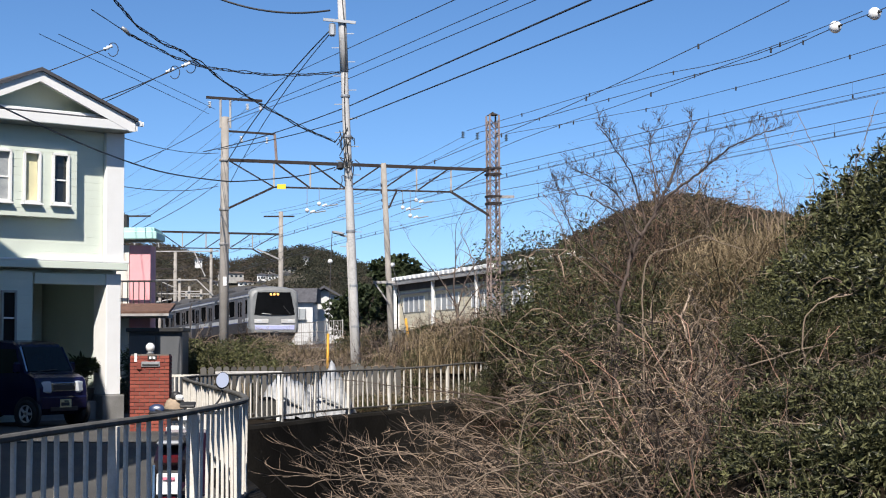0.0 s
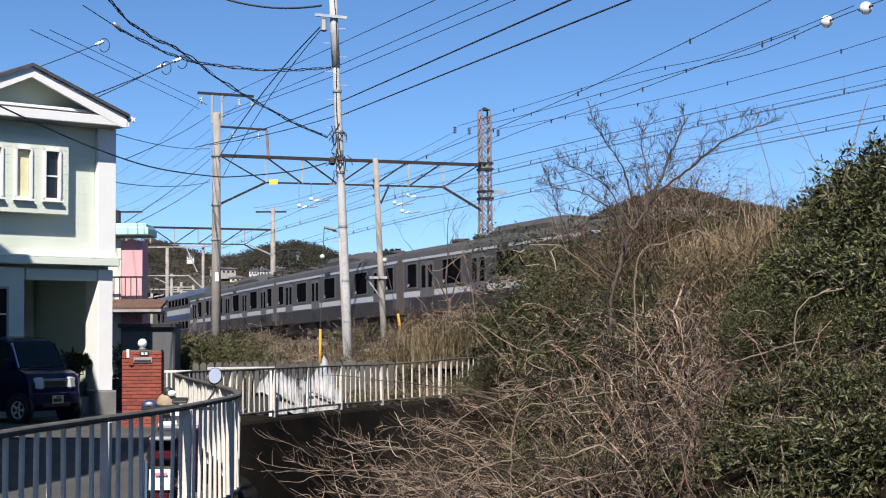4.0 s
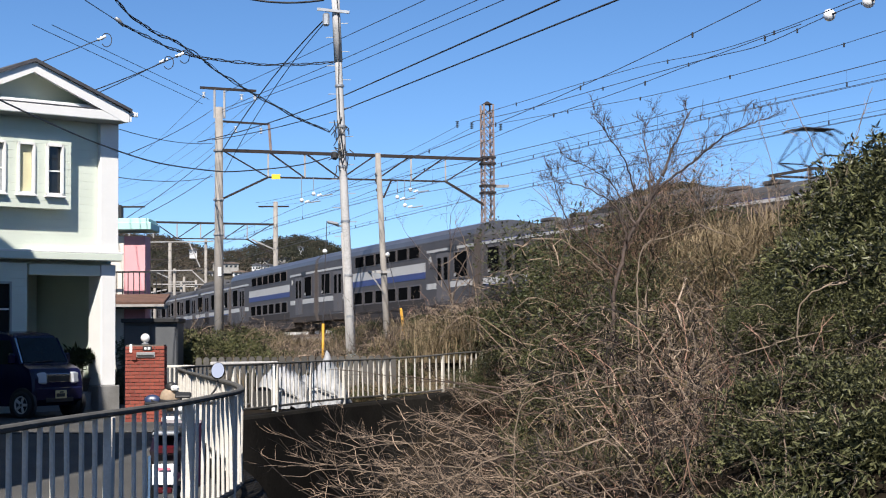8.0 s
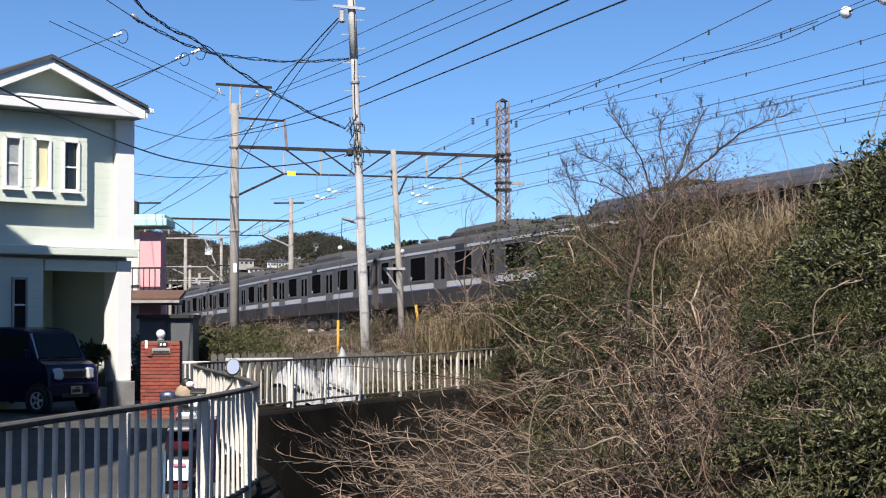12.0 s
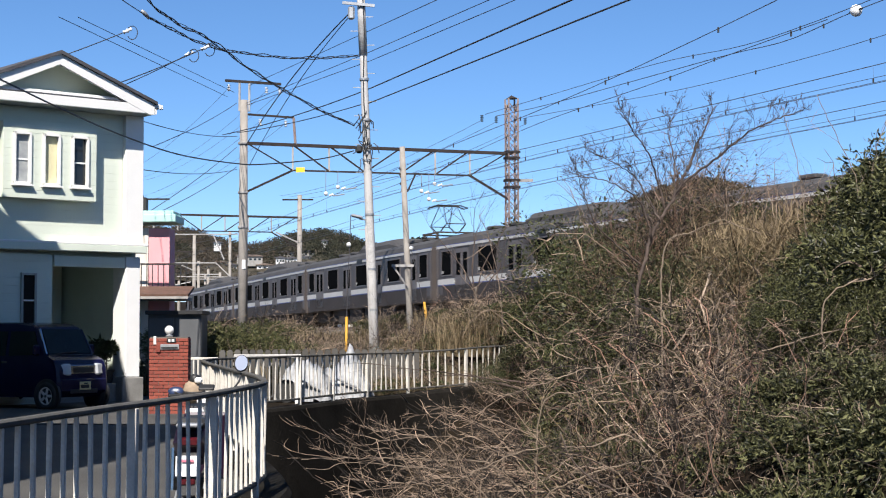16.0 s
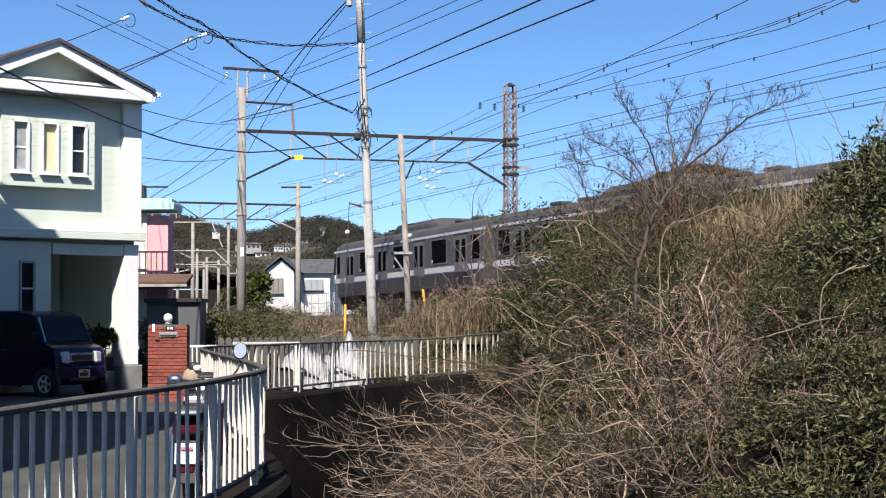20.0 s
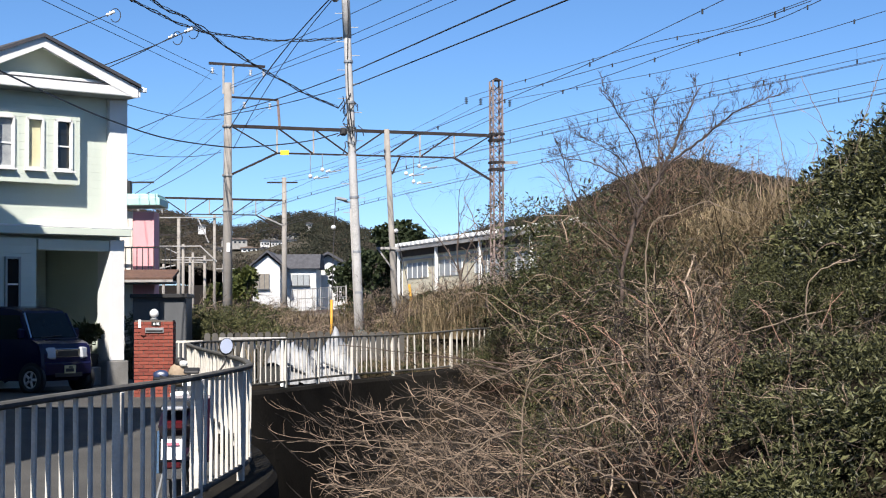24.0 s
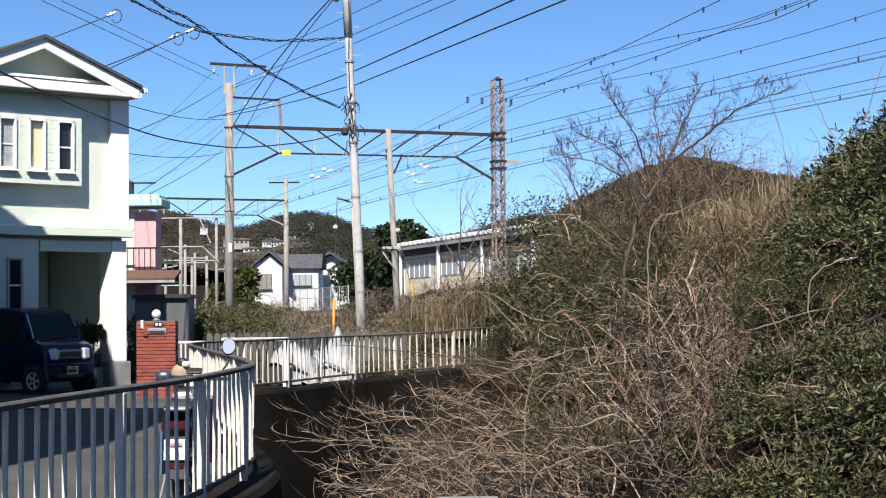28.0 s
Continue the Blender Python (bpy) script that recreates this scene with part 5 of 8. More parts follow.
        for ph in (0, 2.1, 4.2):
            q = [p + Vector((0.018 * math.cos(k * 0.42 + ph), 0.018 * math.sin(k * 0.42 + ph), 0.026 * math.sin(k * 0.42 + ph) + 0.045 * noise.noise(Vector((k * 0.11, ph, r * 90))))) for k, p in enumerate(pts)]
            if ph == 0:
                ob = wire("twisted_cable", q, r * 0.62, M_WIRE, "thick black twisted service cable from the utility pole", group="street cables")
                o = Vector(q[0])
            else:
                part("strand", Geo().tube([p - o for p in q], r * (0.55 if ph < 3 else 0.3), 5, False), M_WIRE, ob)
    wire("street_cable", [(-8.08, 38.0, 9.55), (-7.6, 40.0, 9.37)], 0.012, M_WIRE, "black service cable from the utility pole", group="street cables")
    sp = thing("cable_splice", (-7.62, 39.9, 9.37), "grey cable splice sleeve on the service cable", "cable splice")
    part("sleeve", Geo().tube([(-0.09, -0.1, 0.12), (-0.04, -0.05, 0.07), (0.08, 0.05, -0.06)], [0.03, 0.055, 0.035], 10), M_STEEL, sp, "", True)
    for p in ((-8.09, 40.0, 9.02), (-6.48, 42.0, 8.94), (-6.89, 42.0, 8.79)):
        d = thing("drop_wire_clamp", p, "white drop wire insulators with a loop of cable", "insulator", "drop wire clamps")
        part("insulator", Geo().lathe(pose(0, 0, 0, 0, 65, 0), [(0.02, -0.12), (0.05, -0.1), (0.03, -0.05), (0.055, 0), (0.03, 0.05), (0.05, 0.1), (0.02, 0.12)], 10), M_INSUL, d, "", True)
        part("loop", Geo().tube([Vector((0.12 + 0.13 * math.cos(a), 0, -0.05 + 0.17 * math.sin(a))) for a in [k * 0.5 - 2.6 for k in range(11)]], 0.012, 5), M_WIRE, d)


street_cables()


# ---- vegetation ----
def twig_mesh(rnd, n, spread, height, lean, thick, droop, forks=2, wig=0.04, arch=1.0):
    """Arching bare stems with side twigs from one root stock."""
    g = Geo()
    for k in range(n):
        a = rnd.uniform(0, 2 * math.pi)
        out = rnd.uniform(0.15, 1.0) * spread
        h = height * rnd.uniform(0.4, 1.0)
        base = Vector((rnd.gauss(0, spread * 0.3), rnd.gauss(0, spread * 0.3), 0))
        tip = base + Vector((math.cos(a) * out, math.sin(a) * out, h)) + lean * rnd.uniform(0.3, 1.2)
        ctrl = base + Vector((math.cos(a) * out * 0.25, math.sin(a) * out * 0.25, h * rnd.uniform(0.8, 1.3) * arch)) + lean * (0.2 if arch > 0.8 else 0.45)
        tip.z -= droop * rnd.uniform(0, 1)
        pts = []
        off, turn = Vector((0, 0, 0)), Vector((0, 0, 0))
        for j in range(9):
            t = j / 8
            p = base * (1 - t) ** 2 + ctrl * 2 * t * (1 - t) + tip * t * t
            turn = turn * 0.6 + Vector((rnd.gauss(0, wig), rnd.gauss(0, wig), rnd.gauss(0, wig)))
            off = off + turn
            pts.append(p + off)
        r0 = thick * rnd.choice((0.5, 0.7, 0.9, 1.1, 1.6))
        g.tube(pts, [r0 * (1 - 0.78 * j / 8) for j in range(9)], 3, False)
        for f in range(forks):
            j = rnd.randint(1, 7)
            p = pts[j]
            d = (pts[j + 1] - pts[j]).normalized() + Vector((rnd.gauss(0, 0.6), rnd.gauss(0, 0.6), rnd.gauss(0.15, 0.5)))
            d.normalize()
            ln = rnd.uniform(0.25, 0.8) * height * 0.6
            q = [p]
            dd = d.copy()
            for _ in range(5):
                dd = (dd + Vector((rnd.gauss(0, 0.3), rnd.gauss(0, 0.3), rnd.gauss(-0.03, 0.3)))).normalized()
                q.append(q[-1] + dd * ln / 5)
            g.tube(q, [r0 * (0.6 - 0.08 * j) for j in range(6)], 3, False)
            if rnd.random() < 0.7:
                d2 = (d + Vector((rnd.gauss(0, 0.8), rnd.gauss(0, 0.8), rnd.gauss(0, 0.5)))).normalized()
                g.tube([q[3], q[3] + d2 * ln * 0.2, q[3] + (d2 + dd * 0.5).normalized() * ln * 0.45], [r0 * 0.38, r0 * 0.3, r0 * 0.16], 3, False)
    return g


def leaf_mesh(rnd, n, rx, ry, rz, size, shell=0.55, narrow=0.36, up=0.3, lobes=9, whorl=1):
    """Single leaves, in whorls, on the outside of an uneven mass about (0, 0, rz)."""
    g = Geo()
    tail = lambda: max(-0.62, min(0.62, rnd.gauss(0, 0.36)))
    lob = [(Vector((tail() * rx, tail() * ry, rz * rnd.uniform(0.25, 1.3))), rnd.uniform(0.28, 0.52)) for _ in range(lobes)]
    for k in range(n // whorl):
        c, r = rnd.choice(lob)
        d = Vector((rnd.gauss(0, 1), rnd.gauss(0, 1), rnd.gauss(0.25, 1))).normalized()
        q = r * (shell + (1 - shell) * rnd.random() ** 0.5)
        p0 = c + Vector((d.x * rx, d.y * ry, d.z * rz * 0.8)) * q
        if p0.z < 0:
            continue
        for _ in range(whorl):
            p = p0 + Vector((rnd.gauss(0, 0.02), rnd.gauss(0, 0.02), rnd.gauss(0, 0.02)))
            s = size * rnd.uniform(0.55, 1.4)
            ax = (d * 0.6 + Vector((rnd.gauss(0, 0.75), rnd.gauss(0, 0.75), rnd.gauss(up - 0.3, 0.55)))).normalized()
            sd = ax.cross(Vector((rnd.gauss(0, 1), rnd.gauss(0, 1), rnd.gauss(0, 1)))).normalized() * s * narrow * 0.5
            nn = ax.cross(sd).normalized() * s * 0.06
            i = len(g.v)
            m = p + ax * s * 0.5
            g.v += [p, m + sd + nn, p + ax * s, m - sd + nn]
            g.f += [(i, i + 1, i + 2), (i, i + 2, i + 3)]
    return g


def blade_mesh(rnd, n, rx, ry, h, width, bend, stack=0.0):
    """Dry grass: bent blades from a patch of ground, or heaped up to the height stack."""
    g = Geo()
    for k in range(n):
        p = Vector((rnd.gauss(0, rx * 0.5), rnd.gauss(0, ry * 0.5), stack * rnd.random()))
        a = rnd.uniform(0, 6.283)
        hh = h * rnd.uniform(0.4, 1.0)
        o = Vector((math.cos(a), math.sin(a), 0)) * bend * hh * rnd.uniform(0.1, 1)
        w = Vector((-math.sin(a), math.cos(a), 0)) * width * rnd.uniform(0.6, 1.3)
        i = len(g.v)
        m, t = p + o * 0.3 + Vector((0, 0, hh * 0.6)), p + o + Vector((0, 0, hh * rnd.uniform(0.6, 1.0)))
        if stack:
            d = Vector((rnd.gauss(0, 0.6), rnd.gauss(0, 0.6), rnd.gauss(0.25, 0.5))).normalized() * hh
            m, t = p + d * 0.55 + Vector((0, 0, 0.06)), p + d
        g.v += [p - w * 0.5, p + w * 0.5, m + w * 0.4, m - w * 0.4, t]
        g.f += [(i, i + 1, i + 2, i + 3), (i + 3, i + 2, i + 4)]
    return g


def plant(name, label, category, group, parts):
    th = thing(name, Matrix.Identity(4), label, category, group)
    for nm, me, material in parts:
        part(nm, me, material, th)["kind"] = "stuff"
    return th


rv = random.Random(11)
LEFT = Vector((-1.0, -0.3, 0))
FLAT = Vector((0, 0, 0))
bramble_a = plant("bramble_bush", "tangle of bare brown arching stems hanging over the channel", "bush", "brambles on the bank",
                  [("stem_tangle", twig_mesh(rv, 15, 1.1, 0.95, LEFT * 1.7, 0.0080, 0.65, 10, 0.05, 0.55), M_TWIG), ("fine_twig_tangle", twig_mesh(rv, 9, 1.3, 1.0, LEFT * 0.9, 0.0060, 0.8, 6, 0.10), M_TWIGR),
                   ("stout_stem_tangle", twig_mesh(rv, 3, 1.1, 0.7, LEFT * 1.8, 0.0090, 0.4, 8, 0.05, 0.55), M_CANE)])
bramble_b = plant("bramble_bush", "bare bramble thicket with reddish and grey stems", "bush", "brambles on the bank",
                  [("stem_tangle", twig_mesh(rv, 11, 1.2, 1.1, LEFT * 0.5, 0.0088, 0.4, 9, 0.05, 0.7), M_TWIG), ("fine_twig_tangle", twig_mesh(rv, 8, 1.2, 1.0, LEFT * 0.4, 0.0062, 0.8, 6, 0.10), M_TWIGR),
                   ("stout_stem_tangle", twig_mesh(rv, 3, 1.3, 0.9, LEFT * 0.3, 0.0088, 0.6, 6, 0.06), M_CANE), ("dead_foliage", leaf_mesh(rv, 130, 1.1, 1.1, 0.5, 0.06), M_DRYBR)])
vine = plant("dead_vine", "long pale dead vine stems criss-crossing over the shrubs", "vine", "dead vines on the bank",
             [("stem_tangle", twig_mesh(rv, 6, 1.6, 0.7, LEFT * 0.3, 0.0092, 0.5, 4, 0.022, 0.9), M_CANE), ("fine_twig_tangle", twig_mesh(rv, 7, 1.4, 0.9, LEFT * -0.3, 0.0070, 0.6, 6, 0.04), M_TWIG)])
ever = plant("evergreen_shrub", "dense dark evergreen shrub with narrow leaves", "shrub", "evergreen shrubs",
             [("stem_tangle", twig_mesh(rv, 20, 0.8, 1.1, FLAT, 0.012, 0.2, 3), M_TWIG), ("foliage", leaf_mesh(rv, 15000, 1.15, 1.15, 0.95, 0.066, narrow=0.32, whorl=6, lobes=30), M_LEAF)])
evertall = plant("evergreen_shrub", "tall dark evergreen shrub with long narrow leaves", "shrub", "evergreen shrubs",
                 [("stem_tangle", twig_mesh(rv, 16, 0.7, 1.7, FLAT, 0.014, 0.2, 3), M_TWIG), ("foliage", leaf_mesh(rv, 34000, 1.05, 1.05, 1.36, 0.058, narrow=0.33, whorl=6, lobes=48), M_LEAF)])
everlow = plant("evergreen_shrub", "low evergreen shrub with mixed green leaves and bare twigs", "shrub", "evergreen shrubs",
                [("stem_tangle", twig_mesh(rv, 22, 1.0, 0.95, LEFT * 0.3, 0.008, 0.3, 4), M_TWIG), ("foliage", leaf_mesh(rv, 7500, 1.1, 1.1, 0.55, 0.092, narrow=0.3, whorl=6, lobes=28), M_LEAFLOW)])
ivy = plant("ivy_thicket", "ivy covered thicket with brown twigs and dull green leaves", "bush", "ivy thickets",
            [("stem_tangle", twig_mesh(rv, 34, 1.1, 1.25, FLAT, 0.0095, 0.3, 6, 0.06), M_TWIG), ("foliage", leaf_mesh(rv, 7200, 1.2, 1.2, 0.95, 0.046, narrow=0.42, whorl=3, lobes=26), M_LEAFY), ("dead_foliage", leaf_mesh(rv, 900, 1.15, 1.15, 0.85, 0.04, narrow=0.4, lobes=18), M_DRYBR)])
straw = plant("straw_thicket", "tall straw coloured grass and dead vines on the bank", "grass", "straw thickets",
              [("blade_tuft", blade_mesh(rv, 4200, 1.05, 1.05, 0.5, 0.0125, 2.6, 2.05), M_DRY), ("stem_tangle", twig_mesh(rv, 18, 0.8, 2.2, LEFT * 0.1, 0.008, 0.4, 7, 0.06), M_TWIG), ("foliage", leaf_mesh(rv, 5200, 1.05, 1.05, 1.3, 0.06, narrow=0.35, whorl=3, lobes=20), M_LEAFY), ("dead_foliage", leaf_mesh(rv, 2200, 1.0, 1.0, 1.35, 0.08, narrow=0.25, lobes=16), M_DRY)])
reed = plant("dry_grass_clump", "tall dry straw coloured grass clump", "grass", "dry grass by the tracks",
             [("blade_tuft", blade_mesh(rv, 1300, 1.0, 1.0, 1.0, 0.017, 1.0), M_DRY), ("stem_tangle", twig_mesh(rv, 50, 0.8, 1.1, FLAT, 0.007, 0.3, 4), M_TWIG)])
weed = plant("weed_patch", "withered straw weeds and dull green shoots behind the railing", "weeds", "weeds by the tracks",
             [("blade_tuft", blade_mesh(rv, 700, 0.95, 0.95, 0.95, 0.018, 0.9), M_DRY), ("stem_tangle", twig_mesh(rv, 36, 0.95, 1.0, FLAT, 0.008, 0.2, 5), M_TWIG), ("foliage", leaf_mesh(rv, 2600, 0.95, 0.95, 0.5, 0.075), M_LEAFY), ("dead_foliage", leaf_mesh(rv, 1100, 0.95, 0.95, 0.5, 0.08, narrow=0.25), M_DRY)])
brush = plant("bare_thicket", "tall bare brown thicket of fine upright twigs", "bush", "bare thickets on the bank",
              [("stem_tangle", twig_mesh(rv, 50, 1.0, 2.6, FLAT, 0.0062, 0.3, 12, 0.07), M_TWIG), ("fine_twig_tangle", twig_mesh(rv, 40, 1.1, 2.5, FLAT, 0.0052, 0.3, 12, 0.09), M_TWIGR),
               ("dead_foliage", leaf_mesh(rv, 4000, 1.25, 1.25, 1.75, 0.05, narrow=0.32, lobes=34), M_DRYBR), ("foliage", leaf_mesh(rv, 6000, 1.25, 1.25, 1.45, 0.05, narrow=0.36, lobes=20), M_LEAFY)])
hedge = plant("hedge_bush", "dense dull green bush behind the railing", "bush", "green bushes by the tracks",
              [("stem_tangle", twig_mesh(rv, 30, 0.9, 1.1, FLAT, 0.008, 0.2, 4), M_TWIG), ("foliage", leaf_mesh(rv, 9500, 1.1, 1.1, 0.75, 0.065, narrow=0.3, whorl=3, lobes=18), M_LEAFG)])


def scatter(src, spots, grow=(0.9, 1.15), sink=0.12, turn=360):
    """Copies of a plant on the ground; the first spot takes the plant itself."""
    for k, (x, y, s, *lift) in enumerate(spots):
        z = ground_z(x, y) + (lift[0] if lift else 0) - sink
        m = pose(x, y, z, rv.uniform(-6, 6), rv.uniform(-6, 6), rv.uniform(-turn / 2, turn / 2))
        sc = s * rv.uniform(*grow)
        ob = src if k == 0 else copy_thing(src, m)
        ob.matrix_basis = m @ Matrix.Diagonal((sc, sc, sc, 1))


scatter(bramble_a, [(0.25 + 0.03 * (y - 16) + rv.uniform(-0.25, 0.25), y, 1.35) for y in (14.8, 15.6, 16.6, 17.5, 18.4, 19.2, 20.5, 22)] + [(0.35 + 0.03 * (y - 16) + rv.uniform(-0.2, 0.3), y, 1.0) for y in (24, 26, 28.5, 31)] +
        [(1.3 + 0.04 * (y - 16) + rv.uniform(-0.3, 0.3), y, 1.1) for y in (16.5, 18.5, 20.5, 22.5, 24.5, 27, 29.5, 32)], turn=50)
scatter(bramble_b, [(2.1 + 0.03 * (y - 16) + rv.uniform(-0.3, 0.3), y, 1.1) for y in (17.5, 19.5, 21.5, 23.5, 25.5, 28, 31)] + [(3.1, 19, 1.0), (3.2, 21, 1.1), (3.4, 23, 1.1), (3.3, 25, 1.1), (4.0, 24, 0.9), (4.3, 22, 0.95), (3.4, 27, 1.2), (4.2, 26, 0.9), (4.0, 20.0, 0.85), (3.0, 16.4, 0.9), (2.6, 17.2, 0.9), (2.9, 18.6, 1.0), (2.5, 15.2, 0.9), (2.2, 14.2, 0.85), (3.4, 15.8, 0.7, -0.1), (2.9, 15.6, 0.7, -0.1), (3.7, 16.6, 0.7, -0.1), (3.1, 14.6, 0.6, -0.1)])
scatter(ever, [(5.25, 19.4, 1.1), (5.25, 17.8, 1.1), (5.8, 18.6, 1.3), (2.5, 37.4, 0.7), (2.7, 36.2, 0.85), (2.9, 29.6, 1.0), (3.2, 31.5, 1.2), (3.4, 28.0, 0.95), (2.5, 28.4, 0.8), (1.9, 25.0, 0.5), (2.4, 23.4, 0.5), (1.8, 28.6, 0.55), (2.3, 30.4, 0.65), (2.9, 26.2, 0.75), (3.3, 24.6, 0.7), (2.9, 32.6, 0.9), (3.3, 33.4, 1.25), (3.5, 30.0, 1.3), (5.0, 16.4, 0.85), (5.2, 15.6, 0.9), (2.4, 38.0, 1.1), (3.0, 37.2, 1.5), (1.6, 39.4, 0.6)])
scatter(evertall, [(x + 0.3, y, s * 0.98) for x, y, s in ((3.45, 19.2, 0.5), (3.75, 20.6, 0.62), (3.85, 18.9, 0.52), (4.05, 18.2, 0.55), (4.3, 17.4, 0.55), (4.0, 19.4, 0.58), (5.35, 21.4, 1.05), (4.6, 21.6, 0.84), (4.3, 20.4, 0.62), (4.75, 20.0, 0.78), (4.5, 19.0, 0.6), (4.9, 18.2, 0.62), (4.95, 20.4, 0.7), (4.75, 18.9, 0.62), (6.1, 21.0, 1.5), (6.0, 22.6, 1.45), (6.6, 22.4, 1.62), (5.55, 19.8, 1.15), (6.3, 19.6, 1.5), (6.9, 24.5, 1.5), (6.9, 21.4, 1.6), (5.1, 21.6, 1.0), (5.4, 20.6, 1.15), (5.7, 21.4, 1.35), (5.1, 22.6, 0.85), (5.7, 23.0, 1.25))], (0.95, 1.05))
scatter(everlow, [(x, y, s * (0.75 if y < 17 else 1), -0.15 if y < 17 else 0) for x, y, s in ((4.1, 15.2, 0.68), (3.6, 15.0, 0.8), (4.3, 14.6, 0.8), (3.0, 13.7, 0.75), (3.5, 15.7, 0.75), (4.5, 15.6, 0.85), (3.8, 14.2, 0.75), (2.7, 13.2, 0.7), (2.6, 15.4, 0.6), (2.9, 14.6, 0.7), (2.4, 13.9, 0.7), (3.3, 16.2, 0.55), (3.9, 16.4, 0.65), (3.2, 15.4, 0.75), (4.7, 16.2, 0.65), (4.8, 15.0, 0.75), (4.1, 13.9, 0.6), (3.5, 14.2, 0.5), (2.55, 12.6, 0.8), (2.9, 12.4, 0.9), (3.3, 13.0, 0.9), (3.75, 12.9, 0.75), (2.1, 33.6, 0.7), (2.5, 34.0, 1.0), (2.9, 36.6, 1.1), (1.7, 40.2, 0.55), (1.35, 40.8, 0.5))] +
        [(1.2 + 0.04 * (y - 16) + rv.uniform(-0.5, 0.6), y, 0.6) for y in (21, 25, 29)] + [(3.0 + rv.uniform(-0.5, 0.6), y, 0.6) for y in (24.5, 26.5, 28.5)])
scatter(ivy, [(3.2, 32, 1.45), (3.6, 31, 1.7), (3.1, 33.5, 1.2), (4.1, 30.3, 1.75), (4.8, 30.8, 1.8), (2.9, 35.5, 0.85), (3.6, 34.5, 1.5), (3.3, 29, 1.40), (2.8, 39.3, 0.7), (3.1, 38.0, 0.9), (2.6, 30.6, 0.9), (5.3, 30.5, 1.5), (6.1, 30.6, 1.55), (6.9, 30.2, 1.6), (3.7, 25.2, 0.7), (2.6, 23.5, 0.6), (1.9, 26.5, 0.6), (2.2, 20.2, 0.5), (1.5, 38.6, 0.6), (1.3, 39.6, 0.6), (1.85, 39.2, 0.7), (2.7, 38.2, 1.5), (3.2, 37.6, 1.8), (2.0, 38.8, 0.95), (1.0, 40.8, 0.55), (3.6, 38.6, 1.9), (2.9, 27.6, 1.05), (3.3, 26.8, 1.0), (3.7, 27.2, 1.15), (4.1, 26.8, 1.05), (2.5, 27.4, 0.8)], sink=0.2)
scatter(brush, [(3.0, 29.2, 0.72), (3.45, 28.8, 0.98), (3.9, 29.2, 1.17), (4.3, 28.8, 1.25), (4.65, 29.4, 1.2), (5.1, 28.8, 0.95), (5.8, 29.2, 0.85), (6.4, 29.0, 0.85), (4.3, 27.6, 0.75)], (0.97, 1.03), sink=0.1)
scatter(straw, [(x + 0.55, y - 0.3, s * 0.98, 0.12) for x, y, s in ((4.4, 26.2, 0.95), (4.9, 26.8, 1.05), (5.5, 26.0, 1.08), (5.9, 26.8, 1.1), (4.8, 25.0, 0.9), (5.4, 24.8, 1.0), (6.3, 25.6, 1.1), (4.3, 24.6, 0.8), (4.7, 23.6, 0.9), (5.1, 23.4, 0.92), (3.95, 24.3, 0.85), (4.35, 23.4, 0.9), (4.75, 22.6, 0.8), (4.5, 24.6, 0.95), (5.2, 24.2, 1.0), (4.1, 25.2, 0.9))])
scatter(reed, [(rv.uniform(-6.2, -2.3), rv.uniform(45, 57), 1.05) for _ in range(26)] + [(-4.9, 44.2, 1.0), (-4.5, 44.8, 1.15), (-4.1, 44.4, 1.05), (-3.7, 45.0, 1.1), (-3.4, 44.2, 0.9), (-4.7, 46.0, 1.3), (-4.0, 46.3, 1.25), (-3.0, 45.8, 1.0), (-2.7, 46.8, 1.0), (-5.3, 46.6, 1.2)])
scatter(hedge, [(-6.35, 43.0, 1.45), (-5.8, 43.5, 1.5), (-5.2, 43.9, 1.25), (-6.8, 44.6, 1.6), (-7.4, 46.0, 1.6), (-5.9, 45.5, 1.5), (-6.5, 47.5, 1.6), (-5.0, 46.5, 1.2), (-3.3, 46.0, 0.7), (-2.4, 45.0, 0.7)])


scatter(vine, [(2.6, 20.6, 1.0, 0.7), (3.1, 21.4, 1.0, 1.0), (3.5, 20.6, 0.9, 0.8), (3.2, 19.4, 0.9, 0.6), (3.8, 22.4, 1.0, 1.0), (2.3, 19.2, 0.9, 0.4), (2.9, 18.2, 0.9, 0.3), (1.8, 20.8, 0.9, 0.3), (2.0, 18.0, 0.8, 0.2), (2.5, 23.5, 1.0, 0.8), (3.2, 24.5, 1.0, 0.9)], turn=300)


def by_track(k, n0, n1, y0, y1, s):
    out = []
    for _ in range(k):
        n, y = rv.uniform(n0, n1), rv.uniform(y0, y1)
        out.append(((n - RN.y * y) / RN.x, y, s))
    return out


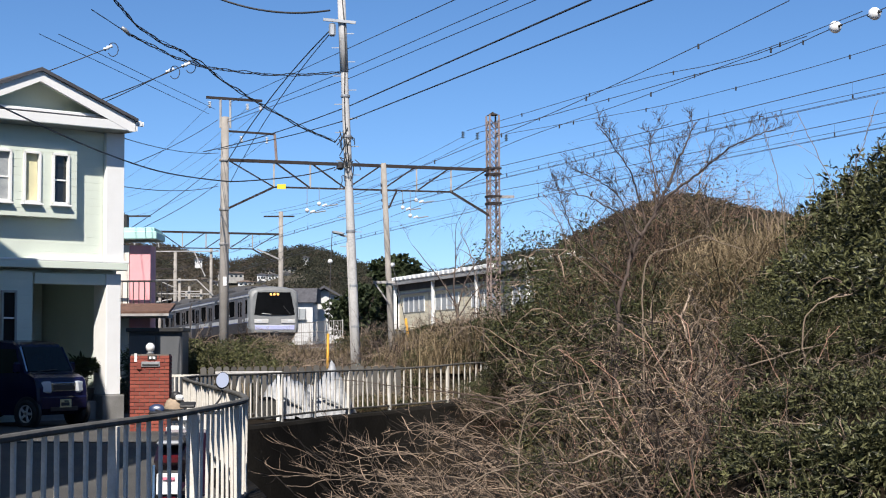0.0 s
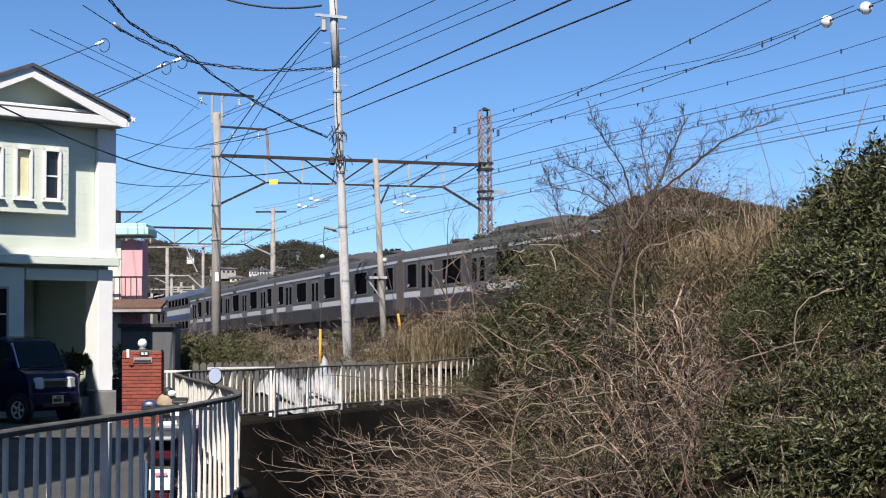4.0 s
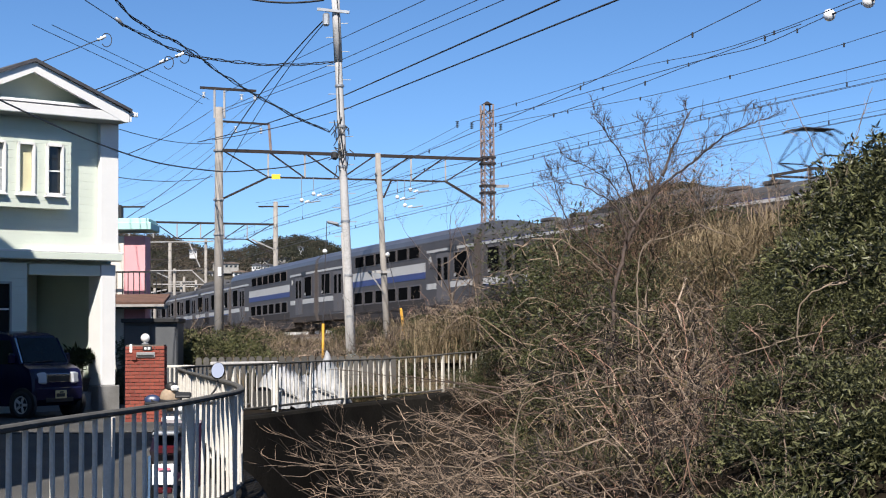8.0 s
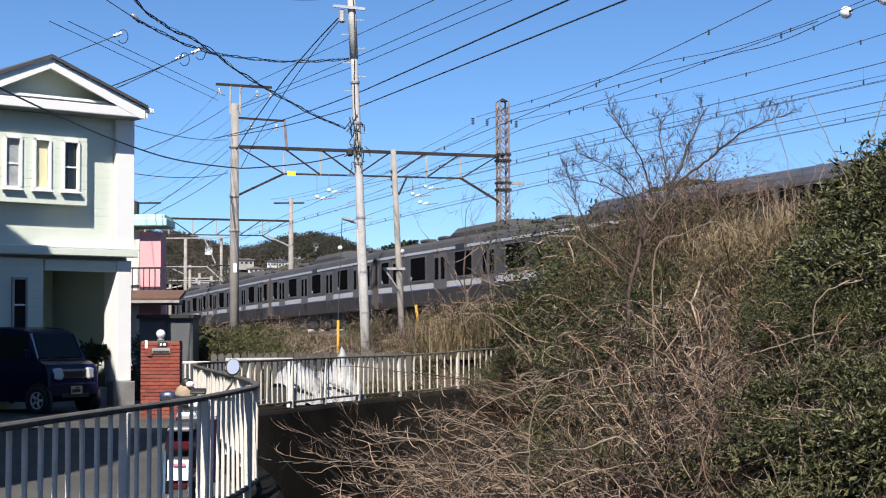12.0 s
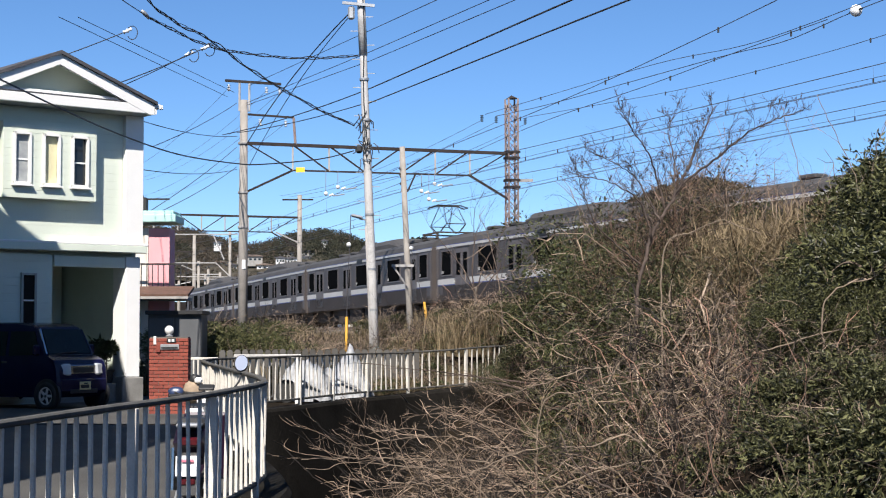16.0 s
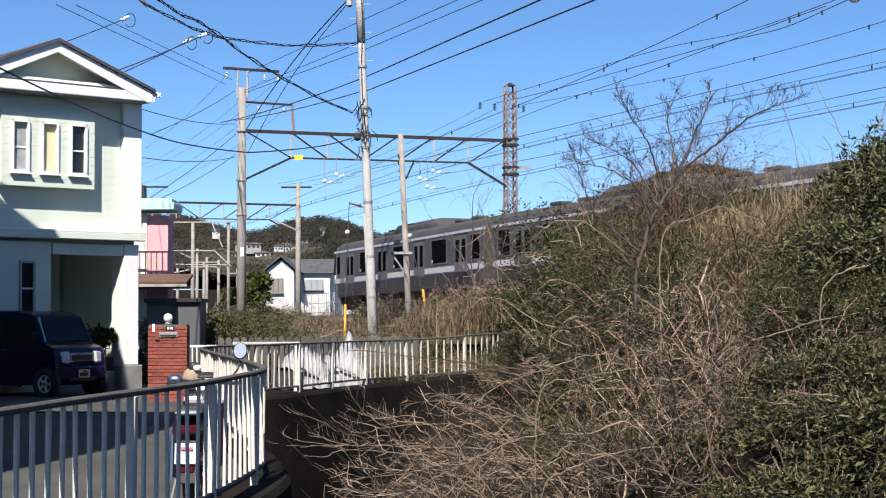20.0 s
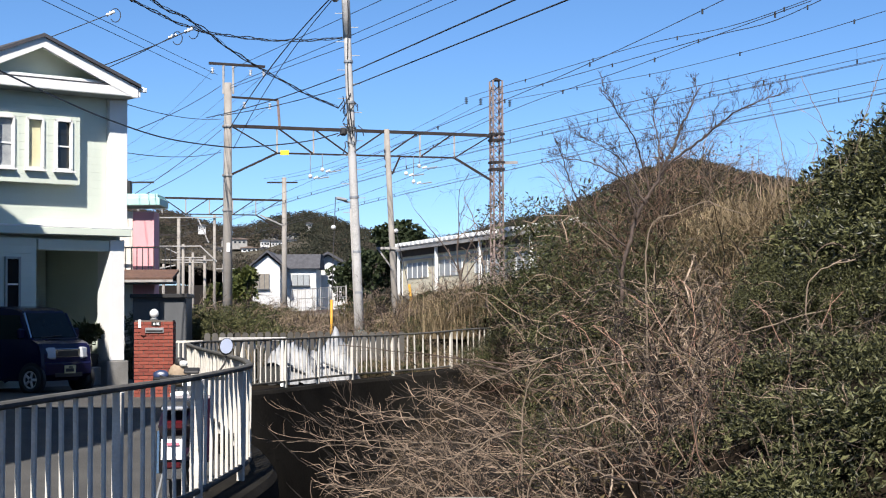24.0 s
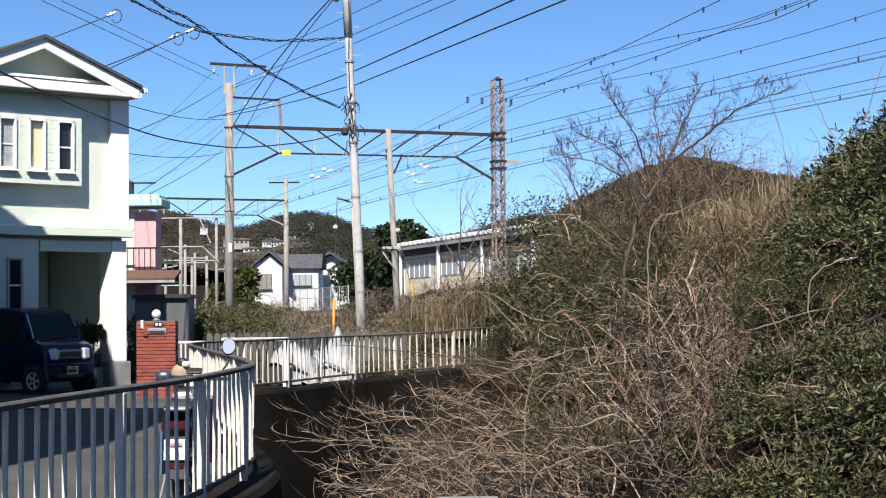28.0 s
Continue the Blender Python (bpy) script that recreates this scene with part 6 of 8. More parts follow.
for src, spots in ((reed, by_track(26, 12.6, 14.7, 64, 96, 1.3)), (weed, by_track(18, 12.6, 14.7, 64, 96, 1.3)), (reed, by_track(16, 11.0, 14.6, 46, 68, 1.15)), (weed, by_track(52, 9.5, 14.8, 45, 70, 1.35)), (ivy, by_track(18, 11.0, 14.4, 43.5, 56, 0.8)), (bramble_b, [(-0.9, 46, 1.0), (-0.2, 47, 1.0), (0.6, 45.5, 0.85), (1.3, 45, 0.85), (0.2, 49, 1.0), (-1.2, 50, 1.1), (1.2, 48, 0.95), (1.9, 44.2, 0.9), (-0.4, 44, 0.8), (1.7, 38.0, 0.7), (1.2, 39.0, 0.7), (0.9, 40.2, 0.65)])):
    for x, y, s in spots:
        m = pose(x, y, ground_z(x, y) - 0.1, 0, 0, rv.uniform(0, 360))
        copy_thing(src, m).matrix_basis = m @ Matrix.Diagonal((s, s, s * rv.uniform(0.8, 1.2), 1))
scatter(weed, [(rv.uniform(-8.8, 1.5), rv.uniform(43.5, 58), 1.05) for _ in range(40)] + [(rv.uniform(-0.8, 2.4), rv.uniform(42.8, 47), 1.0) for _ in range(14)] + [(-1.75, 39.7, 0.6), (-1.2, 40.6, 0.62), (-0.7, 41.3, 0.6), (-0.2, 42.0, 0.62), (0.3, 42.9, 0.6), (0.8, 43.6, 0.65), (-1.5, 41.2, 0.7), (-0.5, 42.6, 0.7)] + [(rv.uniform(-7.5, -4.6), rv.uniform(42, 45), 1.2) for _ in range(12)])


# ---- bare tree on the bank ----
def grow_limb(g, rnd, p, d, ln, r, depth, up=0.10):
    pts, rs = [p], [r]
    n = 7
    bend = Vector((rnd.gauss(0, 0.07), rnd.gauss(0, 0.07), up * 0.4))
    for k in range(n):
        d = (d + bend + Vector((rnd.gauss(0, 0.13), rnd.gauss(0, 0.13), rnd.gauss(0, 0.11)))).normalized()
        p = p + d * ln / n
        pts.append(p)
        rs.append(r * (1 - 0.72 * (k + 1) / n))
    g.tube(pts, rs, 5 if r > 0.015 else 3, False)
    if depth > 0:
        for k in range(rnd.randint(4, 6)):
            j = rnd.randint(3, n)
            q = pts[j]
            dd = (d + Vector((rnd.gauss(0, 0.55), rnd.gauss(0, 0.55), rnd.gauss(0.15, 0.45)))).normalized()
            grow_limb(g, rnd, q, dd, ln * rnd.uniform(0.3, 0.55), max(rs[j] * 0.62, 0.0032), depth - 1, up)


def bare_tree(x, y, label, limbs, seed, r=0.06, hgt=1.0, fine=2):
    """A leafless tree; limbs: (heading x, y, z, length) of the main boughs."""
    rnd = random.Random(seed)
    th = thing("bare_tree", (x, y, ground_z(x, y) - 0.1), label, "tree")
    part("trunk", Geo().tube([(0, 0, 0), (0.03, 0, hgt * 0.5), (0.06, 0.02, hgt + 0.1)], [r * 1.2, r, r * 0.8], 8), M_STEM, th, "", True)
    for k, (dx, dy, dz, ln) in enumerate(limbs):
        g = Geo()
        grow_limb(g, rnd, Vector((0.05, 0, hgt * rnd.uniform(0.6, 1.0))), Vector((dx, dy, dz)).normalized(), ln, r * 0.5, fine)
        part("bough", g, M_BOUGH, th)


def spreading_tree():
    """The leafless tree over the thicket: a leaning trunk and boughs that fan out over the bank."""
    rnd = random.Random(5)
    root = Vector((2.62, 24.5, ground_z(2.62, 24.5) - 0.1))
    th = thing("bare_tree", root, "leafless spreading tree with thin grey-brown branches", "tree")

    def bough(name, pts, r0, r1, shoots, ln):
        q = smooth_line([Vector(p) - root for p in pts], 0.07)
        n = len(q)
        q = [p + Vector((rnd.gauss(0, 0.008), rnd.gauss(0, 0.012), rnd.gauss(0, 0.008))) for p in q]
        g = Geo().tube(q, [r0 + (r1 - r0) * k / (n - 1) for k in range(n)], 7)
        for k in range(shoots * 8 // 5):
            j = rnd.randint(n // 5, n - 2)
            d = (q[j + 1] - q[j]).normalized() + Vector((rnd.gauss(0, 0.5), rnd.gauss(0, 0.5), rnd.gauss(0.35, 0.35)))
            grow_limb(g, rnd, q[j], d.normalized(), ln * rnd.uniform(0.35, 0.95), max((r0 + (r1 - r0) * j / n) * 0.38, 0.0052), 2, 0.10)
        part(name, g, M_BOUGH, th, "", True)

    bough("trunk", [root, (2.7, 24.5, 2.04), (2.84, 24.6, 2.64), (2.98, 24.7, 3.09), (3.28, 24.8, 3.55), (3.53, 25.0, 4.02)], 0.036, 0.022, 9, 0.6)
    bough("bough", [(3.53, 25.0, 4.02), (3.71, 25.1, 4.43), (3.87, 25.2, 4.74), (4.02, 25.3, 5.08)], 0.024, 0.007, 10, 0.5)
    bough("bough", [(3.43, 25.0, 3.82), (3.91, 25.0, 4.16), (4.46, 24.8, 4.6), (4.93, 24.6, 4.8), (5.21, 24.5, 4.89)], 0.022, 0.006, 13, 0.5)
    bough("bough", [(3.18, 24.8, 3.37), (3.04, 24.7, 3.88), (2.88, 24.5, 4.25), (2.62, 24.3, 4.6), (2.42, 24.2, 4.85)], 0.018, 0.005, 10, 0.5)
    bough("bough", [(2.93, 24.6, 2.98), (2.74, 24.5, 3.53), (2.25, 24.4, 3.82), (1.77, 24.3, 3.88)], 0.016, 0.005, 10, 0.5)
    bough("bough", [(2.8, 24.6, 2.55), (2.16, 24.5, 3.11), (1.92, 24.4, 3.57), (1.78, 24.3, 4.07)], 0.016, 0.005, 10, 0.5)
    bough("bough", [(3.08, 24.7, 3.24), (2.77, 24.9, 3.86), (2.48, 25.0, 4.13), (2.14, 25.1, 4.28)], 0.015, 0.005, 10, 0.45)
    bough("bough", [(3.32, 24.9, 3.64), (3.37, 25.2, 4.15), (3.32, 25.4, 4.61), (3.38, 25.5, 4.93)], 0.016, 0.006, 10, 0.5)


spreading_tree()


def dead_canes():
    """Single long pale canes and whips that stand out of the thicket."""
    for pts, r, label in (([(2.84, 22.5, 2.6), (3.23, 22.5, 2.92), (3.62, 22.4, 3.09), (3.84, 22.3, 3.0), (4.2, 22.2, 2.87)], 0.016, "long pale dead cane arching over the straw"),
                          ([(5.10, 20.5, 2.6), (5.02, 20.5, 3.43), (4.84, 20.6, 3.94), (4.57, 20.8, 4.64)], 0.009, "thin bare whip above the evergreen shrubs"),
                          ([(5.15, 20.5, 2.6), (5.23, 20.5, 3.64), (5.36, 20.4, 4.13), (5.52, 20.3, 4.68)], 0.009, "thin bare whip above the evergreen shrubs"),
                          ([(4.7, 22.0, 2.8), (4.59, 22.0, 3.86), (4.48, 22.0, 4.26), (4.4, 22.0, 4.65)], 0.008, "thin bare whip above the evergreen shrubs"),
                          ([(3.0, 18.0, 1.15), (3.6, 17.6, 1.45), (4.3, 17.3, 1.62), (4.7, 17.2, 1.60)], 0.012, "long pale dead cane lying over the shrubs"),
                          ([(4.0, 17.8, 1.9), (4.5, 17.6, 2.15), (4.95, 17.5, 2.25)], 0.012, "long pale dead cane lying over the shrubs"),
                          ([(0.9, 17.2, -0.3), (1.2, 17.0, 0.02), (1.7, 16.9, 0.20), (2.3, 16.9, 0.26)], 0.014, "long pale dead cane lying over the brambles"),
                          ([(1.0, 19.8, 0.55), (1.5, 19.7, 0.85), (2.1, 19.6, 0.97), (2.5, 19.6, 1.05)], 0.013, "long pale dead cane lying over the brambles"),
                          ([(2.2, 16.0, -0.1), (1.6, 15.8, 0.0), (1.15, 15.8, 0.28), (0.98, 15.9, 0.62)], 0.016, "forked dark stem over the brambles")):
        o = Vector((pts[0][0], pts[0][1], ground_z(pts[0][0], pts[0][1])))
        th = thing("dead_cane", o, label, "branch", "dead canes")
        q = smooth_line([Vector(p) - o for p in [o] + pts], 0.09)
        n = len(q)
        rnd = random.Random(int(pts[0][0] * 100))
        q = [p + Vector((rnd.gauss(0, 0.006), rnd.gauss(0, 0.006), rnd.gauss(0, 0.006))) for p in q]
        part("stem", Geo().tube(q, [r * (1 - 0.6 * k / n) for k in range(n)], 6), M_BOUGH if "dark" in label else M_CANE, th, "", True)
        for j in (n * 6 // 10, n * 8 // 10):
            g = Geo()
            grow_limb(g, rnd, q[j], ((q[j] - q[j - 1]).normalized() + Vector((rnd.gauss(0, 0.5), 0, 0.4))).normalized(), 0.45, r * 0.4, 1)
            part("side_shoot", g, M_BOUGH if "dark" in label else M_CANE, th)


dead_canes()


def reaching_stems():
    """Bare stems that arch out from the bank over the dark channel, with upturned shoots."""
    rnd = random.Random(77)
    for pts, r in (([(0.34, 17.5, 0.16), (-0.20, 17.4, 0.21), (-0.73, 17.2, 0.25), (-1.12, 17.1, 0.26), (-1.60, 16.9, 0.27)], 0.013), ([(0.07, 17.0, 0.07), (-0.58, 16.9, 0.19), (-1.09, 16.7, 0.24), (-1.34, 16.6, 0.18), (-1.55, 16.4, 0.22)], 0.012),
                   ([(-0.16, 19.0, 0.31), (-0.80, 18.9, 0.32), (-1.13, 18.7, 0.28), (-1.41, 18.6, 0.47)], 0.012), ([(-0.62, 18.0, 0.21), (-1.03, 17.9, 0.28), (-1.29, 17.7, 0.38), (-1.42, 17.6, 0.49)], 0.010),
                   ([(-0.36, 20.5, 0.30), (-1.02, 20.4, 0.35), (-1.22, 20.2, 0.55), (-1.31, 20.1, 0.74)], 0.012), ([(-0.19, 16.2, 0.02), (-0.68, 16.1, 0.09), (-1.04, 15.9, 0.15), (-1.15, 15.8, 0.22)], 0.011),
                   ([(-0.18, 15.6, -0.11), (-0.66, 15.4, -0.07), (-0.88, 15.3, -0.04), (-1.11, 15.2, 0.01)], 0.010), ([(1.33, 16.4, 0.42), (0.94, 16.2, 0.43), (0.56, 16.1, 0.37), (0.06, 15.9, 0.16), (-0.48, 15.8, -0.09), (-0.78, 15.6, -0.16)], 0.014),
                   ([(1.71, 21.0, 1.10), (1.24, 20.9, 0.95), (0.79, 20.7, 0.83), (0.50, 20.6, 0.71), (0.15, 20.4, 0.47)], 0.014)):
        o = Vector((pts[0][0] + 0.9, pts[0][1] + 0.3, ground_z(pts[0][0] + 0.9, pts[0][1] + 0.3) - 0.05))
        th = thing("arching_bramble", o, "long bare grey-brown bramble arching out over the channel", "bramble", "brambles over the channel")
        q = smooth_line([Vector(p) - o for p in [o, (o + Vector(pts[0])) / 2 + Vector((0, 0, 0.35))] + pts], 0.06)
        n = len(q)
        q = [p + Vector((rnd.gauss(0, 0.006), rnd.gauss(0, 0.01), rnd.gauss(0, 0.006))) for p in q]
        part("stem", Geo().tube(q, [r * 0.8 * (1 - 0.66 * k / n) for k in range(n)], 5), M_CANE, th, "", True)
        g = Geo()
        for k in range(22):
            j = rnd.randint(n * 3 // 10, n - 3)
            d = (q[j + 1] - q[j]).normalized() + Vector((rnd.gauss(0, 0.3), rnd.gauss(0, 0.45), rnd.gauss(0.25, 0.4)))
            grow_limb(g, rnd, q[j], d.normalized(), rnd.uniform(0.2, 0.55), 0.0046, 1, 0.10)
        part("shoot_tangle", g, M_TWIG, th)["kind"] = "stuff"


reaching_stems()


def culvert_block():
    """Pale coping stone of a culvert head at the foot of the brambles."""
    th = thing("culvert_head", (0.2, 14.9, -2.71), "pale concrete culvert head under the brambles", "concrete block")
    part("body", Geo().box((0, 0, 1.2), 0.50, 0.30, 2.5), M_OLDCONC, th)
    part("coping", Geo().box((0, 0, 2.53), 0.56, 0.36, 0.14, 0.008), M_BASE, th)


culvert_block()
bare_tree(0.55, 50.0, "thin pale leafless sapling behind the railing", [(-0.4, 0, 1, 2.6), (0.3, 0, 1, 3.0), (0.1, 0.1, 1, 2.9), (0.6, 0, 1, 2.2), (-0.15, 0, 1, 2.8)], 7, 0.05, 1.3)
bare_tree(1.1, 47.0, "thin leafless sapling among the weeds", [(-0.5, 0, 1, 2.0), (0.2, 0, 1, 2.3), (-0.1, 0.1, 1, 2.2)], 8, 0.03, 1.0)
bare_tree(-1.85, 47.5, "dark bare shrub beside the utility pole", [(-0.3, 0, 1, 1.7), (0.35, 0, 1, 2.0), (0.0, 0.1, 1, 1.9), (0.6, 0, 1, 1.7), (-0.55, 0, 1, 1.5), (0.85, 0, 1, 1.6)], 9, 0.05, 0.4)


def hanging_bough():
    """A long thin dead branch that reaches out of the bank over the end of the railing."""
    rnd = random.Random(19)
    th = thing("fallen_branch", (2.3, 36.6, ground_z(2.3, 36.6)), "long thin bare branch reaching out over the railing", "branch")
    g = Geo()
    grow_limb(g, rnd, Vector((0, 0, 0.0)), Vector((-0.9, 0.1, 0.42)), 2.2, 0.026, 1, 0.0)
    grow_limb(g, rnd, Vector((-0.3, 0, 0.2)), Vector((-1.0, 0.2, 0.22)), 4.4, 0.022, 1, -0.05)
    part("bough", g, M_BOUGH, th)


hanging_bough()


# ---- what lies beyond the tracks ----
def crowns(rnd, spots, material, name, label, size=0.9, quads=46):
    """Far woods: crowns of loose leaf clumps, joined as one mass."""
    g = Geo()
    for x, y, z, r in spots:
        for k in range(quads):
            d = Vector((rnd.gauss(0, 1), rnd.gauss(0, 1), rnd.gauss(0.35, 0.9))).normalized()
            p = Vector((x, y, z)) + Vector((d.x * r, d.y * r, d.z * r * 0.85)) * rnd.uniform(0.6, 1.05)
            a = Vector((rnd.gauss(0, 1), rnd.gauss(0, 1), rnd.gauss(0, 1))).normalized() * size * rnd.uniform(0.5, 1.1) * r * 0.36
            b = a.cross(Vector((rnd.gauss(0, 1), rnd.gauss(0, 1), rnd.gauss(0, 1)))).normalized() * a.length
            i = len(g.v)
            g.v += [p - a, p + b, p + a * 0.8, p - b * 0.9]
            g.f.append((i, i + 1, i + 2, i + 3))
    return tagged(g.done(name, material), label, "woods", kind="stuff")


def ridge(x):
    """Height of the far ridge above x, at 300 m."""
    return 18.0 + 2.6 * math.exp(-((x + 27) / 9) ** 2) + 3.6 * math.exp(-((x + 56) / 14) ** 2) + -2.2 * math.exp(-((x - 2) / 11) ** 2) + 3.5 * math.exp(-((x - 22) / 12) ** 2) + 0.8 * math.sin(x * 0.21)


def make_hills():
    rnd = random.Random(3)
    g = Geo()
    xs = [-160 + 4 * k for k in range(81)]
    rows = [(430, 0.45), (480, 0.66), (540, 0.88), (600, 1.0), (680, 0.9), (760, 0.5)]
    for y, q in rows:
        g.v += [(x * y / 300, y, (ridge(x) * q * 0.92 - 1.2) * 2 + rnd.uniform(-0.6, 0.6)) for x in xs]
    w = len(xs)
    g.f = [(j * w + i, j * w + i + 1, (j + 1) * w + i + 1, (j + 1) * w + i) for j in range(len(rows) - 1) for i in range(w - 1)]
    tagged(g.done("hill", M_SLOPE, smooth=True), "low wooded hill behind the town", "hill", kind="structure")
    green, bare = [], []
    for k in range(2000):
        q = rnd.random()
        y = 424 + 184 * q
        x = rnd.uniform(-80, 45)
        t = np.interp(y, [r[0] for r in rows], [r[1] for r in rows])
        z = (ridge(x) * t * 0.92 - 1.2) * 2
        near = -69 < x * y / 300 < -36 and 440 < y < 488
        spot = (x * y / 300, y, z + 0.3, rnd.uniform(0.9, 1.7)) if near else (x * y / 300, y, z + 1.2, rnd.uniform(2.0, 3.9))
        (bare if (x < -33 and rnd.random() < 0.75) or rnd.random() < 0.3 else green).append(spot)
    crowns(rnd, green, M_WOODS, "hill_woods", "dark evergreen woods on the far hill", 0.27, 150)
    crowns(rnd, bare, M_WOODSB, "bare_woods", "bare brown winter woods on the far hill", 0.2, 150)


def knoll_top(x):
    """Skyline of the wooded knoll behind the station, at 260 m."""
    return float(np.interp(x, [-8, 8, 10.7, 15.2, 20, 25.2, 29.7, 34.2, 38.5, 42.3, 50, 57.6, 75, 95], [10.8, 13.6, 14.4, 16.0, 18.7, 21.4, 23.6, 25.6, 26.6, 26.0, 24.0, 22.6, 22.5, 19]))


def make_knoll():
    rnd = random.Random(41)
    rows = [(205, 0.30), (222, 0.62), (240, 0.88), (260, 1.0), (285, 0.95), (320, 0.5)]
    xs = [-14 + 4 * k for k in range(28)]
    g = Geo()
    for y, q in rows:
        g.v += [(x * y / 260, y, (knoll_top(x) - 1.6) * q + rnd.uniform(-0.3, 0.3)) for x in xs]
    w = len(xs)
    g.f = [(j * w + i, j * w + i + 1, (j + 1) * w + i + 1, (j + 1) * w + i) for j in range(len(rows) - 1) for i in range(w - 1)]
    tagged(g.done("knoll", M_SLOPE, smooth=True), "steep wooded knoll behind the station", "hill", kind="structure")
    green, bare = [], []
    for k in range(1900):
        y, x = rnd.uniform(206, 266), rnd.uniform(-12, 72)
        z = (knoll_top(x) - 1.6) * float(np.interp(y, [r[0] for r in rows], [r[1] for r in rows]))
        (green if rnd.random() < 0.4 else bare).append((x * y / 260, y, z + 0.5, rnd.uniform(0.9, 1.9)))
    crowns(rnd, green, M_WOODS, "knoll_woods", "dull evergreen woods on the knoll", 0.4, 80)
    crowns(rnd, bare, M_WOODSB, "knoll_bare_woods", "bare brown winter woods on the knoll", 0.34, 90)


make_hills()
make_knoll()


M_RENDER = mat("white_render", (0.60, 0.60, 0.585), (0.52, 0.52, 0.505), 0.75, scale=1.5)


def far_house(x, y, z, w, d, h, turn, wall, roof, rise=1.4, label="small white house on the hillside", wins=((-0.25, 0.55), (0.22, 0.55))):
    th = thing("hillside_house", pose(x, y, z, 0, 0, turn), label, "house", "houses on the hillside")
    part("wall", Geo().box((0, 0, h / 2 - 0.5), w, d, h + 1.0), wall, th)
    part("roof", Geo().prism(pose(0, 0, 0), [(-w / 2 - 0.4, h - 0.05), (w / 2 + 0.4, h - 0.05), (w / 2 + 0.4, h + 0.12), (0, h + rise), (-w / 2 - 0.4, h + 0.12)], -d / 2 - 0.4, d / 2 + 0.4), roof, th)
    for wx, wz in wins:
        part("window", Geo().box((wx * w, -d / 2 - 0.01, h * wz), w * 0.16, 0.06, h * 0.3), M_GLASS, th)
    return th


# houses on the slope above the station
for x, y, z, w, h, turn, wall, roof in ((-59.9, 486, 21.2, 4.4, 1.6, 12, M_CONC, M_ROOF_BR), (-63.8, 492, 22.2, 3.6, 1.2, -8, M_CONC, M_ROOF_BR), (-52.4, 488, 20.7, 2.8, 1.7, 6, M_RENDER, M_ROOF), (-48.6, 487, 20.6, 3.2, 1.6, -6, M_RENDER, M_ROOF), (-44.9, 488, 21.0, 3.0, 1.6, 10, M_RENDER, M_ROOF),
                                        (-51.0, 494, 23.2, 4.2, 1.1, -4, M_CONC, M_ROOF), (-45.4, 494, 23.3, 5.0, 1.2, 5, M_CONC, M_ROOF), (-56.6, 484, 18.9, 4.6, 1.2, 3, M_RENDER, M_ROOF_BR), (-52.0, 484, 18.8, 2.6, 1.1, -12, M_CREAM, M_ROOF), (-73.0, 500, 26.4, 2.2, 1.3, 8, M_RENDER, M_ROOF), (-40.2, 500, 26.9, 1.5, 1.2, 0, M_RENDER, M_ROOF),
                                        (-66.5, 484, 18.6, 3.0, 1.5, 14, M_CONC, M_ROOF), (-70.5, 486, 19.6, 2.6, 1.4, -10, M_CREAM, M_ROOF_BR), (-76.0, 488, 20.4, 3.0, 1.5, 8, M_RENDER, M_ROOF), (-80.5, 486, 18.8, 2.8, 1.4, -5, M_CONC, M_ROOF)):
    far_house(x, y, z + 1.4, w, 3.2, h + 0.3, turn, wall, roof, 0.55, wins=((-0.3, 0.55), (0.0, 0.55), (0.3, 0.55)))


M_SHUTTER = mat("brown_shutter", (0.26, 0.235, 0.19), (0.19, 0.17, 0.14), 0.7, scale=5)


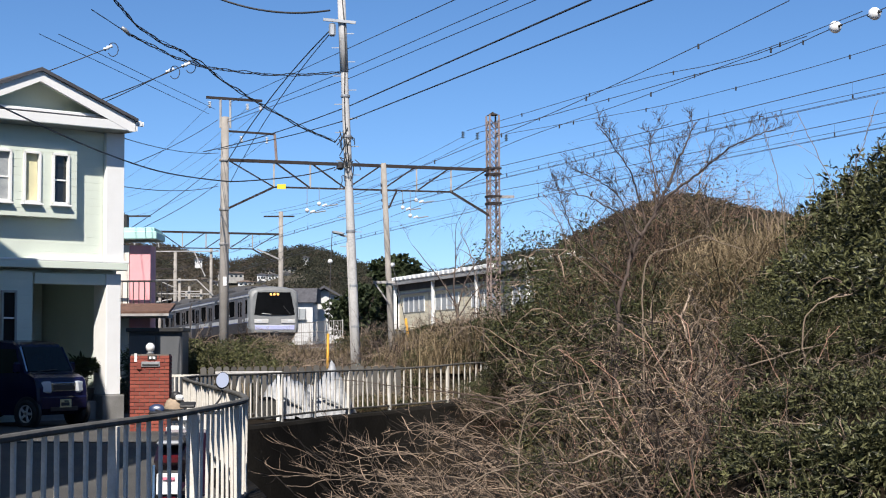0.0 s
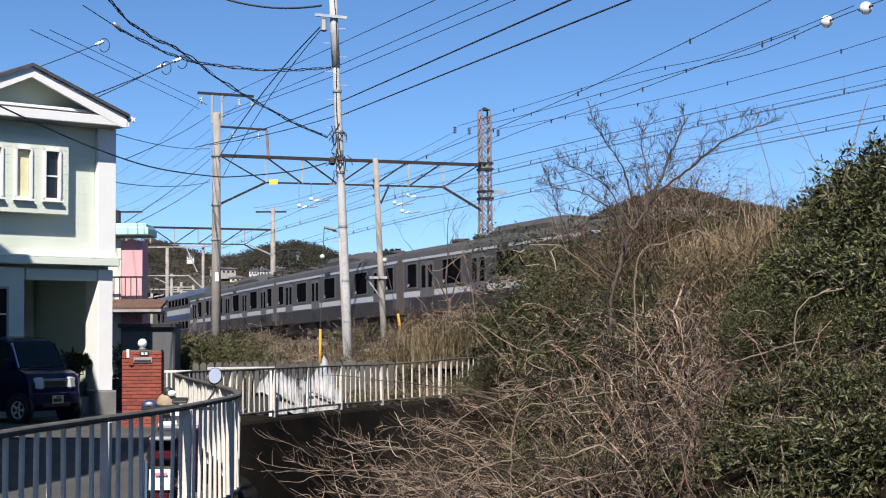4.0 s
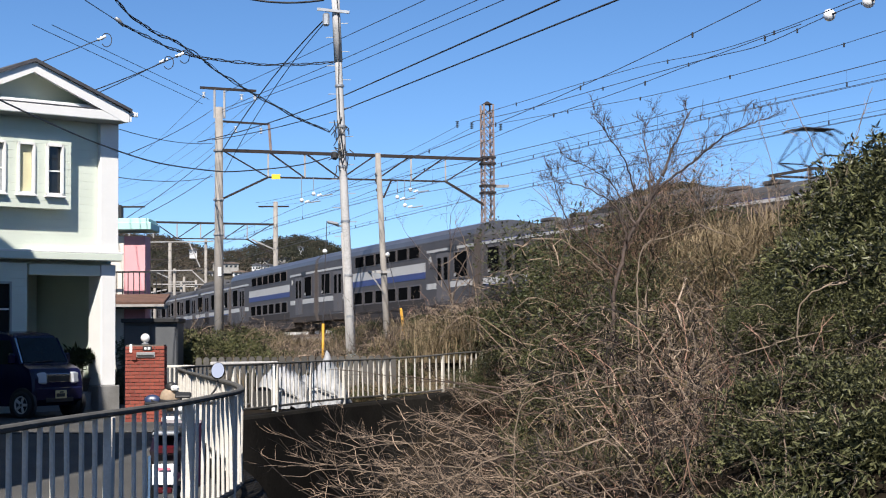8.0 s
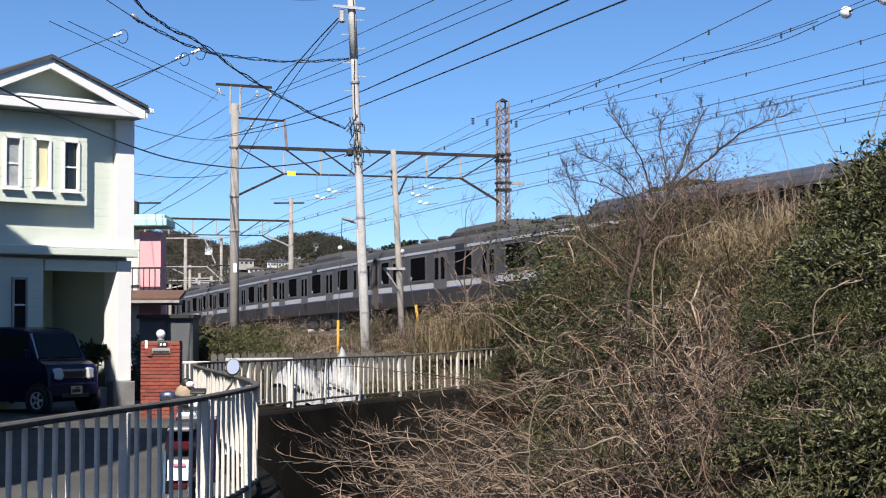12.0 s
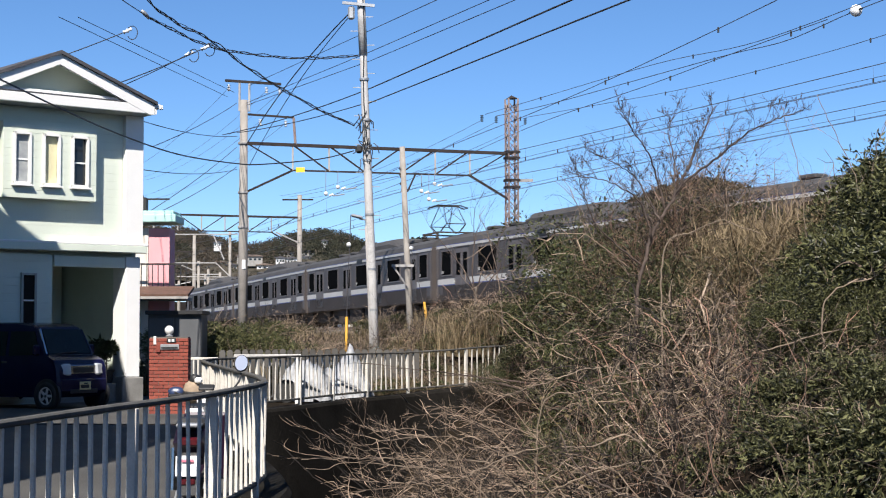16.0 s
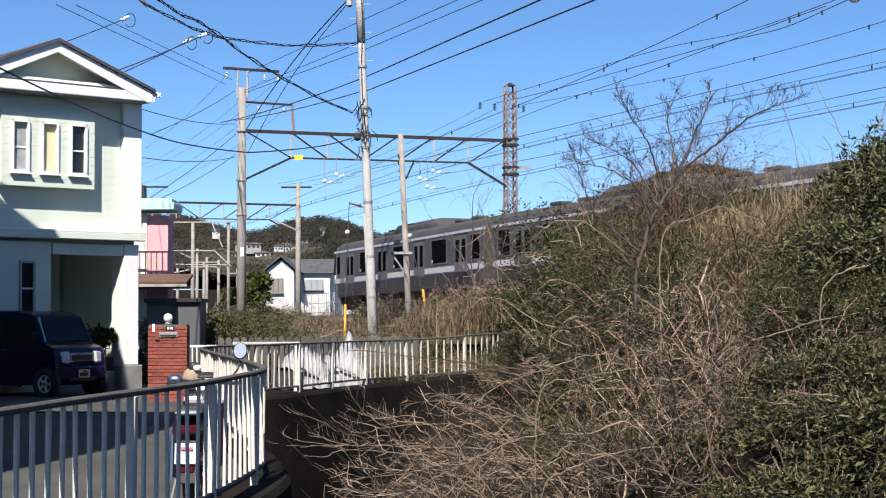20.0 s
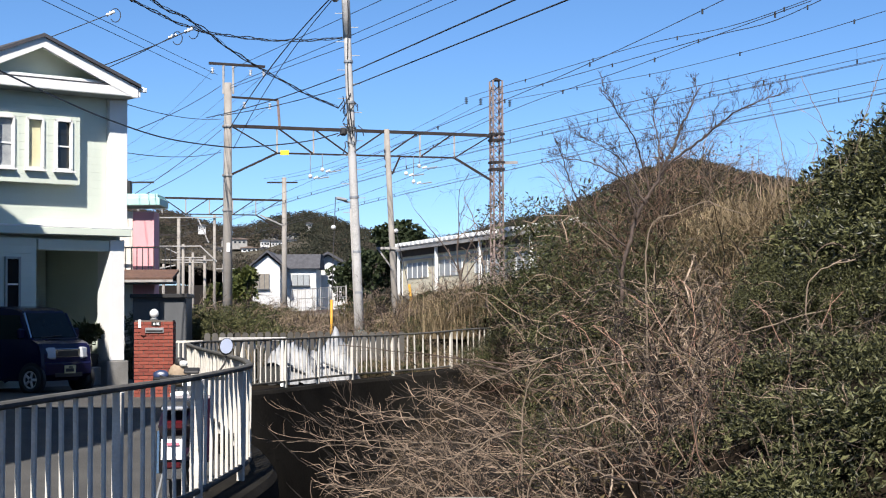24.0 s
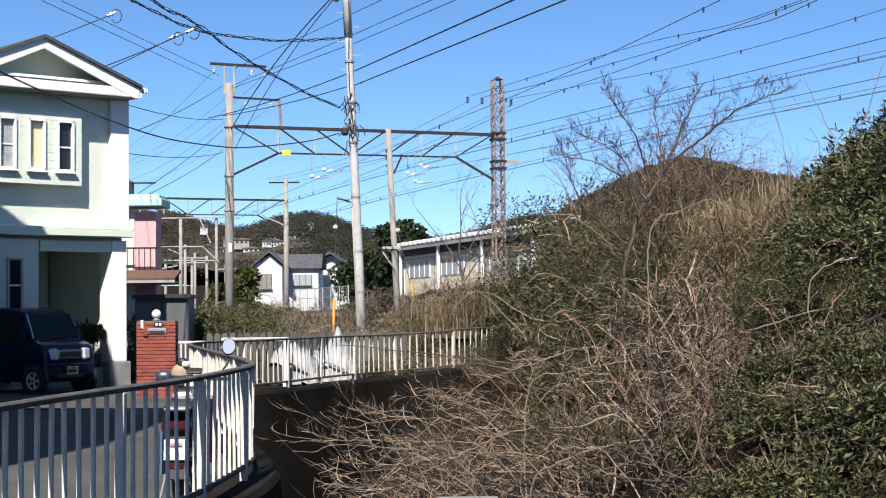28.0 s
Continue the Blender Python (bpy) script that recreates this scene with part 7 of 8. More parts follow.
def white_house():
    """White gabled house with a dark hipped roof beyond the tracks."""
    th = thing("white_house", pose(-14.28, 150, 0.1) @ Matrix.Diagonal((0.86, 1, 0.94, 1)), "white rendered house with a dark grey tiled roof", "house")
    part("wall", Geo().prism(pose(0, 0, 0), [(-3.3, 0), (-0.4, 0), (-0.4, 6.5), (-1.75, 7.5), (-3.3, 6.5)], -1.2, 7), M_RENDER, th)
    part("wing_wall", Geo().box((1.4, 4.2, 3.15), 3.6, 6.0, 6.3), M_RENDER, th)
    for s, (xa, za) in ((-1, (-3.75, 6.25)), (1, (0.35, 6.1))):
        part("roof_slope", Geo().prism(pose(0, 0, 0), [(-1.75, 7.75), (xa, za), (xa, za + 0.18), (-1.75, 7.95)], -1.6, 7.4), M_ROOF, th, "dark tiled slope")
    part("main_roof", Geo().prism(pose(0, 0, 0, 0, 0, 90), [(0.8, 6.25), (7.6, 6.25), (6.2, 7.7), (2.4, 7.7)], -3.6, 1.6), M_ROOF, th, "dark tiled hipped roof")
    for x, y, z, w, h in ((-2.3, -1.2, 4.95, 1.5, 1.5), (1.5, 1.2, 5.1, 1.9, 1.1)):
        o = part("window", Geo().box((x, y - 0.03, z), w, 0.1, h, 0.01), M_SHUTTER if x < 0 else M_CURTAIN, th, "shuttered window" if x < 0 else "grey sliding window")
        for k in range(-1, 2):
            part("mullion", Geo().box((x + k * w / 3 + w / 6, y - 0.09, z), 0.06, 0.04, h), M_SHED, o)
        part("sill", Geo().box((x, y - 0.14, z - h / 2), w + 0.2, 0.2, 0.08), M_SHED, o)
    b = thing("dark_roof_house", pose(-10.9, 158, 0), "house with a dark gable behind the white house", "house")
    part("wall", Geo().prism(pose(0, 0, 0), [(-1.9, 0), (1.9, 0), (1.9, 6.3), (0, 7.4), (-1.9, 6.3)], 0, 6), M_RENDER, b)
    for s in (-1, 1):
        part("roof_slope", Geo().prism(pose(0, 0, 0), [(0, 7.55), (s * 2.6, 6.1), (s * 2.6, 6.3), (0, 7.8)], -0.7, 6.5), M_ROOF, b)


white_house()


M_BAMBOO = leaf_mat("bamboo_leaf", (0.018, 0.028, 0.007), (0.105, 0.120, 0.034), 0.55, 0.2)


def round_tree(x, y, z, r, h, label, material, seed, n=2600, size=0.55):
    """An evergreen tree: trunk, limbs and an uneven crown of leaf clumps."""
    rnd = random.Random(seed)
    th = thing("evergreen_tree", (x, y, ground_z(x, y) - 0.1), label, "tree", "evergreen trees beyond the tracks")
    base = ground_z(x, y) - 0.1
    part("trunk", Geo().tube([(0, 0, 0), (0.1, 0, (z - base) * 0.6), (0, 0, z - base)], [0.25, 0.18, 0.08], 8), M_STEM, th)
    for k in range(5):
        a = k * 1.3
        part("limb", Geo().tube([(0.05, 0, (z - base) * 0.5), (math.cos(a) * r * 0.6, math.sin(a) * r * 0.6, (z - base) * (0.85 + 0.1 * k / 5))], [0.1, 0.03], 5), M_STEM, th)
    g = leaf_mesh(rnd, n, r, r, h, size, shell=0.7, narrow=0.7, lobes=15, whorl=2)
    for k in range(len(g.v)):
        g.v[k] = Vector(g.v[k]) + Vector((0, 0, z - base - h))
    part("crown", g, material, th)["kind"] = "stuff"


round_tree(-3.1, 130, 7.0, 3.3, 3.0, "broad dark evergreen tree behind the station", M_PINE, 21, 6500, 0.36)
round_tree(-7.2, 128, 4.7, 1.5, 1.9, "dark evergreen tree behind the utility pole", M_PINE, 22, 2600, 0.3)
round_tree(-0.8, 132, 5.8, 2.2, 2.2, "dark evergreen tree behind the platform roof", M_PINE, 23, 3000, 0.32)
round_tree(-5.6, 127, 5.4, 1.5, 2.3, "narrow dark green tree behind the pole", M_PINE, 24, 2400, 0.3)
round_tree(-14.4, 120, 4.3, 1.1, 1.8, "dark green bamboo shrub beyond the tracks", M_BAMBOO, 25, 2600, 0.32)
round_tree(-16.6, 122, 3.4, 1.0, 1.0, "green shrub beyond the tracks", M_BAMBOO, 26, 1500, 0.3)


def station():
    """Platform building with a long white edged canopy beside the far track."""
    n = 26.4
    th = thing("station_building", Matrix.Translation(on_line(0, n, 0)) @ LINE_M, "cream station building under a white edged platform canopy", "station")
    # local y runs along the line, +x towards the tracks
    y0 = (Vector((-1.98, 89.5, 0)) - on_line(0, n, 0)).dot(RD)
    y1 = y0 + 25
    part("platform", Geo().box((-1.6, (y0 + y1) / 2 + 2, 1.85), 5.4, y1 - y0, 1.5), M_CONC, th)
    part("canopy_roof", Geo().box((-1.8, (y0 + y1) / 2, 5.20), 4.6, y1 - y0, 0.16), M_CONC, th)
    part("canopy_beam", Geo().box((0.52, (y0 + y1) / 2, 5.12), 0.10, y1 - y0, 0.16), M_BEAMW, th)
    k = y0
    while k < y1:
        part("roof_sheet_end", Geo().box((0.56, k + 0.32, 5.36), 0.12, 0.52, 0.20, 0.03), M_WHITE, th, "white corrugated sheet end")
        k += 0.78
    k = y0 + 0.5
    while k < y1:
        part("canopy_post", Geo().box((0.40, k, 3.9), 0.14, 0.14, 2.6), M_WHITE, th)
        k += 6.5
    # Dark strip stands in for the shade under the canopy edge.
    part("canopy_valance", Geo().box((0.24, (y0 + y1) / 2, 4.90), 0.06, y1 - y0, 0.34), M_UNDER, th, "dark strip painted for the shade under the canopy")
    part("rear_wall", Geo().box((0.06, (y0 + y1) / 2 + 0.2, 3.55), 0.2, y1 - y0 - 0.6, 2.9), M_CREAM, th)
    part("gutter_rail", Geo().box((0.30, (y0 + y1) / 2, 4.55), 0.08, y1 - y0, 0.08), M_BEAMW, th)
    k = y0 + 1.0
    while k + 5.2 < y1:
        w = part("window", Geo().box((0.16, k + 2.2, 3.95), 0.06, 3.6, 0.8), M_CURTAIN, th, "row of grey sliding windows")
        for j in range(5):
            part("mullion", Geo().box((0.19, k + 0.45 + j * 0.88, 3.95), 0.05, 0.07, 0.8), M_WHITE, w)
        part("panel_joint", Geo().box((0.16, k + 4.7, 3.4), 0.05, 0.08, 2.4), M_CONC, th)
        k += 5.4
    part("down_pipe", Geo().tube([(0.3, y0 + 0.2, 5.2), (0.3, y0 + 0.2, 4.7), (0.1, y0 + 0.3, 4.5), (0.1, y0 + 0.3, 2.5)], 0.07, 8), M_WHITE, th)
    fen = thing("mesh_fence", on_line(0, 24.6, 1.2), "pale green wire mesh fence along the far track", "fence")
    inv = fen.matrix_world.inverted()
    for q in range(8, 16):
        s = -29.5 + q * 2.0
        part("fence_post", Geo().bar(inv @ on_line(s, 25.0, 1.0), inv @ on_line(s, 25.0, 3.35), 0.07), M_BEAMW, fen)
    for z in (1.5, 2.1, 2.7, 3.3):
        part("fence_rail", Geo().bar(inv @ on_line(-13.5, 25.0, z), inv @ on_line(0.5, 25.0, z), 0.035), M_BEAMW, fen)
    for q in range(32, 60):
        s = -29.5 + q * 0.5
        part("fence_wire", Geo().bar(inv @ on_line(s, 25.0, 1.2), inv @ on_line(s, 25.0, 3.3), 0.018), M_BEAMW, fen)


station()


def far_masts():
    """Plain concrete masts and pale brackets of the lines beyond the junction."""
    for x, y, top, arms in ((-18.9, 120, 6.9, ((-1.9, 6.75, 1.3, 6.75), (1.3, 6.75, 2.5, 5.6))), (-19.4, 128, 6.6, ((-1.2, 6.2, 1.0, 6.2),)), (-16.6, 120, 9.1, ((-4.3, 8.85, 0.6, 8.85), (-1.2, 8.8, -0.4, 7.0))),
                            (-17.9, 124, 6.2, ((-3.2, 5.9, 0.9, 5.85),)), (-17.4, 131, 5.8, ((-0.8, 5.4, 0.9, 5.4),)), (-20.4, 133, 6.4, ((-0.9, 6.0, 1.4, 6.0),)), (-20.0, 118, 5.4, ((-0.7, 5.0, 0.9, 5.3),))):
        th = thing("track_mast", (x, y, 0), "slim concrete mast with pale steel brackets", "catenary mast", "masts of the far lines")
        part("mast", Geo().tube([(0, 0, 0), (0, 0, top)], [0.13, 0.10], 10), M_POLE_OLD, th, "", True)
        for a, za, b, zb in arms:
            part("bracket", Geo().bar((a, -0.2, za), (b, -0.2, zb), 0.08, 0.08), M_BEAMW, th)


far_masts()


# ---- things on the lane ----
def outline_body(g, prof, halfw, tuck):
    """A car body: side outline (x, z) drawn out across y, drawn in towards the roof."""
    n = len(prof)
    cols = [(-1.0, 0.97), (-0.93, 1.0), (0.0, 1.0), (0.93, 1.0), (1.0, 0.97)]
    i0 = len(g.v)
    zmid = 0.95
    cx = sum(p[0] for p in prof) / n
    for sy, sc in cols:
        for x, z in prof:
            inw = tuck * max(0, (z - zmid) / 0.8)
            zz = z - (0.03 if abs(sy) == 1 and z > 1.5 else 0)
            g.v.append((cx + (x - cx) * (sc if abs(sy) == 1 else 1), sy * (halfw - inw), zz))
    for c in range(len(cols) - 1):
        for k in range(n):
            a, b = i0 + c * n + k, i0 + c * n + (k + 1) % n
            g.f.append((a, b, b + n, a + n))
    g.f.append(tuple(i0 + k for k in range(n)))
    g.f.append(tuple(i0 + (len(cols) - 1) * n + k for k in range(n))[::-1])


def car_wheel(th, x, y, r=0.275):
    s = -1 if y < 0 else 1
    w = part("wheel", Geo().lathe(pose(x, y, r, -90 * s, 0, 0), [(0.17, -0.08), (r - 0.03, -0.085), (r, -0.06), (r, 0.06), (r - 0.03, 0.085), (0.185, 0.08), (0.178, 0.015)], 28), M_RUBBER, th, "black tyre", True)
    g = Geo()
    g.lathe(pose(x, y, r, -90 * s, 0, 0), [(0.02, 0.03), (0.05, 0.045), (0.05, 0.03), (0.155, 0.03), (0.16, 0.07), (0.18, 0.075), (0.18, 0.0), (0.02, 0.0)], 28)
    rim = part("rim", g, M_RIM, w, "silver alloy rim", True)
    for k in range(5):
        a = k * math.tau / 5 + 0.3
        m = pose(x, y + s * 0.06, r) @ pose(0, 0, 0, 0, math.degrees(a), 0)
        part("spoke", Geo().box(m @ Matrix.Translation((0, 0, 0.1)), 0.055, 0.03, 0.16, 0.01), M_RIM, rim)
    part("hub", Geo().box(pose(x, y + s * 0.065, r), 0.08, 0.03, 0.08, 0.015), M_CHROME, rim)


def make_van():
    th = thing("van", pose(-8.36, 34.6, 0, 0, 0, -30) @ Matrix.Scale(1.02, 4), "dark navy micro van parked in front of the carport", "van")
    prof = [(0.52, 0.24), (0.61, 0.34), (0.64, 0.55), (0.62, 0.80), (0.585, 0.93), (0.53, 0.995), (0.40, 1.055), (0.26, 1.10), (0.14, 1.33), (0.02, 1.58), (-0.06, 1.67), (-0.22, 1.725), (-0.7, 1.765), (-2.5, 1.77), (-2.74, 1.68), (-2.82, 1.3), (-2.84, 0.5), (-2.75, 0.24)]
    g = Geo()
    outline_body(g, prof, 0.735, 0.13)
    part("body", g, M_VAN, th, "glossy dark navy bodywork")
    w = Geo()
    a, b = (0.255, 1.115), (0.005, 1.615)
    w.v += [(a[0] + 0.012, -0.62, a[1] + 0.012), (a[0] + 0.012, 0.62, a[1] + 0.012), (b[0] + 0.012, 0.55, b[1] + 0.012), (b[0] + 0.012, -0.55, b[1] + 0.012)]
    w.v += [(x - 0.03, y, z - 0.02) for x, y, z in w.v[:4]]
    w.f += [(0, 1, 2, 3), (4, 7, 6, 5), (0, 4, 5, 1), (1, 5, 6, 2), (2, 6, 7, 3), (3, 7, 4, 0)]
    scr = part("windscreen", w, M_CARGLASS, th, "sloping dark windscreen")
    part("wiper", Geo().bar((0.285, -0.4, 1.125), (0.26, 0.2, 1.16), 0.02, 0.02), M_BLACK, scr)
    part("dashboard", Geo().box((0.16, 0, 1.085), 0.28, 1.25, 0.05, 0.02), M_BLACK, scr)
    for sy in (-1, 1):
        q = Geo()
        y0, y1 = sy * 0.722, sy * 0.652
        pts = [(0.12, 1.10, y0), (-0.75, 1.08, y0), (-0.75, 1.58, y1), (-0.10, 1.58, y1)]
        q.v += [(x, y + sy * 0.0, z) for x, z, y in pts] + [(x, y - sy * 0.03, z) for x, z, y in pts]
        q.f += [(0, 1, 2, 3), (4, 7, 6, 5), (0, 4, 5, 1), (1, 5, 6, 2), (2, 6, 7, 3), (3, 7, 4, 0)]
        part("side_window", q, M_CARGLASS, th)
        q = Geo()
        pts = [(-0.85, 1.08, y0), (-2.6, 1.08, y0), (-2.55, 1.58, y1), (-0.85, 1.58, y1)]
        q.v += [(x, y, z) for x, z, y in pts] + [(x, y - sy * 0.03, z) for x, z, y in pts]
        q.f += [(0, 1, 2, 3), (4, 7, 6, 5), (0, 4, 5, 1), (1, 5, 6, 2), (2, 6, 7, 3), (3, 7, 4, 0)]
        part("rear_side_window", q, M_CARGLASS, th)
        part("headlight", Geo().box(pose(0.565, sy * 0.54, 0.80, 0, -8, sy * 16), 0.12, 0.38, 0.24, 0.03), M_LENS, th, "large clear headlight")
        part("mirror", Geo().box((0.10, sy * 0.80, 1.20), 0.10, 0.16, 0.22, 0.03), M_VAN, th)
        part("pillar_trim", Geo().bar((0.25, sy * 0.665, 1.12), (0.0, sy * 0.60, 1.62), 0.035, 0.035), M_CHROME if sy < 0 else M_VAN, th)
        part("door_handle", Geo().box((-0.85, sy * 0.745, 0.95), 0.16, 0.03, 0.04, 0.01), M_BLACK, th)
        part("wheel_arch", Geo().lathe(pose(0.34, sy * 0.715, 0.28, 90, 0, 0), [(0.30, -0.035), (0.345, -0.035), (0.345, 0.035), (0.30, 0.035)], 24), M_BLACK, th)
        car_wheel(th, 0.34, sy * 0.705)
        car_wheel(th, -2.0, sy * 0.705)
    gr = part("grille", Geo().box((0.605, 0, 0.80), 0.05, 0.78, 0.19, 0.015), M_CHROME, th, "grey framed grille")
    part("grille_opening", Geo().box((0.628, 0, 0.79), 0.02, 0.62, 0.12, 0.01), M_BLACK, gr)
    part("badge", Geo().box(pose(0.50, 0, 0.985, 0, 20, 0), 0.02, 0.07, 0.06, 0.01), M_CHROME, th)
    part("bumper", Geo().box((0.60, 0, 0.48), 0.12, 1.40, 0.32, 0.05), M_VAN, th)
    part("lower_grille", Geo().box((0.655, 0, 0.36), 0.03, 0.8, 0.09, 0.01), M_BLACK, th)
    pl = part("number_plate", Geo().box((0.675, 0.02, 0.47), 0.014, 0.33, 0.165, 0.006), M_YELLOWPLATE, th, "yellowish number plate with dark bars")
    for dy, dz, ww, hh in ((0.03, 0.515, 0.12, 0.03), (0.0, 0.455, 0.24, 0.07)):
        part("plate_bar", Geo().box((0.684, dy, dz), 0.004, ww, hh), M_BLACK, pl)
    # a second car, only its tail corner beside the van
    c = thing("parked_car", pose(-10.75, 31.6, 0, 0, 0, -16), "dark grey car parked beside the van", "car")
    g = Geo()
    outline_body(g, [(0.5, 0.25), (0.62, 0.4), (0.62, 0.72), (0.5, 0.82), (-0.3, 0.92), (-0.75, 1.38), (-2.4, 1.42), (-2.9, 0.95), (-2.95, 0.3)], 0.74, 0.1)
    part("body", g, M_VAN2, c)
    for sy in (-1, 1):
        part("headlight", Geo().box(pose(0.58, sy * 0.55, 0.68, 0, 0, sy * 15), 0.1, 0.3, 0.16, 0.03), M_LENS, c)
        car_wheel(c, 0, sy * 0.68, 0.28)
        car_wheel(c, -2.2, sy * 0.68, 0.28)
    part("windscreen", Geo().prism(pose(0, 0, 0), [(-0.28, 0.94), (-0.72, 1.37), (-0.74, 1.35), (-0.3, 0.92)], -0.6, 0.6), M_GLASS, c)


M_CARGLASS = mat("tinted_car_glass", (0.008, 0.012, 0.012), (0.012, 0.017, 0.016), 0.05, spec=0.25, bump=0.0)
M_YELLOWPLATE = mat("plate_yellow", (0.62, 0.55, 0.30), (0.55, 0.5, 0.28), 0.5, bump=0.0)
M_VAN2 = mat("grey_car_paint", (0.04, 0.045, 0.055), (0.05, 0.055, 0.065), 0.25, coat=0.7, bump=0.0)
M_SCOOT = mat("maroon_cowl", (0.022, 0.007, 0.018), (0.018, 0.006, 0.022), 0.35, coat=0.3, bump=0.0)
M_SKYMIRROR = mat("blue_mirror_back", (0.03, 0.045, 0.10), (0.025, 0.04, 0.09), 0.3, coat=0.5, bump=0.0)
M_MIRROR = mat("mirror_glass", (0.92, 0.92, 0.92), (0.9, 0.9, 0.9), 0.33, metal=1.0, bump=0.0)
M_TAN = mat("tan_basket", (0.40, 0.31, 0.22), (0.25, 0.19, 0.13), 0.8)
M_TAIL = mat("red_lens", (0.07, 0.006, 0.010), (0.05, 0.005, 0.008), 0.2, coat=0.5, bump=0.0)
make_van()


def make_scooter():
    """Small scooter on its stand, seen from behind, tail to the viewer."""
    th = thing("scooter", pose(-2.21, 13.75, 0, 0, 0, 2), "maroon scooter with white plate parked at the railing", "scooter")
    for y, r in ((0, 0.22), (1.2, 0.22)):
        w = part("wheel", Geo().lathe(pose(0, y, r, 0, 90, 0), [(0.11, -0.04), (r - 0.03, -0.05), (r, -0.025), (r, 0.025), (r - 0.03, 0.05), (0.11, 0.04)], 22), M_RUBBER, th, "black tyre", True)
        part("rim", Geo().lathe(pose(0, y, r, 0, 90, 0), [(0.03, -0.03), (0.13, -0.03), (0.13, 0.03), (0.03, 0.03)], 18), M_STEEL, w)
    cowl = Geo()
    secs = [(-0.22, 0.10, 0.62, 0.70), (-0.1, 0.15, 0.52, 0.76), (0.2, 0.17, 0.45, 0.76), (0.5, 0.13, 0.42, 0.66)]
    for y, hw, z0, z1 in secs:
        cowl.v += [(-hw * 0.7, y, z0), (hw * 0.7, y, z0), (hw, y, (z0 + z1) / 2), (hw * 0.8, y, z1), (-hw * 0.8, y, z1), (-hw, y, (z0 + z1) / 2)]
    for k in range(3):
        for j in range(6):
            a, b = k * 6 + j, k * 6 + (j + 1) % 6
            cowl.f.append((a, b, b + 6, a + 6))
    cowl.f += [tuple(range(6))[::-1], tuple(range(18, 24))]
    part("rear_cowl", cowl, M_SCOOT, th, "maroon rear cowl")
    part("seat", Geo().box(pose(0, 0.2, 0.80), 0.26, 0.62, 0.10, 0.04), M_BLACK, th, "black seat")
    part("tail_light", Geo().box((0, -0.22, 0.66), 0.17, 0.05, 0.08, 0.02), M_TAIL, th)
    part("carrier", Geo().box((0, -0.18, 0.80), 0.2, 0.25, 0.03, 0.01), M_STEEL, th)
    part("mudguard", Geo().box(pose(0, -0.26, 0.40, -12, 0, 0), 0.15, 0.02, 0.36, 0.008), M_BLACK, th)
    pl = part("number_plate", Geo().box(pose(0, -0.29, 0.47, -10, 0, 0), 0.20, 0.008, 0.17, 0.003), M_WHITE, th, "white plate with pink bars")
    M_PINKBAR = mat("pink_ink", (0.62, 0.16, 0.22), (0.58, 0.15, 0.2), 0.5, bump=0.0)
    for dx, dz, ww, hh in ((0.0, 0.045, 0.10, 0.022), (-0.05, -0.02, 0.05, 0.07), (0.02, -0.02, 0.05, 0.07), (0.075, -0.02, 0.02, 0.07)):
        part("plate_bar", Geo().box(pose(dx, -0.296 - dz * 0.17, 0.47 + dz, -10, 0, 0), ww, 0.004, hh), M_PINKBAR, pl)
    part("lower_reflector", Geo().box((0, -0.29, 0.34), 0.12, 0.02, 0.05, 0.008), M_TAIL, th)
    part("floor_board", Geo().box((0, 0.72, 0.28), 0.30, 0.5, 0.06, 0.02), M_BLACK, th)
    part("leg_shield", Geo().box(pose(0, 1.0, 0.55, 14, 0, 0), 0.38, 0.05, 0.62, 0.02), M_SCOOT, th)
    part("muffler", Geo().tube([(0.16, 0.25, 0.25), (0.17, -0.25, 0.30)], 0.05, 10), M_STEEL, th)
    part("shock", Geo().tube([(-0.15, -0.02, 0.25), (-0.15, 0.02, 0.6)], 0.03, 8), M_CHROME, th)
    part("fork", Geo().tube([(0, 1.2, 0.22), (0, 1.05, 0.9)], 0.035, 8), M_STEEL, th)
    part("stand", Geo().bar((-0.14, 0.3, 0.3), (-0.2, 0.2, 0.0), 0.02), M_STEEL, th)
    part("handlebar", Geo().tube([(-0.33, 0.92, 1.0), (-0.12, 1.02, 1.0), (0.12, 1.02, 1.0), (0.33, 0.92, 1.0)], 0.016, 8), M_BLACK, th)
    hd = part("handlebar_cowl", Geo().box((0.02, 1.06, 0.96), 0.22, 0.14, 0.13, 0.04), M_WHITE, th, "white handlebar cowl")
    part("gauge", Geo().box(pose(0, 1.0, 1.07, 30, 0, 0), 0.14, 0.08, 0.03, 0.01), M_BLACK, hd)
    bag = part("front_bag", Geo().lathe(pose(-0.14, 1.22, 0.92), [(0.07, 0.0), (0.098, 0.05), (0.102, 0.12), (0.08, 0.18), (0.045, 0.205)], 16), M_TAN, th, "tan front bag", True)
    part("bag_strap", Geo().lathe(pose(-0.14, 1.22, 0.92, 8, 0, 0), [(0.101, 0.085), (0.108, 0.09), (0.108, 0.115), (0.103, 0.12)], 16), M_BLACK, bag)
    part("bag_top", Geo().lathe(pose(-0.13, 1.2, 1.11), [(0.045, 0.0), (0.05, 0.02), (0.042, 0.06), (0.02, 0.075)], 12), M_BLACK, bag, "black folded top", True)
    part("white_flap", Geo().box(pose(-0.09, 1.14, 1.13, 20, 0, 15), 0.07, 0.05, 0.05, 0.015), M_WHITE, bag)
    part("inner_cover", Geo().box(pose(-0.10, 0.97, 0.74, 12, 0, 0), 0.17, 0.04, 0.30, 0.018), M_WHITE, th, "white inner leg cover")
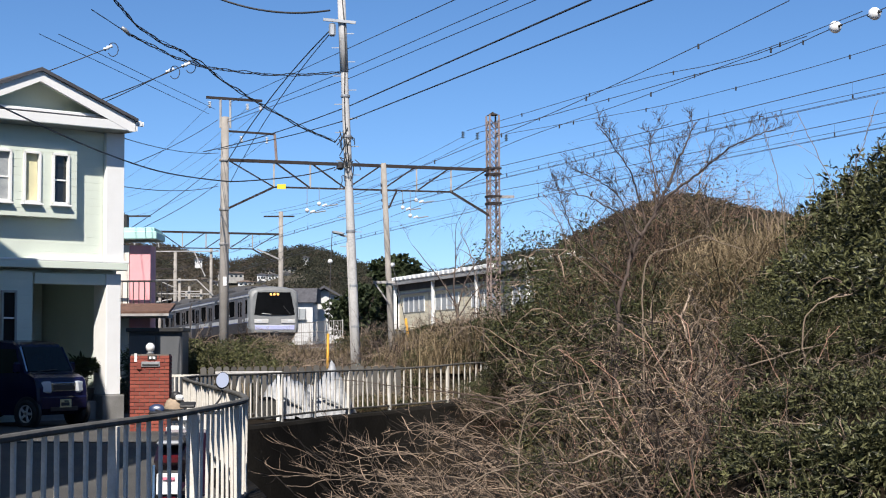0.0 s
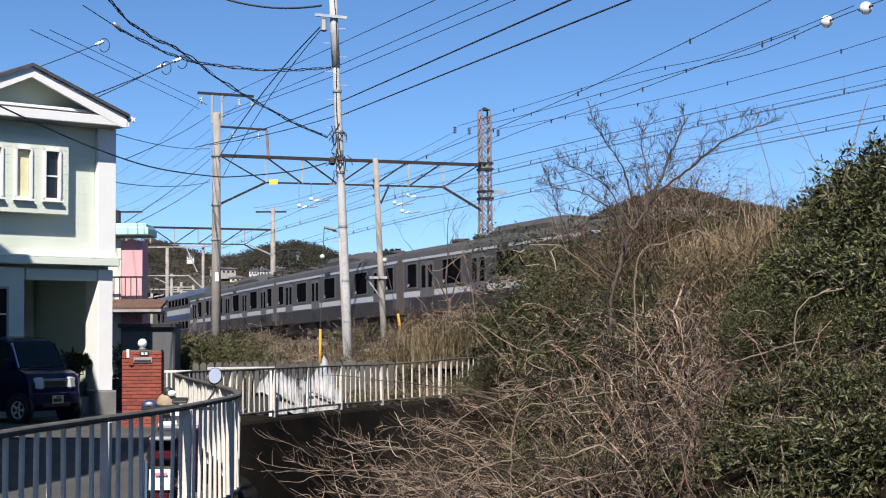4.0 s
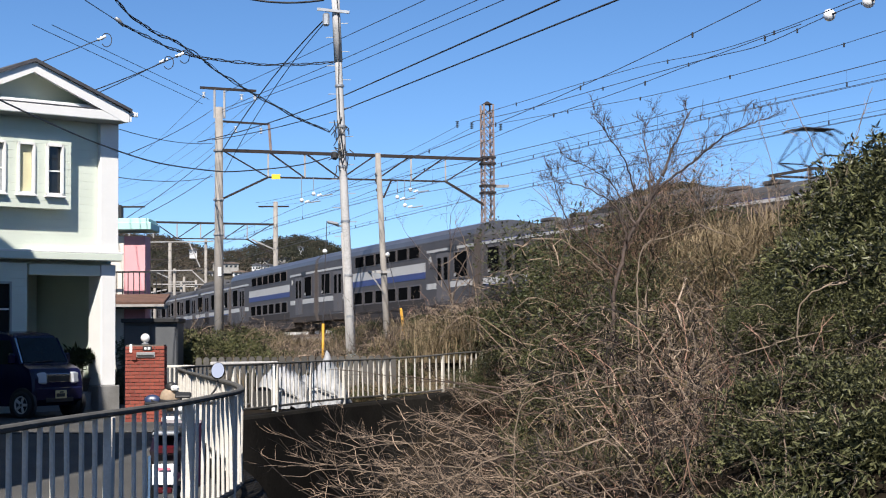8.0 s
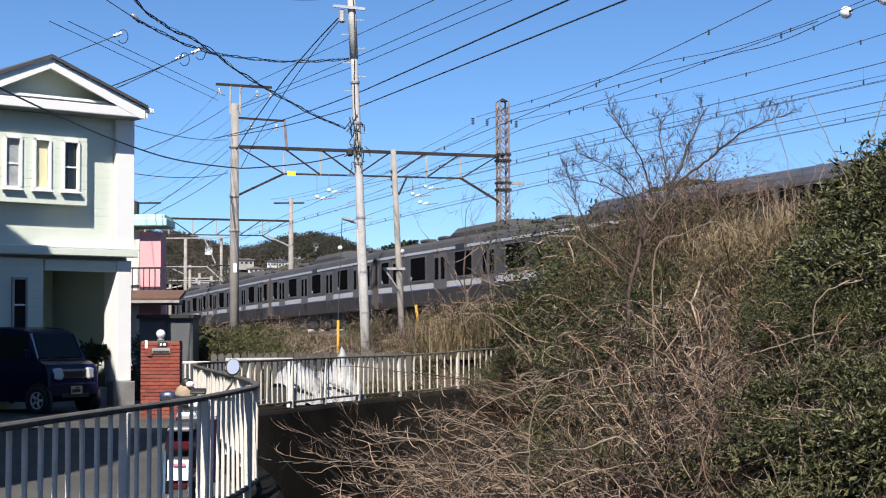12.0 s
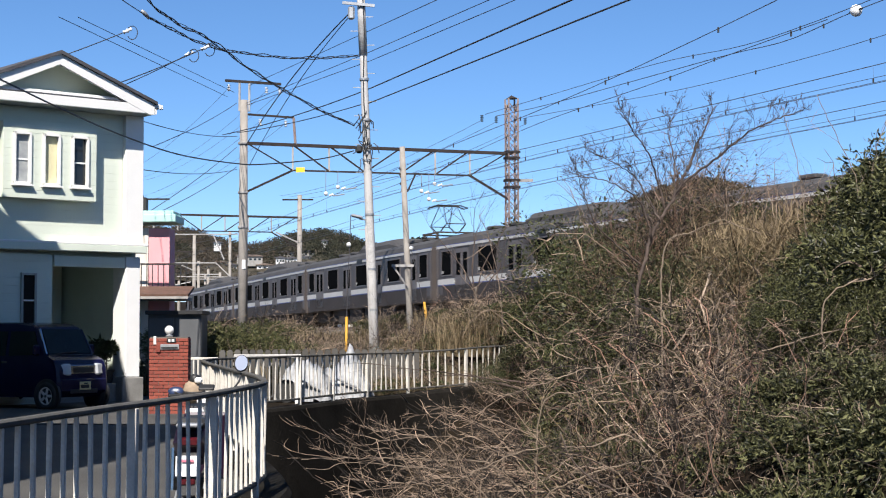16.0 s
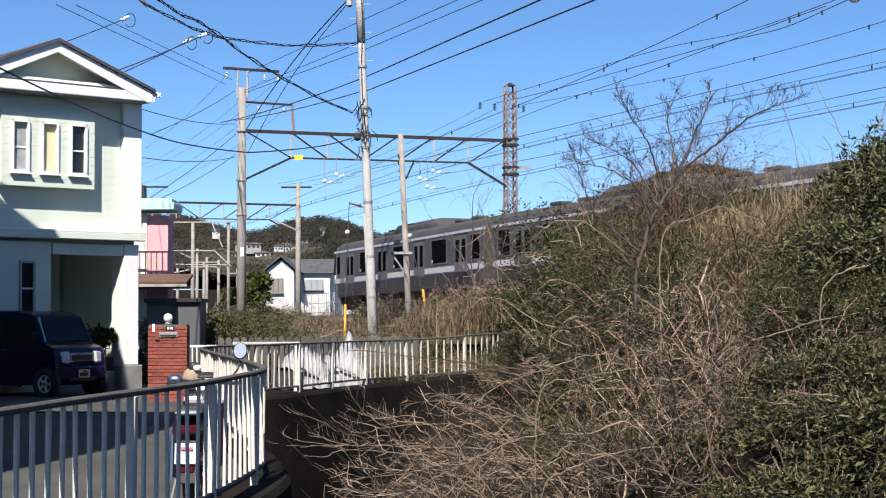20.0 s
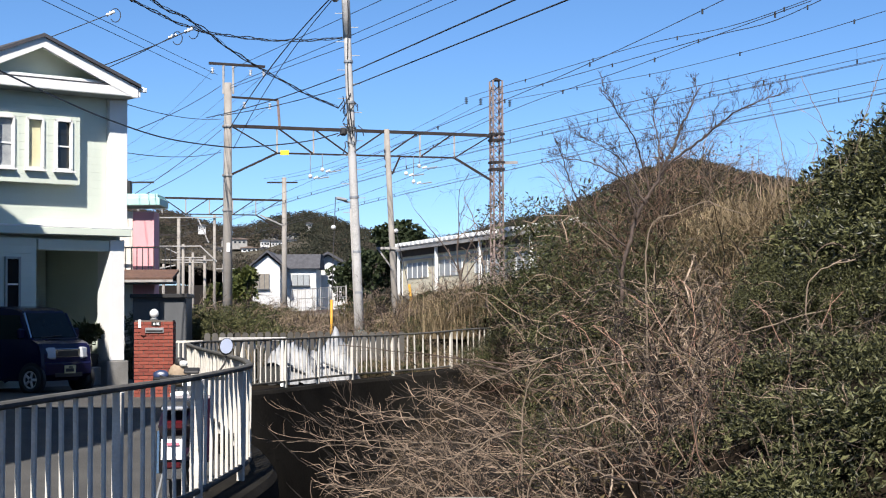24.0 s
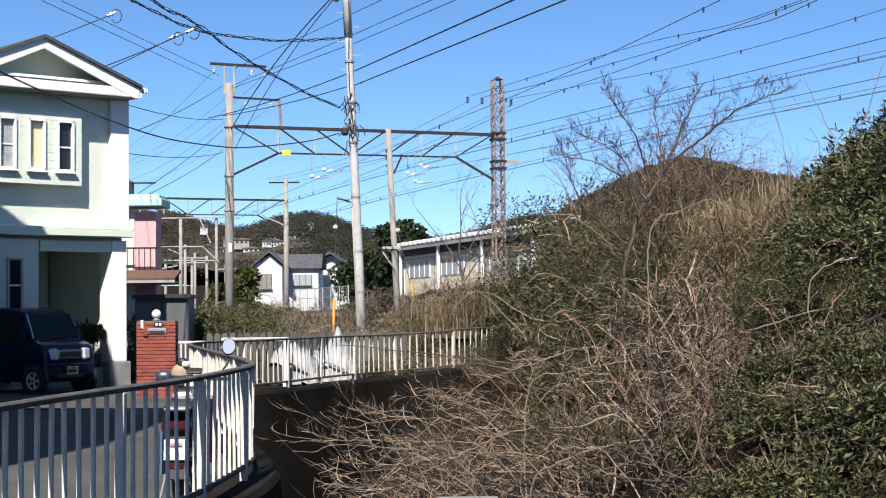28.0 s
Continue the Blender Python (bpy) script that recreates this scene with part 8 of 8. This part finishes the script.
    for sx, dz, dx in ((-1, -0.085, -0.275), (1, 0.165, 0.31)):
        stalk = part("mirror_stalk", Geo().tube([(sx * 0.2, 0.98, 1.0), (sx * 0.2 + dx * 0.3, 0.98, 1.06 + dz * 0.4), (dx, 1.0, 1.10 + dz * 0.6)], 0.010, 6), M_BLACK, th)
        g = Geo().lathe(pose(dx, 1.0, 1.12 + dz, 69, 18 if sx > 0 else 0, 12 if sx > 0 else 0) @ Matrix.Diagonal((1.05 if sx > 0 else 1.15, 1.35 if sx > 0 else 0.75, 1, 1)), [(0.045, -0.015), (0.058, -0.010), (0.062, 0.0), (0.055, 0.012), (0.03, 0.02)], 20)
        part("mirror", g, M_SKYMIRROR if sx < 0 else M_BLACK, stalk, "oval rear-view mirror", True)
        if sx < 0:
            continue
        part("mirror_glass", Geo().lathe(pose(dx, 0.985, 1.122 + dz, 70, 18, 12) @ Matrix.Diagonal((1.05 if sx > 0 else 1.15, 1.35 if sx > 0 else 0.75, 1, 1)), [(0.01, 0.004), (0.054, 0.004), (0.054, 0.008), (0.01, 0.008)], 20), M_MIRROR, th)


make_scooter()


def make_tarp():
    """Motorbikes under white sheets behind the railing: folded, bulging covers."""
    for (x, y, w, d, h, tip, label) in ((-3.45, 37.5, 1.3, 0.9, 0.88, 0.0, "crumpled white sheet over a heap"), (-2.65, 38.3, 1.45, 1.0, 0.74, 0.62, "white sheet drawn up to a point")):
        th = thing("covered_motorbike", (x, y, 0), label, "tarpaulin", "white covers by the railing")
        g = Geo()
        n, m = 26, 16
        for j in range(m + 1):
            for i in range(n + 1):
                u, v = i / n * 2 - 1, j / m * 2 - 1
                r = max(abs(u), abs(v))
                z = h * (1 - r ** 3.0) + tip * max(0, 1 - math.hypot(u - 0.25, v) / 0.55) ** 1.3
                z += 0.14 * noise.noise(Vector((u * 3.1, v * 3.1, x))) * (1 - r * 0.6) + 0.09 * noise.noise(Vector((u * 7, v * 3, y))) + 0.04 * noise.noise(Vector((u * 15, v * 9, y)))
                k = 1 + 0.14 * noise.noise(Vector((u * 9, v * 9, 3))) + 0.06 * math.sin(u * 26 + 3 * noise.noise(Vector((u * 3, v * 3, 7))))
                g.v.append((u * w / 2 * k, v * d / 2 * k, max(z, 0.02 if r > 0.97 else 0.0)))
        for j in range(m):
            for i in range(n):
                a = j * (n + 1) + i
                g.f.append((a, a + 1, a + n + 2, a + n + 1))
        part("sheet", g, M_BAG, th, "", True)
        part("wheel", Geo().lathe(pose(-w * 0.3, -d / 2 - 0.02, 0.26, 90, 0, 0), [(0.17, -0.03), (0.26, -0.03), (0.26, 0.03), (0.17, 0.03)], 18), M_RUBBER, th)
        part("frame_tube", Geo().tube([(-w * 0.3, -d / 2, 0.26), (-w * 0.05, -d / 2, 0.5), (w * 0.3, -d / 2, 0.28)], 0.03, 6), M_STEEL, th)


make_tarp()


M_PLANK = mat("weathered_plank", (0.05, 0.047, 0.042), (0.105, 0.10, 0.09), 0.85, by="object", bump=0.4)


def make_board_fence():
    """Grey plank fence and a white sill behind the railing."""
    th = thing("plank_fence", (-3.3, 41.2, 0), "weathered grey plank fence with pointed boards", "fence")
    x = -2.6
    k = 0
    while x < 2.3:
        h = 1.16 + 0.04 * noise.noise(Vector((x * 3, 0, 0)))
        part("plank", Geo().prism(pose(x, 0.15 * x, 0), [(0, 0), (0.15, 0), (0.15, h - 0.05), (0.11, h), (0.04, h), (0, h - 0.05)], 0, 0.03), M_PLANK, th)
        x += 0.185
    part("fence_rail", Geo().bar((-2.6, -0.36, 0.8), (2.3, 0.38, 0.8), 0.05, 0.08), M_POLE_OLD, th)
    s = thing("white_barrier", (-4.35, 36.5, 0), "low white painted barrier", "barrier")
    part("beam", Geo().box((0.15, 0, 1.05), 1.5, 0.08, 0.09, 0.01), M_POLE, s)
    for dx in (-0.5, 0.8):
        part("leg", Geo().box((dx, 0, 0.5), 0.07, 0.07, 1.0), M_WHITE, s)
    gt = thing("white_gate", (-5.15, 33.4, 0), "narrow white barred gate beside the brick pillar", "gate")
    for k in range(6):
        part("gate_bar", Geo().box((-0.2 + k * 0.09, 0, 0.55), 0.03, 0.03, 1.0, 0.004), M_FENCE, gt)
    for z in (0.12, 1.05):
        part("gate_rail", Geo().box((0.02, 0, z), 0.56, 0.04, 0.05, 0.005), M_FENCE, gt)


make_board_fence()


def make_back_houses():
    M_CREAMW = mat("cream_render", (0.74, 0.69, 0.60), (0.66, 0.61, 0.53), 0.75, scale=2)
    # pink house with turquoise fascia behind the green one
    th = thing("pink_house", pose(-8.5, 47.2, 0, 0, 0, 0), "pink rendered house with a turquoise roof edge and balcony", "house")
    part("wall", Geo().box((-0.06, 0.35, 2.3), 0.60, 0.9, 4.6), M_PINK, th)
    part("white_wall", Geo().box((-0.745, 0.3, 2.3), 0.76, 0.9, 4.6), M_CREAMW, th)
    part("roof_edge", Geo().box((-0.45, 0.25, 4.86), 1.85, 1.5, 0.22, 0.02), M_TURQ, th, "turquoise metal fascia")
    part("roof_edge", Geo().box((-0.45, 0.25, 5.02), 1.7, 1.3, 0.14, 0.02), M_TURQ, th, "turquoise metal fascia")
    for k in range(12):
        part("baluster", Geo().box((-0.95 + k * 0.16, -0.62, 3.05), 0.025, 0.025, 0.95), M_BLACK, th)
    part("balcony_rail", Geo().box((-0.1, -0.62, 3.54), 1.9, 0.05, 0.05), M_BLACK, th)
    part("balcony_floor", Geo().box((-0.1, -0.3, 2.55), 1.9, 0.9, 0.1), M_CONC, th)
    part("lean_to_roof", Geo().box(pose(0.12, -1.28, 2.74, 13, 0, 0), 1.9, 1.1, 0.09, 0.01), M_TILE_OR, th, "terracotta lean-to roof")
    part("lean_to_fascia", Geo().box((0.12, -1.83, 2.56), 1.9, 0.05, 0.07), M_BEAMW, th)
    part("roof_unit", Geo().box((-0.65, 0.4, 5.3), 0.3, 0.3, 0.45, 0.02), M_BLACK, th)
    part("roof_unit", Geo().box((-0.95, 0.6, 5.55), 0.5, 0.6, 0.12), M_ROOF_BR, th)
    part("aerial_bar", Geo().bar((-1.0, 0.4, 5.48), (0.15, 0.4, 5.48), 0.05), M_BLACK, th)
    # grey steel store between the houses
    s = thing("storage_shed", pose(-6.98, 40.6, 0), "dark grey steel storage shed with two doors", "shed")
    part("body", Geo().box((0, 0.5, 1.02), 1.32, 1.0, 2.04, 0.01), M_SHED, s)
    part("roof", Geo().box((0, 0.45, 2.08), 1.42, 1.2, 0.10, 0.01), M_BLACK, s)
    for dx in (-0.33, 0.33):
        d = part("door", Geo().box((dx, -0.02, 1.0), 0.62, 0.03, 1.9, 0.008), M_SHED, s)
        part("handle", Geo().box((dx + (0.24 if dx < 0 else -0.24), -0.05, 1.0), 0.03, 0.03, 0.2), M_BLACK, d)
    # neighbours outside the view that shade the lane
    nb = thing("neighbour_house", pose(-12.6, 15.0, 0), "plain rendered neighbouring house beside the lane", "house", "neighbouring houses")
    part("wall", Geo().box((2.05, 0.3, 4.6), 10, 8.0, 9.2), M_CREAM, nb)
    part("roof", Geo().prism(pose(0, 0, 0), [(-3.2, 9.2), (7.1, 9.2), (2.0, 10.6)], -3.8, 4.35), M_ROOF, nb)
    nb = thing("neighbour_house", pose(-13.0, 26.5, 0), "tall plain rendered neighbouring house beside the carport", "house", "neighbouring houses")
    part("wall", Geo().prism(pose(0, 0, 0), [(-4, 0), (4.2, 0), (4.2, 8.9), (3.9, 9.9), (3.1, 10.5), (-4, 10.2)], -3.5, 3.5), M_CREAM, nb)
    # Unseen block added only to shade the van's front.
    part("stair_tower", Geo().box((4.64, -0.2, 4.1), 0.88, 2.6, 8.2), M_CREAM, nb)
    part("roof", Geo().prism(pose(0, 0, 0), [(-4.2, 10.22), (3.1, 10.52), (3.1, 10.6), (-4.2, 10.3)], -3.6, 3.5), M_ROOF, nb)


make_back_houses()


def sky_blockers_behind():
    """Two-storey house blocks, unseen behind the viewer, added to cut skylight on the lane."""
    for x, w, h, wall in ((-19.0, 8.4, 7.4, M_CREAM), (-10.0, 8.6, 7.8, M_SHED), (-1.0, 8.4, 7.6, M_POLE_OLD), (8.0, 8.6, 7.8, M_SHED), (17.0, 8.4, 7.4, M_CREAM)):
        th = thing("neighbour_house", pose(x, -13.5, 0), "unseen plain two-storey house block added to cut skylight", "house", "neighbouring houses")
        part("wall", Geo().box((0, 0, h / 2), w, 8.0, h), wall, th)
        part("roof", Geo().prism(pose(0, 0, 0, 0, 0, 90), [(-4.3, h), (4.3, h), (0, h + 1.5)], -w / 2 - 0.2, w / 2 + 0.2), M_ROOF, th)
        for dx in (-2.2, 2.0):
            for z in (1.5, 4.6):
                part("window", Geo().box((dx, 4.02, z), 1.7, 0.08, 1.2, 0.01), M_GLASS, th)


sky_blockers_behind()


def potted_plants():
    rnd = random.Random(17)
    for x, y, s in ((-8.10, 37.90, 1.1), (-8.48, 37.56, 1.2), (-8.86, 37.23, 1.15)):
        th = thing("potted_shrub", (x, y, 0.425), "dark green potted shrub under the carport", "potted plant", "pots by the carport")
        part("pot", Geo().lathe((0, 0, 0), [(0.14, 0), (0.19, 0.28), (0.2, 0.3), (0.17, 0.3), (0.12, 0.25)], 16), M_BLACK, th)
        g = leaf_mesh(rnd, 520, 0.34 * s, 0.34 * s, 0.34 * s, 0.16, narrow=0.3, lobes=6)
        for k in range(len(g.v)):
            g.v[k] = Vector(g.v[k]) + Vector((0, 0, 0.4))
        part("foliage", g, M_PINE, th)["kind"] = "stuff"
        part("stem", Geo().tube([(0, 0, 0.2), (0.02, 0, 0.8)], 0.02, 6), M_STEM, th)


potted_plants()


motions()
